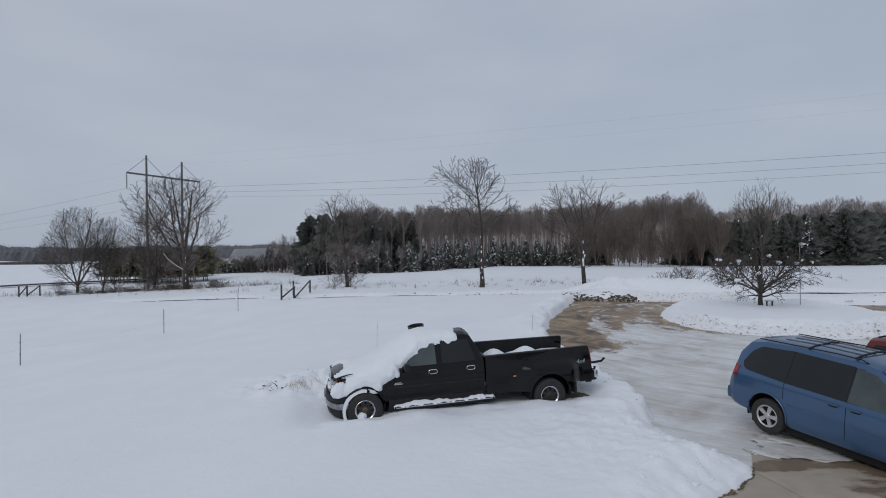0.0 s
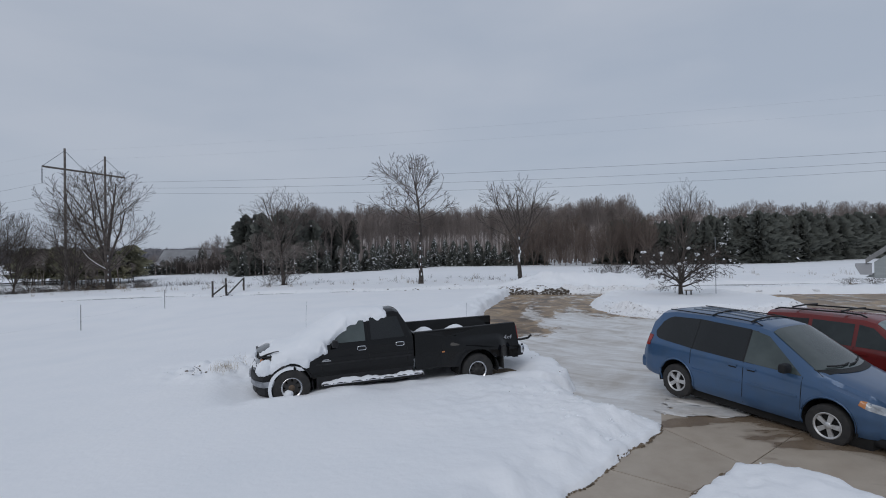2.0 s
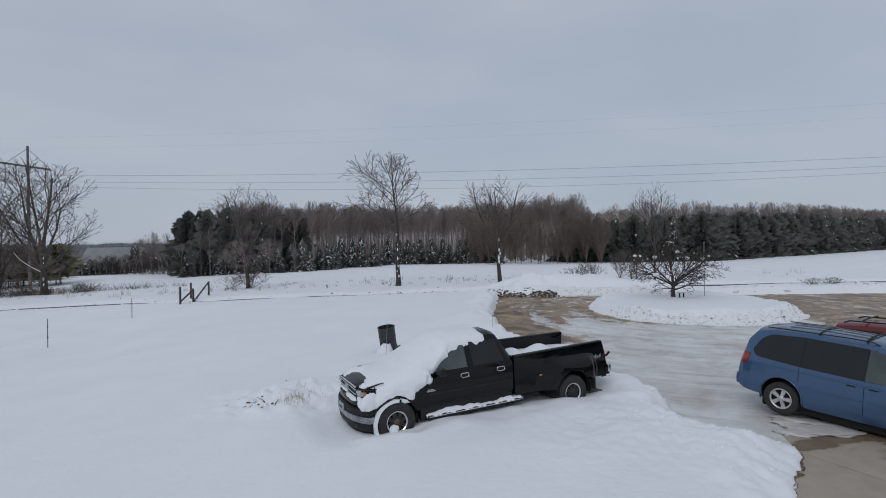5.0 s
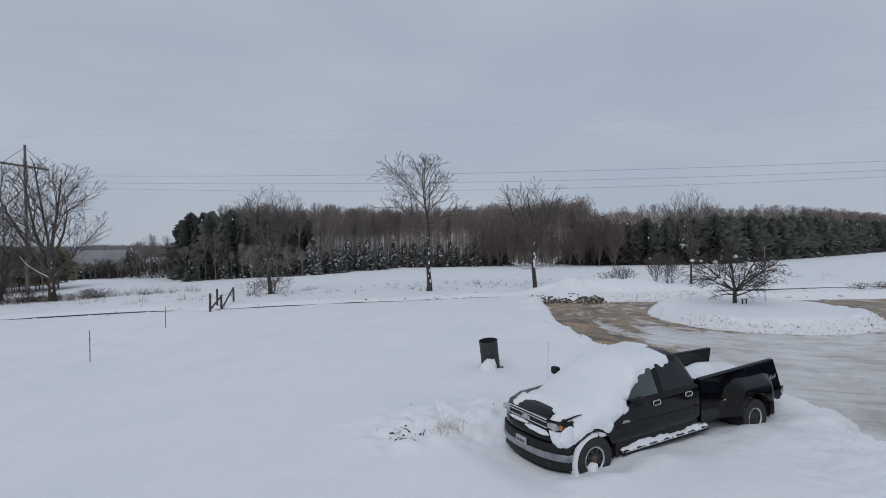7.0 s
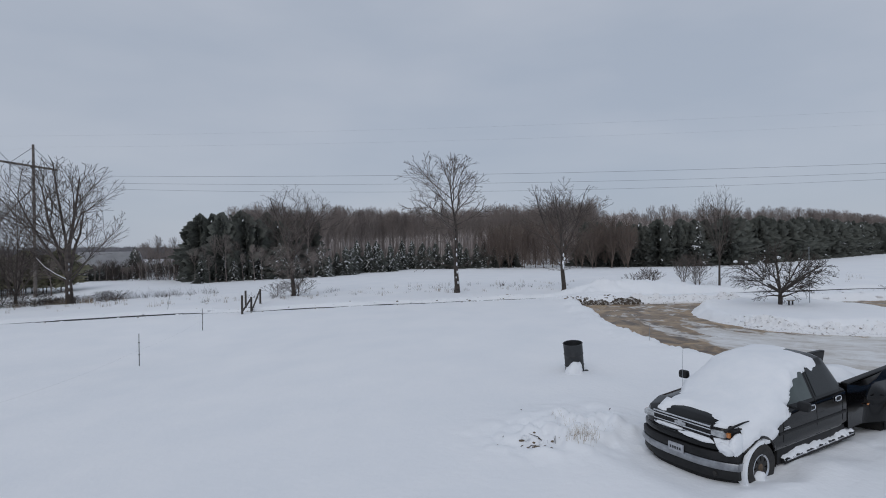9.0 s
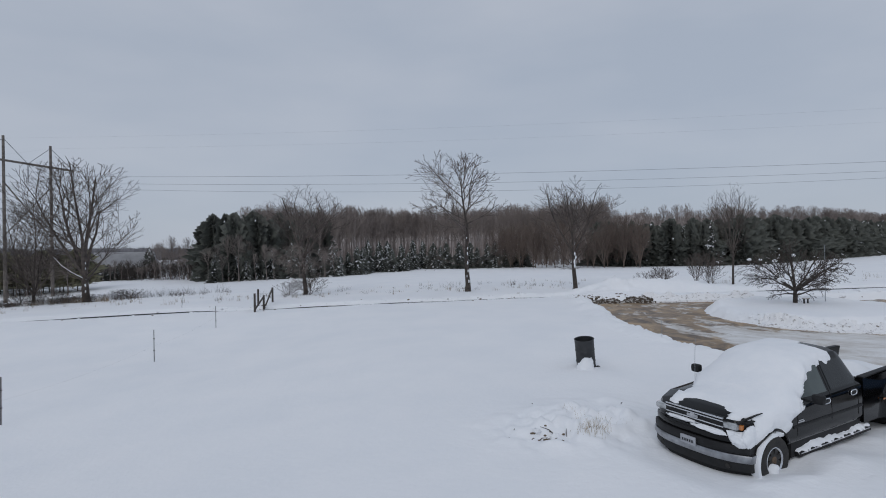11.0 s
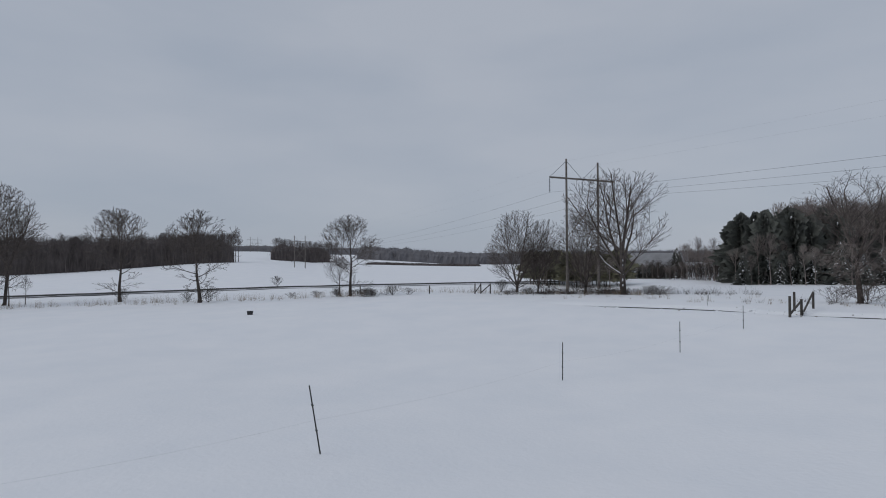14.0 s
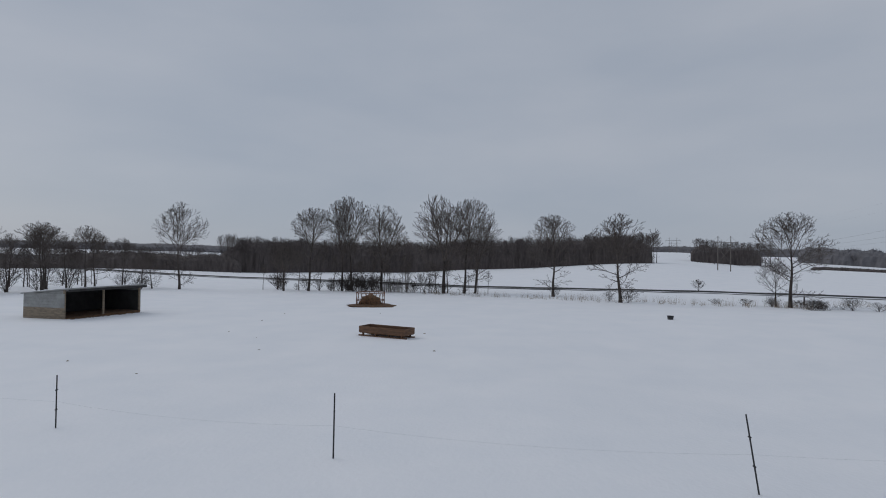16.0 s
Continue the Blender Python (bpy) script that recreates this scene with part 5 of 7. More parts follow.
for s in (1, -1):
    # near front window takes the lightened glass, its reflection put into the colour
    TRUCKGLASS = GLASS if s < 0 else WINDSHIELD
    cab.side_pane("door_window", [(0.40, 1.24), (1.22, 1.24), (0.88, 1.67), (0.40, 1.71)], s, TRUCKGLASS, truck)
    cab.side_pane("door_window", [(-0.56, 1.25), (0.26, 1.24), (0.26, 1.71), (-0.42, 1.70)], s, GLASS, truck)
    cab.seam("door_seam", 1.42, 0.58, 1.22, s, truck)
    cab.seam("door_seam", 0.33, 0.58, 1.72, s, truck)
    cab.seam("door_seam", -0.60, 0.58, 1.25, s, truck)
    handle(truck, cab, 0.50, 1.09, s, CHROME, 0.20, 0.085)
    handle(truck, cab, -0.42, 1.10, s, CHROME, 0.20, 0.085)
    slab("handle_cup", truck, PLASTIC, 0.43, 0.57, s * 1.0 - 0.012, s * 1.0 + 0.012, 1.06, 1.12, 0.01)
    slab("handle_cup", truck, PLASTIC, -0.49, -0.35, s * 1.0 - 0.012, s * 1.0 + 0.012, 1.07, 1.13, 0.01)
    # body-side moulding, mirror, running board
    slab("side_moulding", truck, PLASTIC, -0.74, 1.55, s * 0.995 - 0.012, s * 0.995 + 0.016, 0.80, 0.845, 0.01)
    slab("mirror_arm", truck, PLASTIC, 1.12, 1.19, s * 1.06 - 0.09, s * 1.06 + 0.09, 1.20, 1.24, 0.01)
    bm = bmesh.new()
    box(bm, -0.06, 0.09, -0.11, 0.11, -0.10, 0.10, 0.07)
    mir = part("side_mirror", bm, PLASTIC, truck, smooth=50)
    mir.location = (1.12, s * 1.18, 1.27 if s > 0 else 1.36)
    mir.scale = (0.9, 0.9, 0.85)
    slab("rocker", truck, PLASTIC, -0.74, 1.56, s * 0.90 - 0.05, s * 0.90 + 0.05, 0.30, 0.56, 0.02)
    slab("running_board", truck, PLASTIC, -0.95, 1.45, s * 0.97 - 0.09, s * 0.97 + 0.06, 0.31, 0.40, 0.03)
    slab("running_board_trim", truck, CHROME, -0.9, 1.4, s * 1.030, s * 1.036, 0.365, 0.385, 0.004)
    arch_lip(cab, truck, 2.125, 0.42, 0.47, s, BLACK, 0.03)
    liner(truck, 2.125, 0.42, 0.49, s * 0.55, s * 0.97)
    w = wheel(truck, 2.125, s * 0.86, 0.39, 0.395, s, 0.25, 8, 0.56, CHROME, RIMDARK, HUBDIRT)
    w2 = wheel(truck, -2.10, s * 1.01, 0.31, 0.395, s, 0.24, 8, 0.56, CHROME, RIMDARK, RIMDARK)
    wheel(truck, -2.125, s * 0.64, 0.31, 0.395, s, 0.24, 4, 0.56, STEEL)
cab.top_pane("windscreen", 1.36, 0.84, 0.84, 0.70, GLASS, truck)
cab.top_pane("rear_window", -0.50, -0.72, 0.66, 0.74, GLASS, truck)
# front end
def bow(name, material, z0, z1, depth, half, front, sweep, label=""):
    """A bumper that sweeps back at its ends."""
    bm = bmesh.new()
    n = 24
    rows = []
    for i in range(n + 1):
        y = -half + 2 * half * i / n
        x = front - sweep * abs(y / half) ** 3
        rows.append([bm.verts.new(q) for q in ((x - depth, y, z0), (x - 0.015, y, z0), (x, y, z0 + 0.03), (x, y, z1 - 0.03), (x - 0.015, y, z1), (x - depth, y, z1))])
    for a_, b_ in zip(rows, rows[1:]):
        for k in range(6):
            bm.faces.new((a_[k], b_[k], b_[(k + 1) % 6], a_[(k + 1) % 6]))
    bm.faces.new(rows[0])
    bm.faces.new(rows[-1][::-1])
    bmesh.ops.recalc_face_normals(bm, faces=bm.faces)
    return part(name, bm, material, truck, label, smooth=40)


bow("bumper", DULLCHROME, 0.455, 0.575, 0.25, 0.98, 2.98, 0.26, "chrome bumper, partly snow covered")
bow("lower_valance", PLASTIC, 0.30, 0.455, 0.25, 0.96, 2.945, 0.26)
bow("air_dam", PLASTIC, 0.14, 0.30, 0.22, 0.90, 2.86, 0.28)
bow("bumper_pad", PLASTIC, 0.575, 0.72, 0.2, 0.95, 2.965, 0.25)
bow("front_panel", BLACK, 0.72, 0.86, 0.2, 0.93, 2.92, 0.24)
for s in (1, -1):
    bar("fog_lamp", truck, RIMDARK, [(2.800, s * 0.66, 0.37), (2.875, s * 0.66, 0.37)], 0.04, 14)
    slab("headlamp", truck, LENS, 2.62, 2.83, s * 0.70 - 0.13, s * 0.70 + 0.11, 0.955, 1.055, 0.03)
    if s > 0:
        slab("lamp_brow", truck, PLASTIC, 2.40, 2.72, 0.78, 0.93, 1.075, 1.095, 0.01)
    slab("indicator", truck, AMBER, 2.69, 2.75, s * 0.83 - 0.035, s * 0.83 + 0.03, 0.96, 1.04, 0.015)
slab("grille", truck, PLASTIC, 2.730, 2.830, -0.58, 0.58, 0.84, 1.12, 0.03)
for z in (0.905, 0.965, 1.055, 1.10):
    slab("grille_bar", truck, CHROME, 2.820, 2.848, -0.585, 0.585, z - 0.011, z + 0.011, 0.006)
bm = bmesh.new()
prism(bm, [(-0.10, -0.022), (-0.04, -0.022), (-0.03, -0.045), (0.03, -0.045), (0.04, -0.022), (0.10, -0.022), (0.10, 0.022), (0.04, 0.022), (0.03, 0.045), (-0.03, 0.045), (-0.04, 0.022), (-0.10, 0.022)], -0.01, 0.01)
em = part("emblem", bm, DECAL, truck)
em.matrix_basis = pose(2.858, 0, 1.01, 0, 0, 90)
slab("number_plate", truck, PLATE, 2.970, 3.005, -0.15, 0.15, 0.555, 0.69, 0.006, "white number plate with plain bars")
for k in range(5):
    slab("plate_bar", truck, STAKE, 3.004, 3.008, -0.115 + 0.048 * k, -0.083 + 0.048 * k, 0.595, 0.64, 0.001)
bar("antenna", truck, STEEL, [(1.62, -0.88, 1.24), (1.60, -0.88, 1.70), (1.56, -0.88, 2.06)], 0.0035, 6)
bar("hood_edge", truck, PLASTIC, [(2.78, 0.80, 1.06), (2.62, 0.87, 1.130), (2.46, 0.93, 1.180), (2.36, 0.96, 1.195)], 0.024, 6, 0.008, "dark hood gap showing through the snow")
# door lettering as plain bars
slab("door_badge", truck, DECAL, 1.26, 1.40, 1.004, 1.010, 0.905, 0.922, 0.002)
slab("door_badge", truck, DECAL, 1.22, 1.42, 1.004, 1.010, 0.875, 0.896, 0.002)
# load bed
for s in (1, -1):
    outline = [(-0.80, 0.48), (-0.80, 1.29), (-3.00, 1.30), (-3.02, 0.70), (-2.60, 0.66)]
    for k in range(13):
        a = radians(-5 + 190 * k / 12)
        outline.append((-2.125 + 0.0 - 0.46 * math.cos(a), 0.36 + 0.46 * math.sin(a)))
    outline += [(-1.65, 0.48)]
    b2 = bmesh.new()
    prism(b2, outline, s * 0.86, s * 0.985)
    part("bed_side", b2, BLACK, truck, smooth=30)
    # flared rear fender, swelling smoothly out of the bed side
    b2 = bmesh.new()
    n, m = 62, 29
    g = []
    for i in range(n + 1):
        for j in range(m + 1):
            x, z = -2.995 + 2.19 * i / n, 0.46 + 0.825 * j / m
            d = math.hypot(x + 2.125, z - 0.36)
            if 0.40 < d < 0.475:
                x, z = -2.125 + (x + 2.125) * 0.46 / d, 0.36 + (z - 0.36) * 0.46 / d
            fore = float(ramp01(-1.28, -1.80, x + 0.25 * (z - 0.8)))
            aft = float(ramp01(-2.84, -2.60, x))
            over = float(ramp01(1.17, 0.93, z + 0.10 * float(ramp01(-1.7, -1.2, x))))
            g.append((x, 0.985 + 0.20 * fore * aft * over - 0.002, z))
    vs = [b2.verts.new((p[0], s * p[1], p[2])) for p in g]
    for i in range(n):
        for j in range(m):
            q = (i * (m + 1) + j, (i + 1) * (m + 1) + j, (i + 1) * (m + 1) + j + 1, i * (m + 1) + j + 1)
            cx, cz = sum(g[k][0] for k in q) / 4, sum(g[k][2] for k in q) / 4
            if math.hypot(cx + 2.125, cz - 0.36) > 0.452 and not (cx < -2.5 and cz < 0.62 - 0.3 * (cx + 2.5) * -1):
                b2.faces.new([vs[k] for k in q])
    bmesh.ops.delete(b2, geom=[v for v in b2.verts if not v.link_faces], context="VERTS")
    bmesh.ops.recalc_face_normals(b2, faces=b2.faces)
    part("rear_fender", b2, BLACK, truck, "flared black dual-wheel fender", smooth=60)
    b2 = bmesh.new()
    rod(b2, [(-2.125 + 0.46 * math.cos(radians(-8 + 196 * k / 20)), s * 1.15, 0.36 + 0.46 * math.sin(radians(-8 + 196 * k / 20))) for k in range(21)], 0.022, sides=6)
    part("wheel_arch", b2, BLACK, truck, smooth=60)
    liner(truck, -2.125, 0.36, 0.475, s * 0.5, s * 1.12)
    slab("mud_flap", truck, RUBBER, -2.70, -2.68, s * 0.94 - 0.22, s * 0.94 + 0.18, 0.28, 0.72, 0.005)
    slab("tail_lamp", truck, REDLENS, -3.035, -2.965, s * 0.955 - 0.08, s * 0.955 + 0.012, 0.92, 1.23, 0.02)
    slab("bed_rail_cap", truck, PLASTIC, -3.0, -0.82, s * 0.925 - 0.065, s * 0.925 + 0.062, 1.285, 1.315, 0.012)
    slab("reflector", truck, AMBER, -1.40, -1.34, s * 1.03 - 0.004, s * 1.03 + 0.01, 0.80, 0.83, 0.003)
    tx = bpy.data.curves.new("four_by_four", "FONT")
    tx.body, tx.size, tx.extrude, tx.shear = "4x4", 0.14, 0.002, 0.2
    tx.align_x = "CENTER"
    tx.materials.append(DECAL)
    t4 = new("decal", tx)
    t4.parent = truck
    t4.matrix_basis = pose(-2.82, s * 0.965, 0.95, 90, 0, 180 if s > 0 else 0)
slab("bed_floor", truck, PLASTIC, -3.05, -0.82, -0.87, 0.87, 0.72, 0.80, 0.01)
slab("bed_front_wall", truck, BLACK, -0.86, -0.80, -0.9, 0.9, 0.7, 1.29, 0.01)
slab("rear_bumper", truck, PLASTIC, -3.16, -2.98, -0.94, 0.94, 0.50, 0.74, 0.05)
for s in (1, -1):
    slab("bumper_cap", truck, CHROME, -3.18, -3.08, s * 0.90 - 0.06, s * 0.90 + 0.05, 0.56, 0.74, 0.03)
slab("rear_bumper_step", truck, PLASTIC, -3.23, -3.02, -0.55, 0.55, 0.695, 0.72, 0.01)
bar("tow_hitch", truck, PLASTIC, [(-3.2, 0, 0.50), (-3.55, 0, 0.52), (-3.56, 0, 0.60)], 0.035)
bar("tailgate_cable", truck, PLASTIC, [(-3.05, 0.2, 0.80), (-3.4, 0.25, 0.76), (-3.60, 0.3, 0.79), (-3.68, 0.3, 0.86)], 0.03)
bm = bmesh.new()
g = []
for i in range(31):
    for j in range(19):
        x, y = -2.97 + 2.11 * i / 30, -0.85 + 1.7 * j / 18
        z = 1.02 + 0.35 * math.exp(-((x + 1.16) / 0.30) ** 2 - ((y - 0.25) / 0.55) ** 2) + 0.30 * math.exp(-((x + 1.95) / 0.33) ** 2 - ((y - 0.1) / 0.6) ** 2) + 0.10 * math.exp(-((x + 2.75) / 0.3) ** 2 - ((y + 0.2) / 0.6) ** 2) + 0.02 * math.sin(x * 9 + y * 7) - 0.05
        g.append(bm.verts.new((x, y, z)))
for i in range(30):
    for j in range(18):
        bm.faces.new((g[i * 19 + j], g[(i + 1) * 19 + j], g[(i + 1) * 19 + j + 1], g[i * 19 + j + 1]))
part("bed_snow", bm, SNOW_CAP, truck, "mounded snow filling the load bed", smooth=80)


def truck_cover(x, y, z):
    """Where snow lies on the hood, windscreen, roof and near front fender."""
    if y > 0.62:
        front = 2.95 - x
    elif y > -0.36:
        front = 2.64 - x - 0.12 * math.cos(3 * (y - 0.1))
    elif y > -0.56:
        front = 2.80 - x
    else:
        front = 2.12 - x + 1.6 * (y + 0.56)
    lamp = max(abs(x - 2.72) / 0.20, abs(y - 0.71) / 0.22, abs(z - 1.01) / 0.085) - 1
    rear = x + 0.20 + (0.25 if y < 0.1 else 0.0)
    if x > 1.70:
        low = z - (0.64 + 0.26 * max(0.0, 1 - abs(x - 2.125) / 0.55) if y > 0 else 1.06)
    elif x > 1.30:
        low = z - (0.84 + 0.6 * (1.70 - x) if y > 0 else 1.06)
    elif x > 0.80:
        low = z - 1.25 - 0.56 * (1.25 - x)
    else:
        low = z - (1.555 if x > 0.25 else 1.61)
    return min(front, rear, low, lamp)


cab.snow("snow_cover", truck_cover, 0.105, truck, 0.3, 1.5)
for x0, x1, hgt in ((-0.95, -0.30, 0.14), (-0.45, 0.25, 0.06), (0.05, 1.45, 0.10)):
    bm = bmesh.new()
    g = []
    n = 26
    for i in range(n + 1):
        x = x0 + (x1 - x0) * i / n
        t = max(0.0, math.sin(math.pi * i / n)) ** 0.4
        for j in range(6):
            v = j / 5
            g.append(bm.verts.new((x, 0.91 + 0.12 * v + 0.012 * math.sin(17 * x) + 0.01 * math.sin(41 * x), 0.40 + hgt * t * (1 - v ** 2) * (0.72 + 0.5 * noise.noise(Vector((x * 4.1, 0.3, 1.7))) + 0.35 * noise.noise(Vector((x * 11.0, 2.0, 0.4)))) - 0.03 * (v > 0.9))))
    for i in range(n):
        for j in range(5):
            bm.faces.new((g[i * 6 + j], g[(i + 1) * 6 + j], g[(i + 1) * 6 + j + 1], g[i * 6 + j + 1]))
    part("running_board_snow", bm, SNOW_CAP, truck, smooth=80)
bm = bmesh.new()
lathe(bm, [(0.40, -0.05), (0.45, -0.08), (0.47, 0.02), (0.46, 0.10), (0.40, 0.10), (0.40, -0.05)], 40)
bmesh.ops.delete(bm, geom=[v for v in bm.verts if v.co.z < 0.02 - 0.4 * (v.co.x > 0) or (v.co.x < -0.12)], context="VERTS")
ws = part("tyre_snow", bm, SNOW_CAP, truck, "curved crust of snow over the tyre", smooth=60)
ws.location = (2.14, 0.90, 0.385)
bm = bmesh.new()
bmesh.ops.create_icosphere(bm, subdivisions=3, radius=0.085)
for q in bm.verts:
    q.co += Vector((noise.noise(q.co * 9), noise.noise(q.co * 9 + Vector((3, 1, 2))), noise.noise(q.co * 9 + Vector((7, 5, 1))))) * 0.04
cl = part("hub_snow", bm, SNOW_CAP, truck, smooth=60)
cl.location = (2.20, 0.985, 0.27)

# snow packed between the bumper, the lamp and the wheel arch, and along the grille
for (x0, y0, z0), (rx, ry, rz), k in (((2.74, 0.80, 0.80), (0.12, 0.17, 0.12), 1), ((2.66, 0.93, 0.86), (0.17, 0.06, 0.17), 6), ((2.86, 0.30, 0.86), (0.05, 0.34, 0.05), 2), ((2.84, -0.25, 0.90), (0.04, 0.30, 0.035), 4)):
    bm = bmesh.new()
    bmesh.ops.create_icosphere(bm, subdivisions=4, radius=1)
    for q in bm.verts:
        j = 1 + 0.22 * noise.noise(q.co * 1.8 + Vector((k, 2 * k, 0))) + 0.08 * noise.noise(q.co * 5 + Vector((k, 0, k)))
        q.co = Vector((x0 + q.co.x * rx * j, y0 + q.co.y * ry * j, z0 + q.co.z * rz * j))
    part("packed_snow", bm, SNOW_CAP, truck, "snow packed on the front end", smooth=80)

# the long-bed proportions: doors set forward, tail drawn back, body narrowed
WARP_A = (-3.8, -3.25, -3.02, -2.6, -2.125, -1.65, -0.80, -0.42, 0.5, 1.45, 2.125, 3.1)
WARP_B = (-4.0, -3.42, -3.20, -2.56, -2.06, -1.56, -0.57, -0.22, 0.65, 1.55, 2.17, 3.12)
for o in list(truck.children):
    if o.type == "MESH" and not (o.name.startswith("wheel") and not o.name.startswith(("wheel_arch", "wheel_well"))) and o.location.length < 1e-6:
        wide = 0.955 if o.name.startswith(("rear_fender", "tail_lamp", "mud_flap")) else 0.95
        for q in o.data.vertices:
            y = q.co.y
            if o.name.startswith(("bed_side", "bed_rail", "bed_floor", "bed_snow", "rear_fender", "tail_lamp")):
                y *= 0.953 - 0.14 * float(ramp01(-1.2, -3.0, q.co.x)) * float(ramp01(0.75, 1.28, q.co.z))
            else:
                y *= wide
            q.co = (float(np.interp(q.co.x, WARP_A, WARP_B)), y, q.co.z)
    else:
        o.location.x = float(np.interp(o.location.x, WARP_A, WARP_B))
        o.location.y *= 0.97

# -- the blue minivan --
van = empty("minivan", pose(7.907, 9.435, 0.078, 0, 3.2, -61.1), "blue minivan with dark side glass and roof rails", "minivan")
vs_ = Shell([
    (2.50, 0.62, 0.30, 0.56, 0.66, 0.55),
    (2.42, 0.80, 0.24, 0.66, 0.78, 0.70),
    (2.20, 0.92, 0.22, 0.78, 0.90, 0.78),
    (1.75, 0.98, 0.18, 0.88, 1.00, 0.80),
    (1.50, 0.995, 0.19, 0.92, 1.07, 0.84),
    (1.36, 0.995, 0.19, 0.93, 1.12, 0.86),
    (0.42, 0.995, 0.19, 0.99, 1.64, 0.69),
    (0.10, 0.995, 0.19, 1.00, 1.69, 0.67),
    (-0.9, 0.995, 0.19, 1.02, 1.715, 0.65),
    (-1.75, 0.985, 0.26, 1.03, 1.685, 0.65),
    (-2.08, 0.965, 0.28, 1.03, 1.62, 0.65),
    (-2.26, 0.93, 0.30, 1.02, 1.40, 0.72),
    (-2.38, 0.88, 0.34, 0.82, 1.00, 0.78),
    (-2.42, 0.84, 0.36, 0.66, 0.76, 0.76)], crown=0.045)
vs_.body("body", [(1.615, 0.31), (-1.415, 0.31)], BLUE, van, 0.43)
for s in (1, -1):
    vs_.side_pane("front_door_window", [(0.10, 1.01), (1.16, 0.985), (0.44, 1.525), (0.10, 1.585)], s, WINDSHIELD, van)
    vs_.side_pane("sliding_door_window", [(-1.05, 1.03), (0.07, 1.01), (0.07, 1.59), (-1.05, 1.61)], s, GLASS, van)
    vs_.side_pane("rear_side_window", [(-2.16, 1.09), (-1.07, 1.03), (-1.07, 1.61), (-1.90, 1.56)], s, GLASS, van, tail=0.55)
    vs_.side_pane("window_surround", [(-1.12, 1.03), (0.30, 1.0), (0.22, 1.575), (-1.12, 1.61)], s, PLASTIC, van, 0.006)
    vs_.seam("door_seam", 1.18, 0.32, 0.98, s, van)
    vs_.seam("door_seam", 0.10, 0.24, 1.02, s, van)
    vs_.seam("door_seam", -1.08, 0.72, 1.03, s, van)
    slab("side_moulding", van, BLUE, 0.16, 1.12, s * 0.995 - 0.01, s * 0.995 + 0.014, 0.60, 0.65, 0.008)
    slab("side_moulding", van, BLUE, -1.02, 0.06, s * 0.995 - 0.01, s * 0.995 + 0.014, 0.60, 0.65, 0.008)
    for hx in (-0.12, 0.26):
        slab("door_handle", van, BLUE, hx - 0.10, hx + 0.10, s * 0.985 - 0.02, s * 0.985 + 0.035, 0.885, 0.925, 0.014)
        slab("handle_cup", van, WELL, hx - 0.075, hx + 0.075, s * 0.985 - 0.01, s * 0.985 + 0.006, 0.862, 0.886, 0.005)
    bm = bmesh.new()
    box(bm, -0.06, 0.09, -0.12, 0.12, -0.08, 0.09, 0.065)
    mir = part("side_mirror", bm, PLASTIC, van, smooth=50)
    mir.location = (0.92, s * 1.07, 1.08)
    arch_lip(vs_, van, 1.615, 0.31, 0.43, s, BLUE)
    arch_lip(vs_, van, -1.415, 0.31, 0.43, s, BLUE)
    liner(van, 1.615, 0.31, 0.445, s * 0.5, s * 0.97)
    liner(van, -1.415, 0.31, 0.445, s * 0.5, s * 0.97)
    wheel(van, 1.615, s * 0.87, 0.275, 0.345, s, 0.215, 5, 0.63, ALLOY, ALLOY, ALLOY)
    wheel(van, -1.415, s * 0.87, 0.275, 0.345, s, 0.215, 5, 0.63, ALLOY, ALLOY, ALLOY)
    bar("roof_rail", van, PLASTIC, [(-1.9, s * 0.60, 1.70), (-1.75, s * 0.60, 1.705), (-0.3, s * 0.60, 1.73), (0.1, s * 0.59, 1.715), (0.22, s * 0.59, 1.67)], 0.011)
    vs_.side_pane("tail_lamp", [(-2.40, 0.88), (-2.17, 0.90), (-2.13, 1.12), (-2.31, 1.14)], s, REDLENS, van, 0.012)
    vs_.side_pane("headlamp", [(2.15, 0.695), (2.47, 0.62), (2.45, 0.715), (2.15, 0.805)], s, LENS, van, 0.014)
    vs_.side_pane("indicator", [(2.05, 0.735), (2.15, 0.697), (2.15, 0.805), (2.07, 0.81)], s, AMBER, van, 0.014)
for x in (-0.85, 0.0):
    bar("roof_crossbar", van, PLASTIC, [(x, -0.60, 1.715), (x, -0.4, 1.75), (x, 0, 1.772), (x, 0.4, 1.75), (x, 0.60, 1.715)], 0.019)
for y in (-0.28, 0.0, 0.28):
    bar("roof_slat", van, STEEL, [(x, y, vs_.top_z(x, y) + 0.010) for x in (-1.55, -1.2, -0.9, -0.5, 0.0)], 0.009, 6)
vs_.top_pane("windscreen", 1.34, 0.47, 0.83, 0.65, WINDSHIELD, van, 0.014, bow=0.20)
vs_.top_pane("cowl", 1.46, 1.30, 0.84, 0.83, PLASTIC, van, 0.010, bow=0.20)
vs_.top_pane("rear_window", -2.10, -2.25, 0.60, 0.66, GLASS, van)
for blade in (((1.40, -0.60), (1.45, -0.40), (1.47, -0.20), (1.45, 0.02)), ((1.49, 0.0), (1.47, 0.2), (1.42, 0.4), (1.35, 0.56))):
    bar("wiper", van, PLASTIC, [(x, y, vs_.top_z(x, y) + 0.04) for x, y in blade], 0.014)
slab("rear_bumper", van, BLUE, -2.45, -2.22, -0.90, 0.90, 0.36, 0.64, 0.09)
slab("front_bumper", van, BLUE, 2.25, 2.56, -0.84, 0.84, 0.26, 0.56, 0.09)
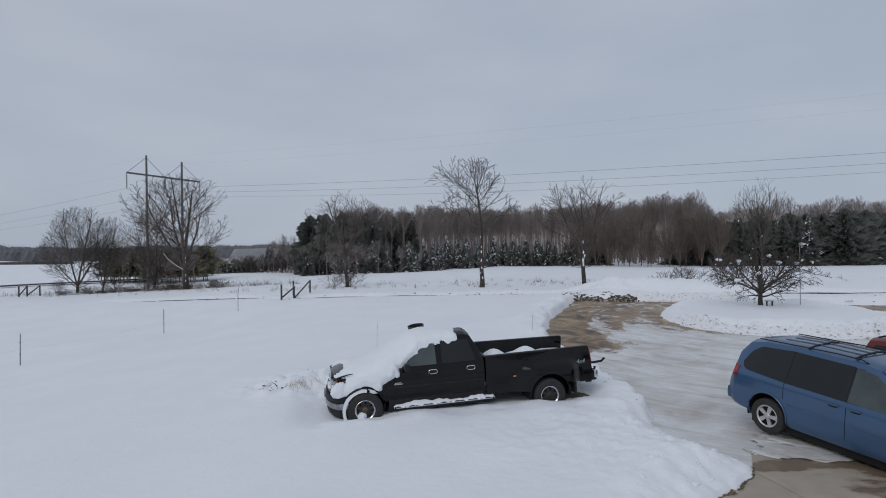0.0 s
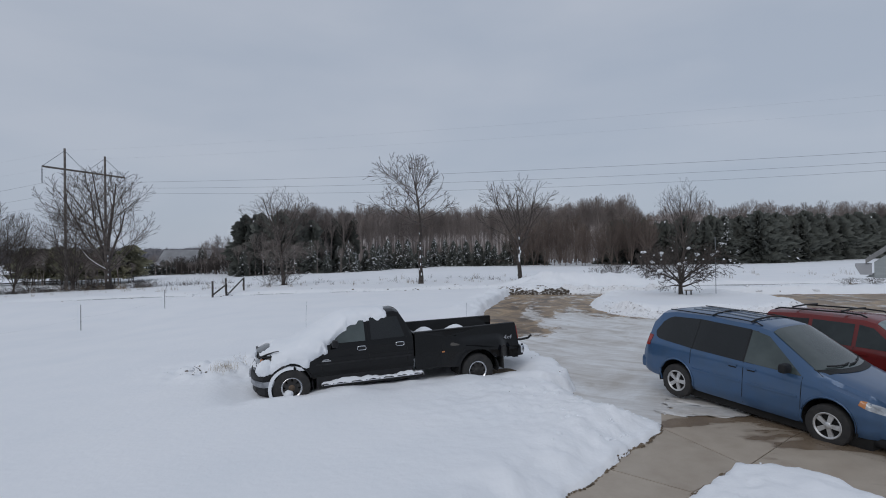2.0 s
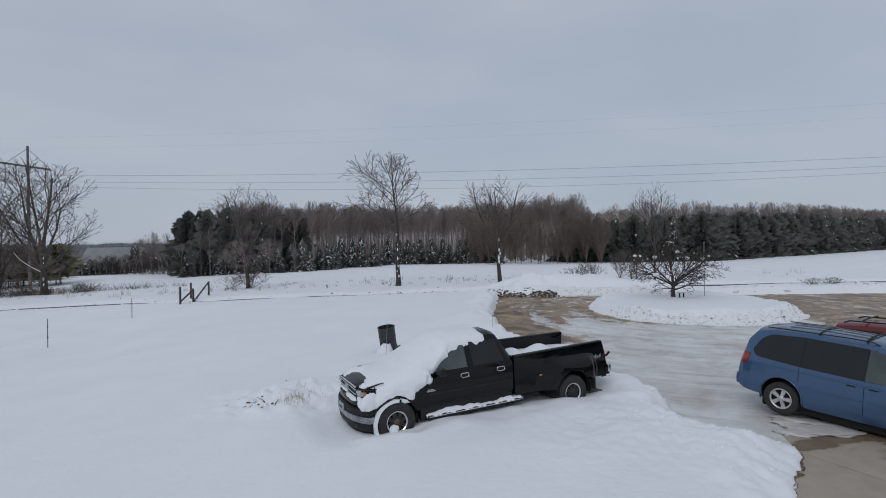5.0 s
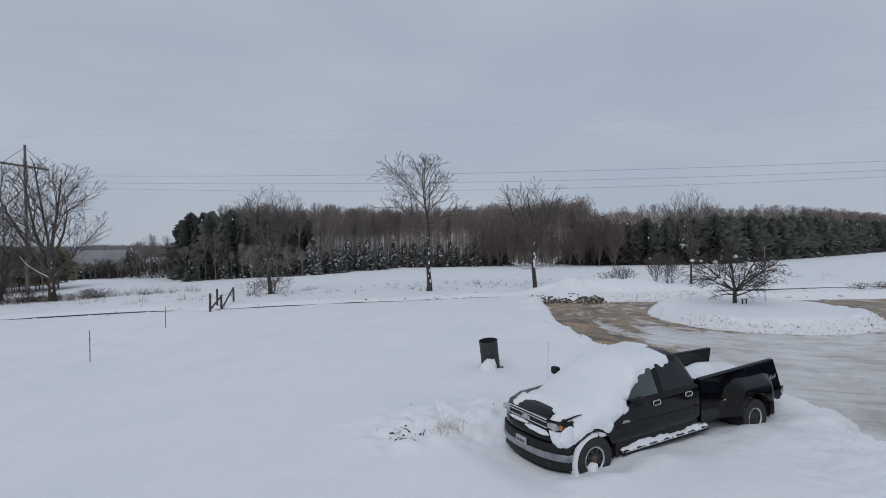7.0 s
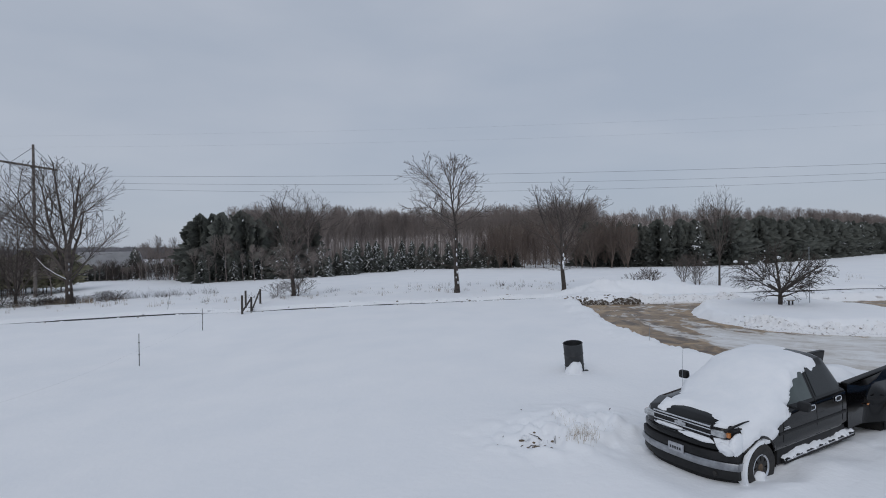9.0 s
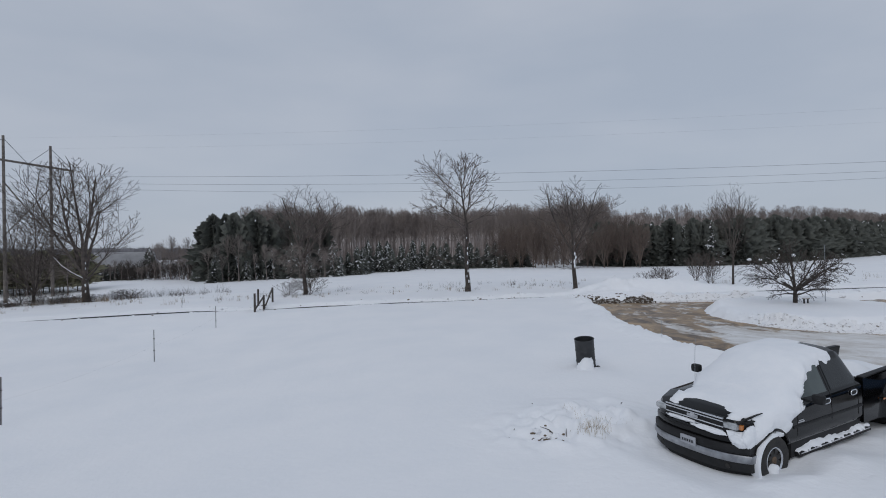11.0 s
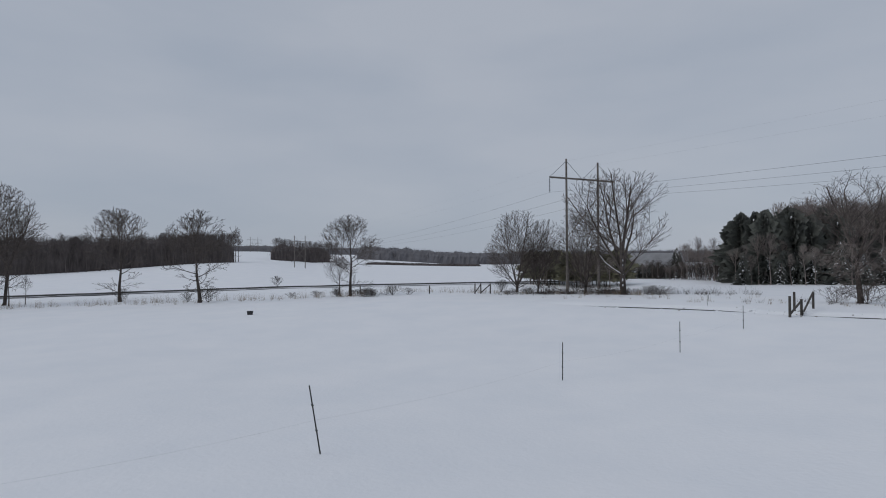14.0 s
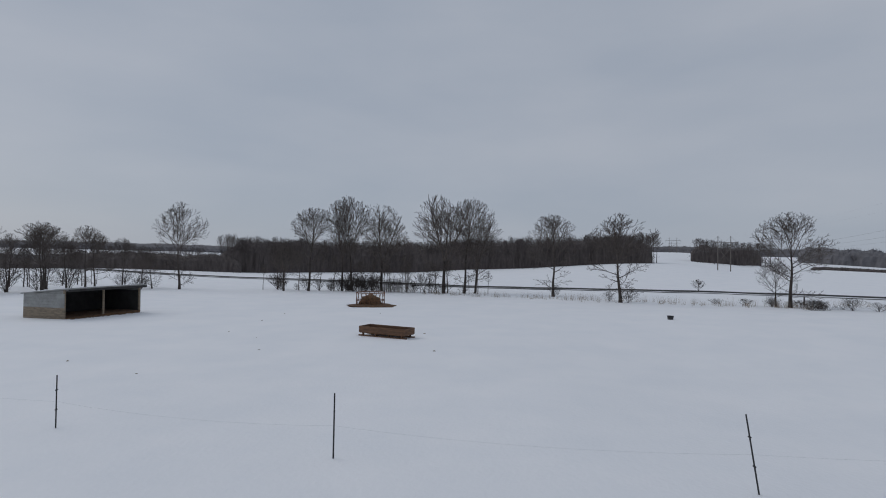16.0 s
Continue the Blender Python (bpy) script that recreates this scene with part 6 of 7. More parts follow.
slab("grille", van, PLASTIC, 2.40, 2.52, -0.42, 0.42, 0.56, 0.68, 0.02)
# black block added below the bumper; it stands in for the shade there
slab("front_valance", van, PLASTIC, 2.20, 2.50, -0.80, 0.80, 0.12, 0.27, 0.04)
# near-black block dropped close to the ground, painting the shade under the van
slab("underbody", van, WELL, -1.86, 2.25, -0.84, 0.84, 0.02, 0.32, 0.05)

for o in van.children:
    if o.name.startswith("wheel") and not o.name.startswith(("wheel_arch", "wheel_well")):
        o.location.x *= 0.94
    else:
        o.matrix_basis = Matrix.Diagonal((0.94, 1, 1, 1)) @ o.matrix_basis

# -- the red sport utility car --
suv = empty("sport_utility_car", pose(10.92, 10.55, 0.03, 0, 0.8, -60.3), "red sport utility car with black roof rails", "car")
ss_ = Shell([
    (2.20, 0.66, 0.36, 0.66, 0.80, 0.58),
    (2.10, 0.82, 0.30, 0.78, 0.94, 0.74),
    (1.80, 0.87, 0.28, 0.88, 1.00, 0.78),
    (1.12, 0.88, 0.28, 0.95, 1.06, 0.78),
    (0.98, 0.88, 0.28, 0.96, 1.10, 0.76),
    (0.30, 0.88, 0.28, 1.01, 1.58, 0.62),
    (0.05, 0.88, 0.28, 1.02, 1.63, 0.61),
    (-1.2, 0.88, 0.28, 1.03, 1.65, 0.61),
    (-1.90, 0.87, 0.30, 1.03, 1.60, 0.62),
    (-2.10, 0.85, 0.34, 1.02, 1.14, 0.74),
    (-2.18, 0.82, 0.36, 0.80, 0.96, 0.74)], crown=0.04)
ss_.body("body", [(1.31, 0.36), (-1.31, 0.36)], RED, suv, 0.40)
for s in (1, -1):
    ss_.side_pane("front_door_window", [(0.02, 1.06), (0.78, 1.04), (0.28, 1.46), (0.02, 1.51)], s, CLEARISH, suv)
    ss_.side_pane("rear_door_window", [(-0.88, 1.07), (-0.06, 1.06), (-0.06, 1.51), (-0.88, 1.53)], s, CLEARISH, suv)
    ss_.side_pane("quarter_window", [(-1.88, 1.09), (-0.96, 1.07), (-0.96, 1.53), (-1.76, 1.50)], s, GLASS, suv)
    ss_.seam("door_seam", 0.98, 0.34, 1.0, s, suv)
    ss_.seam("door_seam", -0.02, 0.34, 1.05, s, suv)
    ss_.seam("door_seam", -0.92, 0.60, 1.05, s, suv)
    for hx in (0.16, -0.76):
        slab("door_handle", suv, RED, hx - 0.09, hx + 0.09, s * 0.872 - 0.02, s * 0.872 + 0.035, 0.90, 0.94, 0.014)
    bm = bmesh.new()
    box(bm, -0.06, 0.08, -0.11, 0.11, -0.07, 0.09, 0.04)
    mir = part("side_mirror", bm, RED, suv, smooth=50)
    mir.location = (0.70, s * 0.96, 1.09)
    slab("cladding", suv, PLASTIC, -0.85, 0.85, s * 0.86 - 0.02, s * 0.86 + 0.025, 0.30, 0.44, 0.02)
    for ax in (1.31, -1.31):
        arch_lip(ss_, suv, ax, 0.36, 0.40, s, PLASTIC, 0.03)
        liner(suv, ax, 0.36, 0.415, s * 0.45, s * 0.85)
        wheel(suv, ax, s * 0.76, 0.345, 0.345, s, 0.22, 5, 0.60)
    bar("roof_rail", suv, PLASTIC, [(-1.75, s * 0.55, 1.66), (-1.62, s * 0.55, 1.71), (-0.3, s * 0.55, 1.725), (0.0, s * 0.54, 1.71), (0.12, s * 0.54, 1.66)], 0.018)
    slab("tail_lamp", suv, REDLENS, -2.12, -2.0, s * 0.82 - 0.06, s * 0.82 + 0.03, 0.90, 1.16, 0.02)
    slab("headlamp", suv, LENS, 2.0, 2.14, s * 0.70 - 0.15, s * 0.70 + 0.10, 0.76, 0.90, 0.03)
for x in (-1.35, -0.35):
    bar("roof_crossbar", suv, PLASTIC, [(x, -0.55, 1.75), (x, 0, 1.765), (x, 0.55, 1.75)], 0.020)
ss_.top_pane("windscreen", 0.94, 0.32, 0.70, 0.58, PALEGLASS, suv)
ss_.top_pane("rear_window", -1.93, -2.06, 0.56, 0.62, GLASS, suv)
slab("cowl", suv, PLASTIC, 0.94, 1.10, -0.66, 0.66, 1.04, 1.09, 0.02)
slab("front_bumper", suv, RED, 2.0, 2.26, -0.80, 0.80, 0.40, 0.66, 0.07)
slab("rear_bumper", suv, PLASTIC, -2.26, -2.05, -0.82, 0.82, 0.40, 0.64, 0.06)
slab("grille", suv, PLASTIC, 2.10, 2.20, -0.45, 0.45, 0.68, 0.88, 0.02)
slab("underbody", suv, WELL, -2.0, 2.0, -0.74, 0.74, 0.20, 0.36, 0.05)


# ---- power line ----
def wire(name, a, b, sag, r=0.02, n=24, parent=None, material=None):
    bm = bmesh.new()
    a, b = Vector(a), Vector(b)
    rod(bm, [a.lerp(b, k / n) - Vector((0, 0, 4 * sag * (k / n) * (1 - k / n))) for k in range(n + 1)], r, sides=4)
    return part(name, bm, material or WIRE, parent)


def h_frame(L, R, zl, zr, label, thick=1.0):
    """Two wooden poles with a crossarm, braces and insulators; returns where the wires hang."""
    L, R = Vector(L), Vector(R)
    e = empty("power_pole_frame", pose(L.x, L.y, L.z), label, "power pole", "power line frames")
    o = L.copy()
    bar("pole", e, POLE, [(0, 0, -0.5), (0, 0, zl - L.z)], 0.20 * thick, 10, 0.13 * thick)
    bar("pole", e, POLE, [R - o - Vector((0, 0, 0.5)), Vector((R.x, R.y, zr)) - o], 0.20 * thick, 10, 0.13 * thick)
    d = Vector((R.x - L.x, R.y - L.y, 0))
    al, ar = Vector((L.x, L.y, zl - 2.6)), Vector((R.x, R.y, zr - 2.6))
    ends = [al - d * 0.52, (al + ar) / 2, ar + d * 0.54]
    bar("crossarm", e, POLE, [ends[0] - o, ends[2] - o], 0.13 * thick, 6)
    tl, tr = Vector((L.x, L.y, zl - 0.3)), Vector((R.x, R.y, zr - 0.3))
    for p, q in ((tl, ends[0]), (tl, ends[1]), (tr, ends[1]), (tr, ends[2])):
        bar("guy_brace", e, STEEL, [p - o, q - o], 0.035 * thick, 5)
    for p, q in ((Vector((L.x, L.y, zl - 5.1)), Vector((R.x, R.y, zr - 10.8))), (Vector((R.x, R.y, zr - 4.9)), Vector((L.x, L.y, zl - 10.9)))):
        bar("cross_brace", e, POLE, [p - o, q - o], 0.07 * thick, 5)
    hang = []
    for p in ends:
        bm = bmesh.new()
        rod(bm, [p - o, p - o - Vector((0, 0, 2.1))], 0.045 * thick, sides=8)
        for k in range(9):
            z = -0.4 - 0.18 * k
            rod(bm, [p - o + Vector((0, 0, z)), p - o + Vector((0, 0, z - 0.05))], 0.12 * thick, 0.10 * thick, 8)
        part("insulator", bm, STEEL, e)
        hang.append(p - Vector((0, 0, 2.1)))
    return hang, tl, tr


h0, t0l, t0r = h_frame((-46.56, 67.2, -1.4), (-44.08, 71.42, -0.7), 17.08, 16.76, "tall wooden two-pole power line frame with crossarm")
h1, t1l, t1r = h_frame((-216.6, 125.8, -2.6), (-216.3, 131.0, -2.5), 13.7, 13.7, "distant wooden power line frame in the snowy field")
h2, t2l, t2r = h_frame((-480, 236, 6.0), (-480, 243, 6.0), 24.0, 24.0, "far wooden power line frame on the rise")
h3, t3l, t3r = h_frame((-640, 318, 8.0), (-640, 325, 8.0), 26.0, 26.0, "far wooden power line frame near the horizon")
SPAN = [(2.2, 2.48), (2.58, 2.77), (4.1, 3.52)]
for i in range(3):
    rise, dip = SPAN[i]
    east = h0[i] + Vector((178, -45.75, rise))
    for nm, a, b, sg in (("conductor", h0[i], east, dip), ("conductor", h0[i], h1[i], 3.2), ("conductor", h1[i], h2[i], 4.5), ("conductor", h2[i], h3[i], 3.0)):
        tagged(wire("power_line", a, b, sg, 0.0115), "thin grey power line wire strung between pole frames", "power line", "power line wires")
for a, b in ((t0l, t0l + Vector((178, -45.75, 3))), (t0r, t0r + Vector((178, -45.75, 3))), (t0l, t1l), (t0r, t1r)):
    tagged(wire("power_line", a, b, 2.0, 0.0028), "very thin shield wire above the power line", "power line", "power line wires")


# ---- fences ----
def up(x, y, dz=0.0):
    return float(snowfield(np.array(float(x)), np.array(float(y)))) + dz


FENCE = [(-15.9, 32.4, 1.15, 0, 0), (-16.5, 25.5, 1.28, 0, 0), (-17.6, 18.1, 1.25, 1, 0), (-16.93, 8.35, 1.36, -9, 3), (-18.44, 1.1, 1.22, 2, -1), (-20.4, -5.15, 1.15, 1, 0)]
tops = []
for x, y, h, lx, ly in FENCE:
    z = up(x, y)
    dx, dy = math.sin(radians(lx)) * h * 0.5, math.sin(radians(lx)) * h * 0.9
    e = empty("fence_rod", pose(x, y, z), "thin black electric-fence rod standing in snow", "fence post", "electric fence rods")
    top = (0.10, -0.30, h) if lx < 0 else (0.01 * lx, 0.01, h)
    bar("rod", e, STAKE, [(0, 0, -0.3), (0, 0, 0), top], 0.018, 6, 0.014)
    for k in (0.35, 0.72):
        bar("clip", e, STAKE, [(top[0] * k - 0.03, top[1] * k, h * k), (top[0] * k + 0.03, top[1] * k, h * k)], 0.016, 5)
    tops.append((x + top[0] * 0.5, y + top[1] * 0.5, z + h * 0.5))
for a, b in zip(tops, tops[1:] + [(-24.0, -14.0, 0.3)]):
    tagged(wire("fence_wire", a, b, 0.12, 0.0009, 14, material=STEEL), "fine pale fence wire sagging between rods", "fence wire", "fence wires")
for x, y, h in ((-20.3, 41.0, 1.0), (2.5, 20.4, 0.6)):
    e = empty("marker_rod", pose(x, y, up(x, y), 0, 8 if x < 0 else 0, 0), "slim marker rod standing in snow", "marker rod")
    bar("rod", e, STEEL if x > 0 else STAKE, [(0, 0, -0.2), (0, 0, h)], 0.006 if x > 0 else 0.011, 6)


OLDPOST = mat("dark_weathered_post", (0.095, 0.082, 0.072), 0.9, dark=(0.05, 0.044, 0.04), scale=6.0, bump=0.4)


def brace_set(posts, braces, label, group):
    for x, y, h in posts:
        e = empty("fence_post", pose(x, y, up(x, y)), label, "fence post", group)
        bar("post", e, OLDPOST, [(0, 0, -0.3), (0.0, 0.01, h)], 0.07, 10, 0.065)
        bm = bmesh.new()
        lathe(bm, [(0.001, 0.03), (0.05, 0.02), (0.066, 0.0)], 10)
        c = part("snow_cap", bm, SNOW_CAP, e, smooth=60)
        c.matrix_basis = pose(0, 0.01, h, 90, 0, 0)
    for a, b, za, zb in braces:
        tagged(bar("fence_brace", None, OLDPOST, [(a[0], a[1], up(a[0], a[1], za)), (b[0], b[1], up(b[0], b[1], zb))], 0.055, 8), "slanting wooden brace between fence posts", "fence brace", group)


g1 = [(-14.7, 36.6, 1.15), (-14.5, 38.5, 1.05), (-15.1, 39.9, 1.15), (-14.5, 42.0, 1.05)]
brace_set(g1, [(g1[0], g1[1], 0.15, 0.95), (g1[1], g1[3], 0.1, 1.0)], "weathered wooden fence corner post", "fence posts by the lane")
g2 = [(-45.3, 46.2, 1.1), (-44.9, 46.7, 1.1), (-44.0, 47.2, 1.1)]
brace_set(g2, [(g2[0], g2[1], 0.1, 1.0), (g2[1], g2[2], 0.1, 1.0)], "weathered wooden gate post in the field fence", "field gate posts")
brace_set([(-58.5, 41.0, 0.9), (-50.0, 44.0, 0.9)], [], "grey wooden post in the western fence row", "western fence posts")

# ---- drum, tub, trough, feeder, shed ----
z = up(-1.72, 17.45)
drum = empty("steel_drum", pose(-1.62, 17.6, 0.15, 2, -9, 30), "black open-topped steel drum standing in snow", "drum")
bm = bmesh.new()
R0 = 0.275
lathe(bm, [(R0 * 0.9, 0.0), (R0, 0.02), (R0, 0.32), (R0 + 0.012, 0.34), (R0, 0.36), (R0, 0.66), (R0 + 0.012, 0.68), (R0, 0.70), (R0 + 0.005, 0.98), (R0 + 0.016, 1.0), (R0 - 0.012, 1.0), (R0 - 0.018, 0.2), (0.001, 0.15)], 32)
bmesh.ops.transform(bm, matrix=Matrix.Rotation(radians(90), 4, "X"), verts=bm.verts)
part("barrel", bm, DRUM, drum, smooth=40)
bm = bmesh.new()
bmesh.ops.create_icosphere(bm, subdivisions=3, radius=1)
for q in bm.verts:
    q.co = Vector((q.co.x * 0.27, q.co.y * 0.3, q.co.z * 0.42)) * (1 + 0.35 * noise.noise(q.co * 1.8) + 0.15 * noise.noise(q.co * 6.0))
heap = tagged(part("snow_heap", bm, SNOW_CAP, None, smooth=80), "small heap of snow against the drum", "snow heap")
heap.location = (-1.78, 17.28, z - 0.10)

slab("foot", drum, STAKE, 0.12, 0.24, -0.32, -0.22, -0.12, 0.16, 0.02)
tub = empty("feed_tub", pose(-45.6, 21.1, up(-45.6, 21.1), 0, 0, 20) @ Matrix.Diagonal((0.78, 0.78, 0.72, 1)), "small black feed tub on the snowy pasture", "tub")
bm = bmesh.new()
lathe(bm, [(0.001, 0.0), (0.24, 0.0), (0.29, 0.34), (0.32, 0.36), (0.27, 0.36), (0.25, 0.2), (0.001, 0.2)], 18)
bmesh.ops.transform(bm, matrix=Matrix.Rotation(radians(90), 4, "X"), verts=bm.verts)
part("tub_body", bm, STAKE, tub, smooth=40)

trough = empty("feed_bunk", pose(-36.3, 1.25, up(-36.3, 1.25) - 0.05, 0, 0, 59.5) @ Matrix.Diagonal((0.79, 1, 0.82, 1)), "brown wooden plank feed bunk on short skids", "feed bunk")
for y, s in ((-0.48, 1), (0.48, -1)):
    for k in range(2):
        slab("side_plank", trough, PLANK, -1.78, 1.78, y - 0.022, y + 0.022, 0.30 + 0.20 * k, 0.492 + 0.20 * k, 0.008)
for x in (-1.76, 1.76):
    for k in range(2):
        slab("end_plank", trough, PLANK, x - 0.022, x + 0.022, -0.46, 0.46, 0.30 + 0.20 * k, 0.492 + 0.20 * k, 0.008)
slab("bottom", trough, PLANK, -1.74, 1.74, -0.46, 0.46, 0.26, 0.30, 0.006)
slab("feed", trough, HAY, -1.7, 1.7, -0.44, 0.44, 0.30, 0.36, 0.01, "dark wet feed leftovers")
for x in (-1.5, -0.5, 0.5, 1.5):
    for y in (-0.4, 0.4):
        slab("leg", trough, PLANK, x - 0.05, x + 0.05, y - 0.05, y + 0.05, -0.1, 0.27, 0.008)
for y in (-0.4, 0.4):
    slab("skid", trough, PLANK, -1.85, 1.85, y - 0.06, y + 0.06, 0.06, 0.14, 0.01)

fx, fy = -58.6, -1.3
feeder = empty("bale_ring_feeder", pose(fx, fy, up(fx, fy)), "rusty steel ring feeder with brown hay", "feeder")
for zz in (0.12, 0.55, 1.25):
    bm = bmesh.new()
    n = 40
    rod(bm, [(1.32 * math.cos(2 * math.pi * k / n), 1.32 * math.sin(2 * math.pi * k / n), zz) for k in range(n + 1)], 0.035, sides=6, cap=False)
    part("hoop", bm, RUST, feeder, smooth=60)
for k in range(18):
    a = 2 * math.pi * k / 18
    bar("slant_bar", feeder, RUST, [(1.32 * math.cos(a), 1.32 * math.sin(a), 0.55), (1.32 * math.cos(a + 0.17), 1.32 * math.sin(a + 0.17), 1.25)], 0.025, 6)
    bar("upright", feeder, RUST, [(1.32 * math.cos(a), 1.32 * math.sin(a), 0.0), (1.32 * math.cos(a), 1.32 * math.sin(a), 0.55)], 0.025, 6)


def lump(name, r, squash, material, seed, parent=None, rough=0.3, subdiv=3):
    bm = bmesh.new()
    bmesh.ops.create_icosphere(bm, subdivisions=subdiv, radius=1)
    sv = Vector((seed * 3.1, seed * 1.7, seed))
    for q in bm.verts:
        k = 1 + rough * noise.noise(q.co * 2.1 + sv) + rough * 0.5 * noise.noise(q.co * 6 + sv)
        q.co = Vector((q.co.x * r * k, q.co.y * r * k, q.co.z * r * squash * k))
    return part(name, bm, material, parent, smooth=80)


hay = tagged(lump("hay_pile", 0.95, 0.75, HAY, 2.0), "torn round bale of old brown hay", "hay")
hay.location = (fx, fy, up(fx, fy) + 0.35)
waste = tagged(lump("hay_litter", 2.3, 0.09, HAY, 5.0, rough=0.35), "trampled brown hay and mud round the feeder", "hay")
waste.location = (fx + 0.2, fy, up(fx, fy) + 0.0)

# cattle shed, open to the front
sx, sy = -43.8, -19.65
shed = empty("cattle_shed", pose(sx, sy, up(sx - 2, sy - 1) - 0.05, 0, 0, 162.3), "low open-fronted cattle shed with tin roof", "shed")
W, D, HF, HB = 6.1, 3.35, 1.95, 1.62
for k in range(9):
    zz = 0.0 + k * 0.20
    hi = min(zz + 0.195, HB + 0.1)
    for x, nm in ((0.0, "end_wall_plank"), (W, "end_wall_plank")):
        slab(nm, shed, OLDWOOD if k < 4 else SIDING, x - 0.025, x + 0.025, 0.0, D, zz, hi, 0.006)
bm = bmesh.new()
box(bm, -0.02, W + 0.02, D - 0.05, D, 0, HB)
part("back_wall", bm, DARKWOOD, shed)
bm = bmesh.new()
for x in (0.05, W - 0.05):
    vv = [bm.verts.new(p) for p in ((x - 0.02, 0.02, HB + 0.08), (x - 0.02, D, HB), (x - 0.02, 0.02, HF), (x + 0.02, 0.02, HB + 0.08), (x + 0.02, D, HB), (x + 0.02, 0.02, HF))]
    for q in ((0, 1, 2), (5, 4, 3), (0, 2, 5, 3), (1, 4, 5, 2), (0, 3, 4, 1)):
        bm.faces.new([vv[i] for i in q])
part("gable_sheet", bm, SIDING, shed)
rf = slab("roof", shed, SIDING, -0.10, W + 0.12, -0.45, D + 0.2, -0.03, 0.03, 0.01, "corrugated tin roof dusted with snow")
rf.matrix_basis = pose(0, 0, HF + 0.05, math.degrees(math.atan2(HB - HF, D)), 0, 0)
for k in range(22):
    x = -0.06 + k * (W + 0.14) / 21
    rb = bar("roof_rib", rf, SIDING, [(x, -0.45, 0.035), (x, D + 0.2, 0.035)], 0.02, 5)
rs = slab("roof_snow", shed, SNOW_CAP, -0.06, W + 0.08, -0.2, D + 0.15, 0.04, 0.085, 0.02, "thin snow on the roof")
rs.matrix_basis = rf.matrix_basis
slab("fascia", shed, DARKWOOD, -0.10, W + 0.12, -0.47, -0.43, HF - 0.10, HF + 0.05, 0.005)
for x in (0.06, 2.95, W - 0.06):
    bar("post", shed, OLDWOOD, [(x, 0.06, -0.2), (x, 0.06, HF)], 0.075, 8)
# near-black sheets cover the inner faces of the end walls
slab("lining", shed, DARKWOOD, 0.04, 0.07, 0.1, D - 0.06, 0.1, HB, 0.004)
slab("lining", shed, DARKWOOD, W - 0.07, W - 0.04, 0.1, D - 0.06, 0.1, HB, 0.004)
slab("bedding", shed, HAY, 0.1, W - 0.1, -0.1, D - 0.1, -0.1, 0.14, 0.04, "brown straw bedding")

# ---- barn beyond the hedge ----
barn = empty("barn", pose(-56.9, 122.4, float(land(-56.9, 122.4)) - 0.1, 0, 0, 4), "old brown barn with a broad pale grey roof", "barn")
lift = 4.4 - barn.location.z
bm = bmesh.new()
prism(bm, [(-4.6, 0), (4.6, 0), (4.6, lift - 3.25), (0, lift - 0.15), (-4.6, lift - 3.25)], -5.2, 5.2)
bw = part("wall", bm, BARNWALL, barn)
bw.rotation_euler = (0, 0, radians(90))
for s in (1, -1):
    bm = bmesh.new()
    vv = [bm.verts.new(p) for p in ((-5.6, s * 5.1, lift - 3.45), (5.6, s * 5.1, lift - 3.45), (5.6, 0, lift), (-5.6, 0, lift))]
    f_ = bm.faces.new(vv)
    bmesh.ops.solidify(bm, geom=[f_], thickness=0.15)
    part("roof", bm, FROSTROOF, barn, "pale grey roof dusted with snow")
hut = empty("garden_shed", pose(-33, 98, float(land(-33, 98)), 0, 0, 10), "small pale shed between trees", "shed")
bm = bmesh.new()
prism(bm, [(-1.6, 0), (1.6, 0), (1.6, 2.0), (0, 3.0), (-1.6, 2.0)], -1.5, 1.5)
part("wall", bm, SIDING, hut)
bm = bmesh.new()
prism(bm, [(-1.9, 1.85), (0, 3.05), (1.9, 1.85), (1.9, 2.0), (0, 3.2), (-1.9, 2.0)], -1.7, 1.7)
part("roof", bm, SNOW_CAP, hut)

# ---- apple tree on the island, with its bench and pole ----
ax, ay = 14.3, 27.4
az = up(ax, ay)
tV, tF, V, Fc = wintry(78, 14.0, 3.0, 21.0, 6, 0.58, 0.034, (84, 60), stems=7, low=0, gap=(0.95, 0.62, 0.45), top=0.46, splay=(44, 34), lift=0.25)
tV, V = tV * np.array((0.21, 0.21, 0.25)), V * np.array((0.225, 0.225, 0.25))
V[:, 2] -= 0.25 * np.clip((np.hypot(V[:, 0], V[:, 1]) - 1.2) / 1.2, 0, 1.4) ** 2
apple = empty("apple_tree", pose(ax, ay, az - 0.1), "low spreading apple tree with snow clumps on twigs", "tree")
raw("trunk", tV, tF, BARK, apple)
raw("crown", V, Fc, BARK, apple)
r2 = np.random.default_rng(5)
cand = V[(V[:, 2] > 1.2) & (np.hypot(V[:, 0], V[:, 1]) > 0.5)]
for k in range(44):
    p = cand[r2.integers(len(cand))]
    cl = lump("snow_clump", 0.035 + 0.10 * r2.random() ** 2, 0.75, SNOW_CAP, k * 1.3, apple, subdiv=2)
    cl.location = tuple(p + np.array((0, 0, 0.05)))
fp = empty("slender_pole", pose(16.3, 27.6, up(16.3, 27.6)), "slender pale pole beside the apple tree", "pole")
bar("pole", fp, STEEL, [(0, 0, -0.3), (0, 0, 3.0)], 0.018, 8)
slab("cap", fp, STEEL, -0.03, 0.03, -0.03, 0.03, 2.98, 3.03, 0.008)
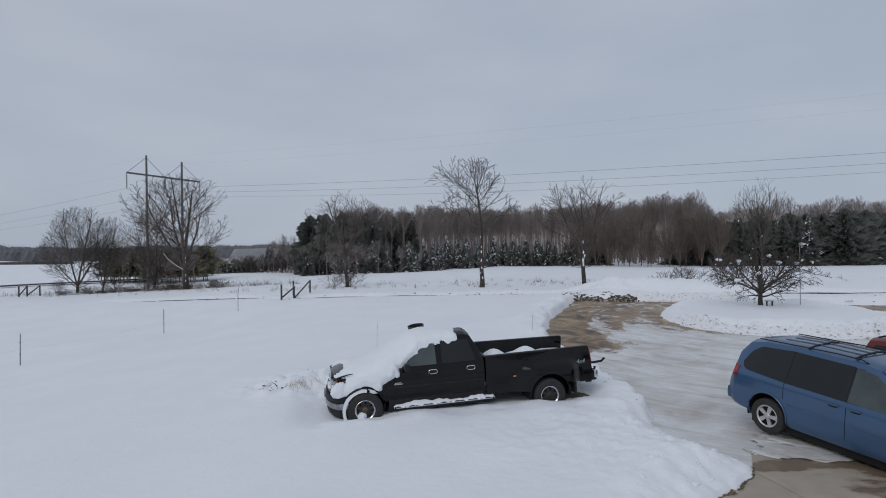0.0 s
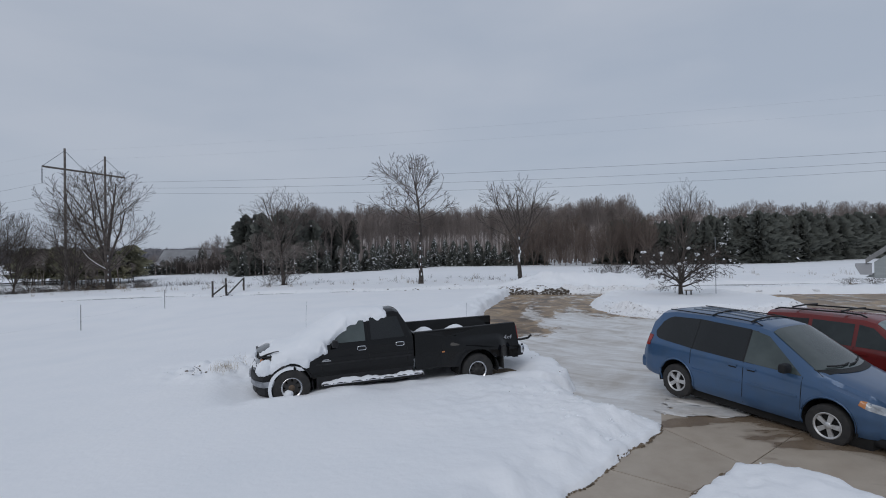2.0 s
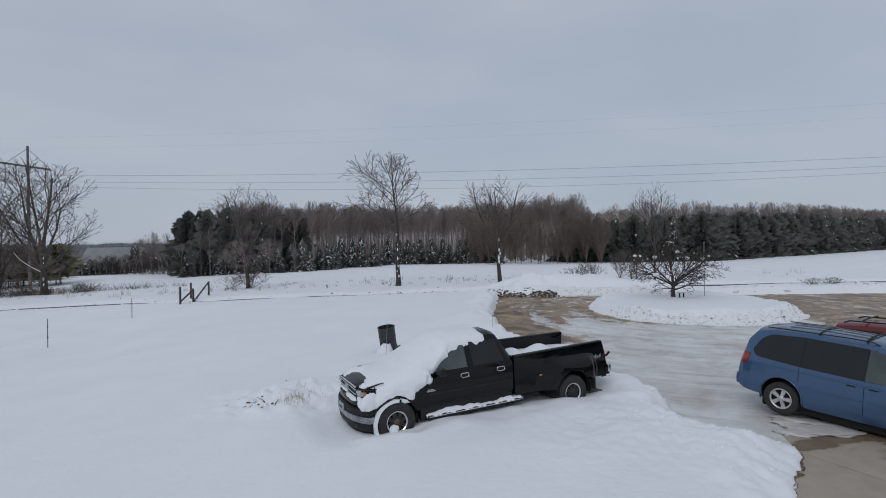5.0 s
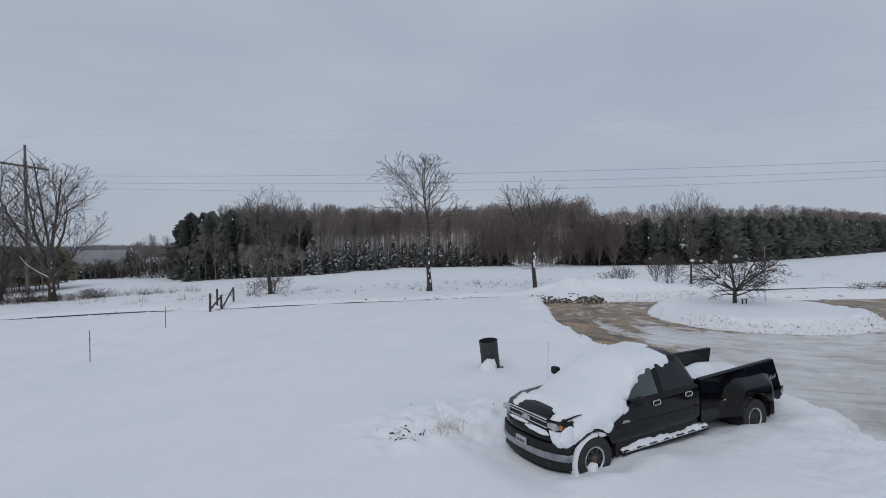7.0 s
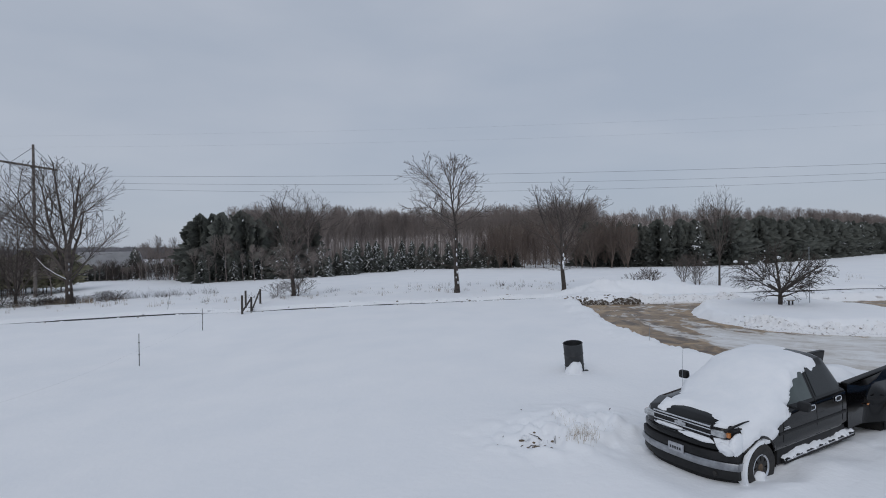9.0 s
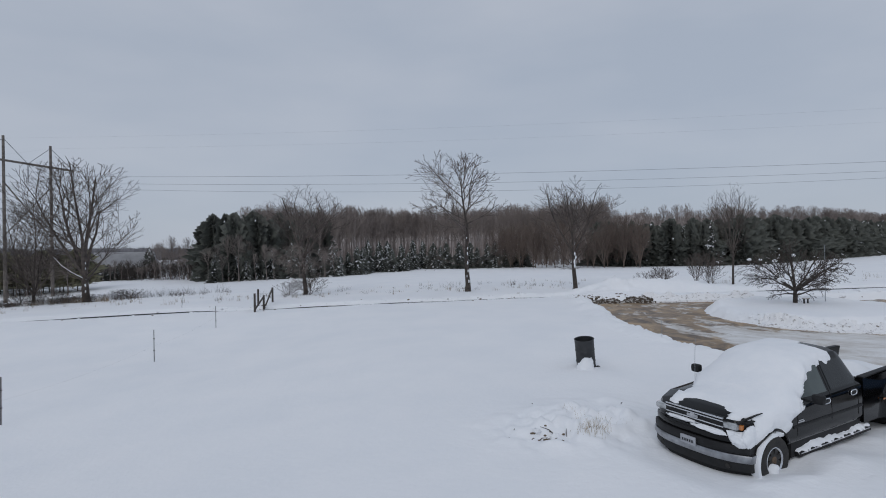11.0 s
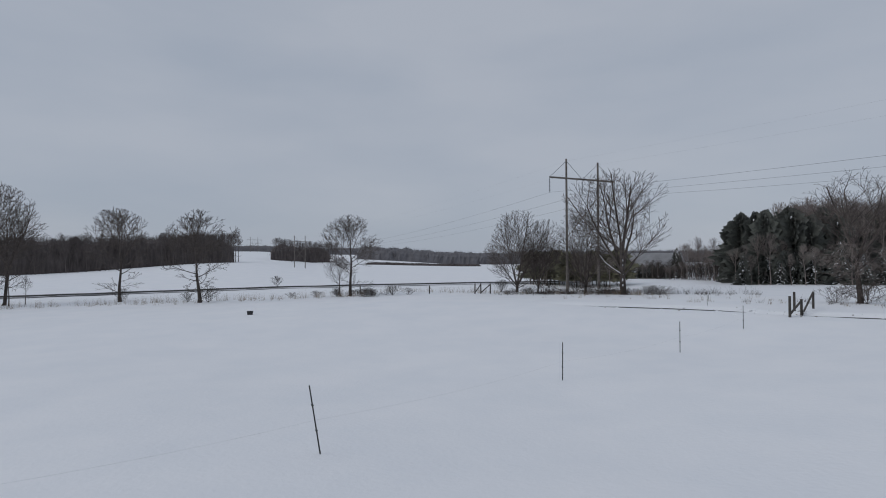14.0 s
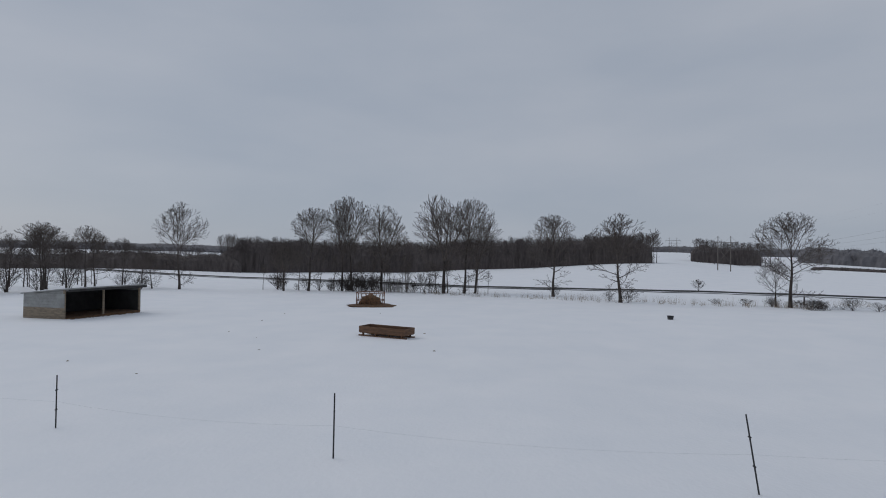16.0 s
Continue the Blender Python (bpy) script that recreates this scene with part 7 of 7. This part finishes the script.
bench = empty("garden_bench", pose(14.52, 26.95, up(14.52, 26.95), 0, 0, 15) @ Matrix.Diagonal((0.75, 0.75, 0.8, 1)), "small dark garden bench under the apple tree", "bench")
slab("seat", bench, OLDWOOD, -0.27, 0.27, -0.12, 0.12, 0.28, 0.32, 0.01)
slab("seat_snow", bench, SNOW_CAP, -0.23, 0.22, -0.10, 0.10, 0.318, 0.36, 0.018)
for x in (-0.20, 0.20):
    slab("leg", bench, DARKWOOD, x - 0.022, x + 0.022, -0.05, 0.05, -0.15, 0.285, 0.008)

# ---- weeds, brush and clods ----
rng = np.random.default_rng(19)


def stalks(name, spots, material, label, category="weeds", reach=0.5, thick=1.0):
    V, F = [], []
    for x, y, h in spots:
        z = up(x, y)
        for _ in range(7):
            a, l = rng.random() * 6.3, h * (0.5 + 0.6 * rng.random())
            bx, by = x + rng.normal(0, 0.12), y + rng.normal(0, 0.12)
            tx_, ty_ = bx + math.cos(a) * l * reach * rng.random(), by + math.sin(a) * l * reach * rng.random()
            w = (0.007 + 0.004 * rng.random()) * thick
            i = len(V)
            V += [(bx - w, by, z - 0.05), (bx + w, by, z - 0.05), (bx, by + w, z - 0.05), (tx_, ty_, z + l)]
            F += [(i, i + 1, i + 3), (i + 1, i + 2, i + 3), (i + 2, i, i + 3)]
    return tagged(raw(name, np.array(V), F, material), label, category, kind="stuff")


sp = []
for k in range(120):
    x = -36 + 70 * rng.random()
    y = float(road_y(x)) + 3.4 + rng.random() ** 2 * 9
    sp.append((x, y, 0.15 + 0.45 * rng.random() ** 2))
for k in range(120):
    t = rng.random()
    sp.append((-62 + 34 * t + rng.normal(0, 0.6), 46.5 + 4 * t + rng.normal(0, 1.0), 0.4 + 0.5 * rng.random()))
stalks("dry_weeds", sp, WEED, "dry brown weeds poking through the snow by the lane")
sp = []
for k in range(170):
    t = rng.random()
    sp.append((-42 + 21 * t + rng.normal(0, 0.8), 46.6 + 8.0 * t + rng.normal(0, 0.9), 0.35 + 0.7 * rng.random() ** 2))
for k in range(70):
    x = -20 + 30 * rng.random()
    sp.append((x, 44.5 + 6.0 * rng.random() ** 2, 0.2 + 0.45 * rng.random() ** 2))
stalks("dark_stalks", sp, LIMB, "dark brittle stalks standing among the lane's trees", "weeds", 1.1)
sp = []
for k in range(260):
    t = rng.random()
    x, y = -54 - 36 * t, 40 - 44 * t
    sp.append((x + rng.normal(0, 1.2), y + rng.normal(0, 1.2), 0.5 + 0.6 * rng.random()))
stalks("dry_weeds", sp, WEED, "dry weeds along the western fence row")
sp = [(-3.92 + rng.normal(0, 0.07), 12.1 + rng.normal(0, 0.06), 0.20) for k in range(16)] + [(-3.7 + rng.normal(0, 0.25), 12.7 + rng.normal(0, 0.25), 0.13) for k in range(8)]
stalks("dry_grass_tuft", sp, STRAWY, "tuft of dry grass beside the snowed-over heap", "grass", 0.9, 0.3)
for x, y, s_, a in ((-4.85, 12.45, 0.13, 0.4), (-4.55, 12.35, 0.15, 2.6), (-4.40, 12.25, 0.11, 1.2), (-4.95, 12.30, 0.12, 5.2), (-5.3, 12.7, 0.03, 20), (-2.6, 13.6, 0.06, 80), (-4.4, 14.2, 0.03, 10)):
    tagged(bar("branch", None, BARK, [(x, y, up(x, y, -0.05)), (x + s_ * math.cos(a), y + s_ * math.sin(a), up(x, y, 0.5 * s_)), (x + 2.2 * s_ * math.cos(a), y + 2.0 * s_ * math.sin(a), up(x, y, 0.8 * s_))], 0.012, 6, 0.004), "dark broken branch sticking out of the snow", "branch", "branches in the snow heap")
for i, (x, y, r, q) in enumerate(((-4.62, 12.25, 0.09, 0.8), (-4.9, 12.5, 0.08, 0.7), (-3.4, 12.5, 0.09, 0.5))):
    o = tagged(lump("snow_lump", r, q, SNOW_CAP, i + 9.0, rough=0.6), "rough lump of crusted snow on the heap", "snow lump", "lumps on the snow heap")
    o.location = (x, y, up(x, y) + 0.01)

mudp = tagged(lump("mud_patch", 0.40, 0.05, SOIL, 3.3, rough=0.4), "bare brown soil in the hollow behind the pickup", "soil")
mudp.location = (3.05, 12.1, up(3.05, 12.1) + 0.012)

# brush along the west fence and shrubs by the lane
spots = []
for x, y, h, w in ((-55.0, 39.0, 1.0, 2.4), (-53.0, 41.2, 1.3, 2.6), (-51.5, 42.3, 0.9, 2.0), (-60.0, 36.0, 0.8, 2.0), (-62.5, 34.5, 0.7, 2.0), (-57.5, 37.0, 1.2, 1.6), (-64.0, 25.6, 1.6, 2.2), (-66.5, 24.5, 1.2, 2.0), (-77.0, 21.2, 1.8, 2.4), (-85.6, -35.5, 2.2, 4.0), (-88, -39, 2.8, 4.5), (-82, -43, 3.6, 4.5), (-79, -45, 3.6, 4.0), (-75, -46, 4.0, 4.5), (-72, -46, 4.2, 4.5), (-95, 50.5, 2.0, 2.6), (-30.2, 50.0, 0.8, 2.5), (-28.2, 50.5, 0.6, 2.0), (-40, 52.5, 1.8, 3.0), (-37, 53, 1.6, 3.0), (-33.5, 51.6, 1.4, 2.6), (-45.5, 51, 1.6, 2.4)):
    spots.append((x, y, up(x, y) - 0.1, h, w * 0.9, rng.random() * 6.3))
for k in range(46):
    t = rng.random()
    x, y = -84 - 8 * t + rng.normal(0, 0.8), 11 - 29 * t + rng.normal(0, 0.8)
    h = 1.0 + 2.2 * rng.random() ** 2
    spots.append((x, y, up(x, y) - 0.1, h, h * 1.3, rng.random() * 6.3))
for k in range(12):
    x, y = -52.5 - 5.5 * rng.random(), 41.5 - 4.5 * rng.random()
    spots.append((x, y, up(x, y) - 0.15, 0.5 + 0.5 * rng.random(), 1.5, rng.random() * 6.3))
young = []
for k in range(26):
    t = rng.random()
    x, y = -83 - 9 * t + rng.normal(0, 1.0), 13 - 34 * t + rng.normal(0, 1.0)
    h = 2.6 + 3.6 * rng.random() ** 1.5
    young.append((x, y, up(x, y) - 0.1, h, h * 1.1, rng.random() * 6.3))
scatter("saplings", WOOD_SHAPES, young, LIMB, "thin young trees along the western fence row", "shrubs")
for k in range(34):
    t = 0.62 * rng.random()
    x, y = -41 + 20 * t + rng.normal(0, 0.7), 47.2 + 8.0 * t + rng.normal(0, 0.8)
    h = 0.35 + 0.6 * rng.random() ** 2
    spots.append((x, y, up(x, y) - 0.08, h, 1.3 + rng.random(), rng.random() * 6.3))
scatter("brush", BUSH_SHAPES, spots, BARK, "bare tangled brush along the fence rows", "shrubs")
spots = []
for x, y, h, w in ((14.0, 41.5, 1.2, 2.0), (15.2, 41.6, 1.6, 2.0), (16.0, 42.4, 1.4, 1.8), (17.6, 40.6, 2.6, 2.2), (18.4, 40.2, 2.9, 2.0), (19.0, 40.6, 2.3, 1.8), (26.5, 31.5, 0.55, 1.6), (-12.3, 46.4, 1.5, 3.2), (-14.0, 46.8, 1.3, 2.6), (27.6, 31.2, 0.6, 1.8)):
    spots.append((x, y, up(x, y) - 0.1, h, w, rng.random() * 6.3))
scatter("shrubs", BUSH_SHAPES, spots, LIMB, "low bare grey-brown shrubs beside the lane", "shrubs")


def clods(name, spots, material, label):
    bm0 = bmesh.new()
    bmesh.ops.create_icosphere(bm0, subdivisions=1, radius=1)
    bv = np.array([q.co[:] for q in bm0.verts])
    bf = np.array([[q.index for q in p.verts] for p in bm0.faces])
    bm0.free()
    VV, FF, b = [], [], 0
    for x, y, r in spots:
        k = bv * (1 + 0.35 * rng.normal(0, 1, (len(bv), 1)) * 0.6) * r * np.array((1.2, 1.0, 0.6))
        VV.append(k + np.array((x, y, max(up(x, y), float(paving(x, y)) + (0.03 if y < 9 else -1)) - r * 0.12)))
        FF.append(bf + b)
        b += len(bv)
    return tagged(raw(name, np.concatenate(VV), np.concatenate(FF), material), label, "clods", kind="stuff")


sp = []
for k in range(260):
    t = rng.random()
    t = t ** 1.7
    sp.append((5.4 + 8.0 * t, 35.2 - 2.3 * t + rng.normal(0, 0.25), (0.02 + 0.09 * rng.random() ** 2) * (1.25 - 0.7 * t)))
clods("dirt_clods", sp[:60], SOIL, "brown frozen dirt and leaves along the ploughed pile")
clods("snow_chunks", sp[170:], SNOW_CAP, "snow chunks mixed into the dirty ploughed pile")
sp = []
for k in range(420):
    a = math.pi + math.pi * rng.random() * 1.05
    sp.append((14.0 + (4.8 - 0.5 * rng.random()) * math.cos(a), 25.7 + (5.45 - 0.6 * rng.random()) * math.sin(a) + rng.normal(0, 0.18), 0.025 + 0.09 * rng.random() ** 3))
for k in range(110):
    x, y, h = 4.6 + 1.0 * rng.normal(0, 1) * 0.8, 9.0 + 1.6 * rng.normal(0, 1), 0.02 + 0.07 * rng.random() ** 3
    if float(brim(np.array(x), np.array(y))) < 0.0:
        sp.append((x, y, h))
for k in range(60):
    sp.append((20 + 12 * rng.random(), 32.6 + rng.normal(0, 0.5) - 3.0 * rng.random(), 0.06 + 0.15 * rng.random() ** 2))
clods("snow_chunks", sp, SNOW_CAP, "broken chunks of ploughed snow along the banks")
sp = [(20 + 12 * rng.random(), 32.3 + rng.normal(0, 0.3) - 2.5 * rng.random(), 0.05 + 0.08 * rng.random()) for k in range(24)]
clods("dirt_clods", sp, SOIL, "scattered dirt clods along the far bank")
sp = [(-24 - 26 * rng.random(), -12 + 16 * rng.random(), 0.03 + 0.05 * rng.random()) for k in range(12)]
sp = []
for k in range(90):
    q = shed.matrix_basis @ Vector((0.2 + (W - 0.3) * rng.random(), -0.12 - 0.35 * rng.random() ** 2, 0))
    sp.append((q.x, q.y, 0.03 + 0.07 * rng.random() ** 2))
clods("straw_litter", sp, HAY, "trampled straw and dung along the shed's open side")
sp = [(x, y, r) for x, y, r in ((14.0 + 5.1 * math.cos(a), 25.7 + 5.6 * math.sin(a) + 0.5 * rng.random(), 0.015 + 0.05 * rng.random() ** 3) for a in (3.6 + 1.5 * rng.random() for k in range(170)))]
clods("dirt_clods", sp, SOIL, "dark grit flung on the island's ploughed bank")
sp = [(-24 - 26 * rng.random(), -12 + 16 * rng.random(), 0.03 + 0.05 * rng.random()) for k in range(12)]
sp2 = [(-4.65 + 0.30 * rng.normal(0, 1), 12.3 + 0.14 * rng.normal(0, 1), 0.015 + 0.035 * rng.random() ** 2) for k in range(22)]
clods("dirt_clods", sp2, SOIL, "dark leaves and dirt showing through the snow heap")
clods("dung_clods", sp, SOIL, "dark clods scattered on the snowy pasture")

# the dirty berm that the plough left at the junction, mostly soil at its western end
def berm(x0, y0, length, slope, height, wide, material, label, k):
    xs, ys = np.arange(0, length + 0.01, 0.09), np.arange(-wide, wide + 0.01, 0.075)
    X, Y = np.meshgrid(xs, ys)
    px, py = x0 + X, y0 + slope * X + Y
    h = height * np.exp(-(Y / (0.55 * wide)) ** 2) * (0.78 + 0.16 * wave(px, py, 3.0, k) + 0.18 * wave(px, py, 8.0, k + 1.0) + 0.24 * np.abs(wave(px, py, 19.0, k + 0.3))) * ramp01(0, 0.7, X) * (1 - ramp01(length - 1.2, length, X))
    Z = land(px, py) - 0.27 + h - 0.25 * (h < 0.05)
    i = np.arange(X.size).reshape(X.shape)
    f = np.stack([i[:-1, :-1], i[:-1, 1:], i[1:, 1:], i[1:, :-1]], -1).reshape(-1, 4)
    return tagged(raw("dirt_berm", np.stack([px.ravel(), py.ravel(), Z.ravel()], 1), f, material), label, "dirt pile", "ploughed berms at the junction")


berm(4.1, 35.4, 6.6, -0.30, 0.36, 0.70, DIRTY, "dark ploughed berm of dirt, leaves and snow", 0.4)
berm(8.9, 34.2, 7.4, -0.30, 0.50, 0.85, GREYSNOW, "rough berm of ploughed snow flecked with dirt", 1.7)

# the rough flecked rim that the plough left round the island
A, R = np.meshgrid(np.arange(3.35, 5.75, 0.012), np.linspace(0.86, 1.05, 26))
px, py = ISLAND[0] + ISLAND[2] * R * np.cos(A), ISLAND[1] + ISLAND[3] * R * np.sin(A)
body = np.sin(math.pi * (R - 0.86) / 0.19) * ramp01(3.35, 3.6, A) * (1 - ramp01(5.4, 5.75, A)) * (0.75 + 0.35 * wave(px, py, 1.1, 0.6))
h = body * (0.05 + 0.06 * np.abs(wave(px, py, 8.0, 0.3)) + 0.07 * np.abs(wave(px, py, 17.0, 1.3)))
Z = np.maximum(snowfield(px, py), paving(px, py)) + h - 0.05 * (h < 0.025)
i = np.arange(A.size).reshape(A.shape)
f = np.stack([i[:-1, :-1], i[:-1, 1:], i[1:, 1:], i[1:, :-1]], -1).reshape(-1, 4)
tagged(raw("ploughed_rim", np.stack([px.ravel(), py.ravel(), Z.ravel()], 1), f, GREYSNOW), "rough rim of ploughed snow flecked with grit", "snow bank", "ploughed berms at the junction")

# crumbled snow and grit along the lane
sp = []
for k in range(420):
    x = -27 + 33 * rng.random()
    side = -2.5 if rng.random() < 0.45 else -1.15
    sp.append((x, float(road_y(x)) + side + rng.normal(0, 0.34), 0.02 + 0.10 * rng.random() ** 3))
clods("snow_chunks", sp[:330], SNOW_CAP, "crumbled snow thrown along the lane's edges")
clods("dirt_clods", [(x, y, r * 0.8) for x, y, r in sp[330:]], SOIL, "grit and dirt along the lane's edges")

# dark crumbs of turf where the snow ends beside the walk
sp = []
for (x0, y0), (x1, y1), n in (((1.6, 3.6), (3.2, 6.0), 50), ((3.2, 6.0), (5.6, 8.6), 70), ((4.4, 5.6), (5.6, 6.7), 16), ((6.0, 6.9), (6.7, 5.5), 30), ((6.7, 5.5), (6.9, 3.2), 20)):
    for k in range(n * 40):
        t = rng.random()
        x, y = x0 + (x1 - x0) * t + rng.normal(0, 0.12), y0 + (y1 - y0) * t + rng.normal(0, 0.12)
        if 0.0 < float(brim(np.array(x), np.array(y))) < 0.035:
            sp.append((x, y, 0.006 + 0.018 * rng.random() ** 2))
sp2 = [(2.6 + 2.6 * rng.random(), 7.6 + 5.5 * rng.random(), 0.008 + 0.016 * rng.random() ** 2) for k in range(14)]
clods("dirt_clods", sp2, SOIL, "stray dark clods on the snow bank beside the drive")
clods("turf_crumbs", sp, SOIL, "dark wet turf crumbs along the concrete's edge")

# ---- roof corner of the house ----
house = empty("house_gable", pose(6.5, 5.3, 3.0, 0, 0, -39), "grey house gable corner with white gutter end", "house")
bm = bmesh.new()
prism(bm, [(0.18, -0.17), (0.18, 0.02), (4.0, 3.0), (7.8, 0.02), (7.8, -0.17), (7.4, -0.17), (4.0, 2.45), (0.6, -0.17)], -0.03, 0.0)
part("rake_board", bm, RAKE, house)
bm = bmesh.new()
prism(bm, [(0.10, 0.0), (4.0, 3.06), (7.9, 0.0), (7.9, 0.06), (4.0, 3.13), (0.10, 0.06)], -0.06, 0.30)
part("roof", bm, SHINGLE, house)
bm = bmesh.new()
prism(bm, [(0.0, 0.0), (0.16, 0.0), (0.16, -0.13), (0.05, -0.13), (0.0, -0.03)], -0.02, 0.30)
part("gutter", bm, TRIM, house)
bm = bmesh.new()
prism(bm, [(0.10, -0.16), (7.3, -0.17), (4.0, 2.35)], 0.02, 0.10)
part("gable_wall", bm, RAKE, house)

# ---- concrete walk and apron, slab by slab ----
def flag(poly, i):
    bm = bmesh.new()
    vs = []
    cx, cy = sum(p[0] for p in poly) / len(poly), sum(p[1] for p in poly) / len(poly)
    for x, y in poly:
        d = math.hypot(x - cx, y - cy)
        k = 1 - 0.012 / d
        vs.append((cx + (x - cx) * k, cy + (y - cy) * k))
    lo = [bm.verts.new((x, y, float(paving(x, y)) - 0.08)) for x, y in vs]
    hi = [bm.verts.new((x, y, float(paving(x, y)) + 0.024)) for x, y in vs]
    bm.faces.new(hi)
    n = len(vs)
    for k in range(n):
        bm.faces.new((lo[k], lo[(k + 1) % n], hi[(k + 1) % n], hi[k]))
    bmesh.ops.recalc_face_normals(bm, faces=bm.faces)
    return part("slab", bm, CONCRETE, apron)


r6 = np.random.default_rng(64)
for k in range(9):
    x, y = 5.75 + 0.95 * r6.random() + 0.08 * k, 9.15 + 0.5 * r6.random() + 0.05 * k
    o = tagged(lump("slush_patch", 0.14 + 0.26 * r6.random(), 0.08, ICE, k * 2.3 + 1, rough=0.5), "flat patch of grey slush over wet concrete", "slush", "slush patches beside the drive")
    o.location = (x, y, float(paving(x, y)) + 0.022)
    o.scale = (1.5, 0.8, 1.0)
    o.rotation_euler = (0, 0, radians(-35 + 20 * r6.random()))


apron = empty("concrete_apron", pose(0, 0, 0), "wet tan concrete walk and apron with joints", "concrete", kind="structure")
flag([(1.4, 3.0), (3.0, 2.2), (4.85, 6.08), (3.95, 6.95), (2.5, 6.4)], 0)
flag([(3.95, 6.95), (4.85, 6.08), (6.05, 6.85), (5.45, 8.55)], 1)
flag([(5.45, 8.55), (6.05, 6.85), (7.4, 7.9), (6.3, 9.7), (5.8, 9.4)], 2)
flag([(6.05, 6.85), (6.7, 4.2), (8.9, 5.3), (7.4, 7.9)], 3)
flag([(7.4, 7.9), (8.9, 5.3), (11.2, 6.6), (9.6, 9.3)], 4)
flag([(6.3, 9.7), (7.4, 7.9), (9.6, 9.3), (8.6, 11.0)], 5)
flag([(9.6, 9.3), (11.2, 6.6), (13.6, 8.0), (12.0, 10.6)], 6)
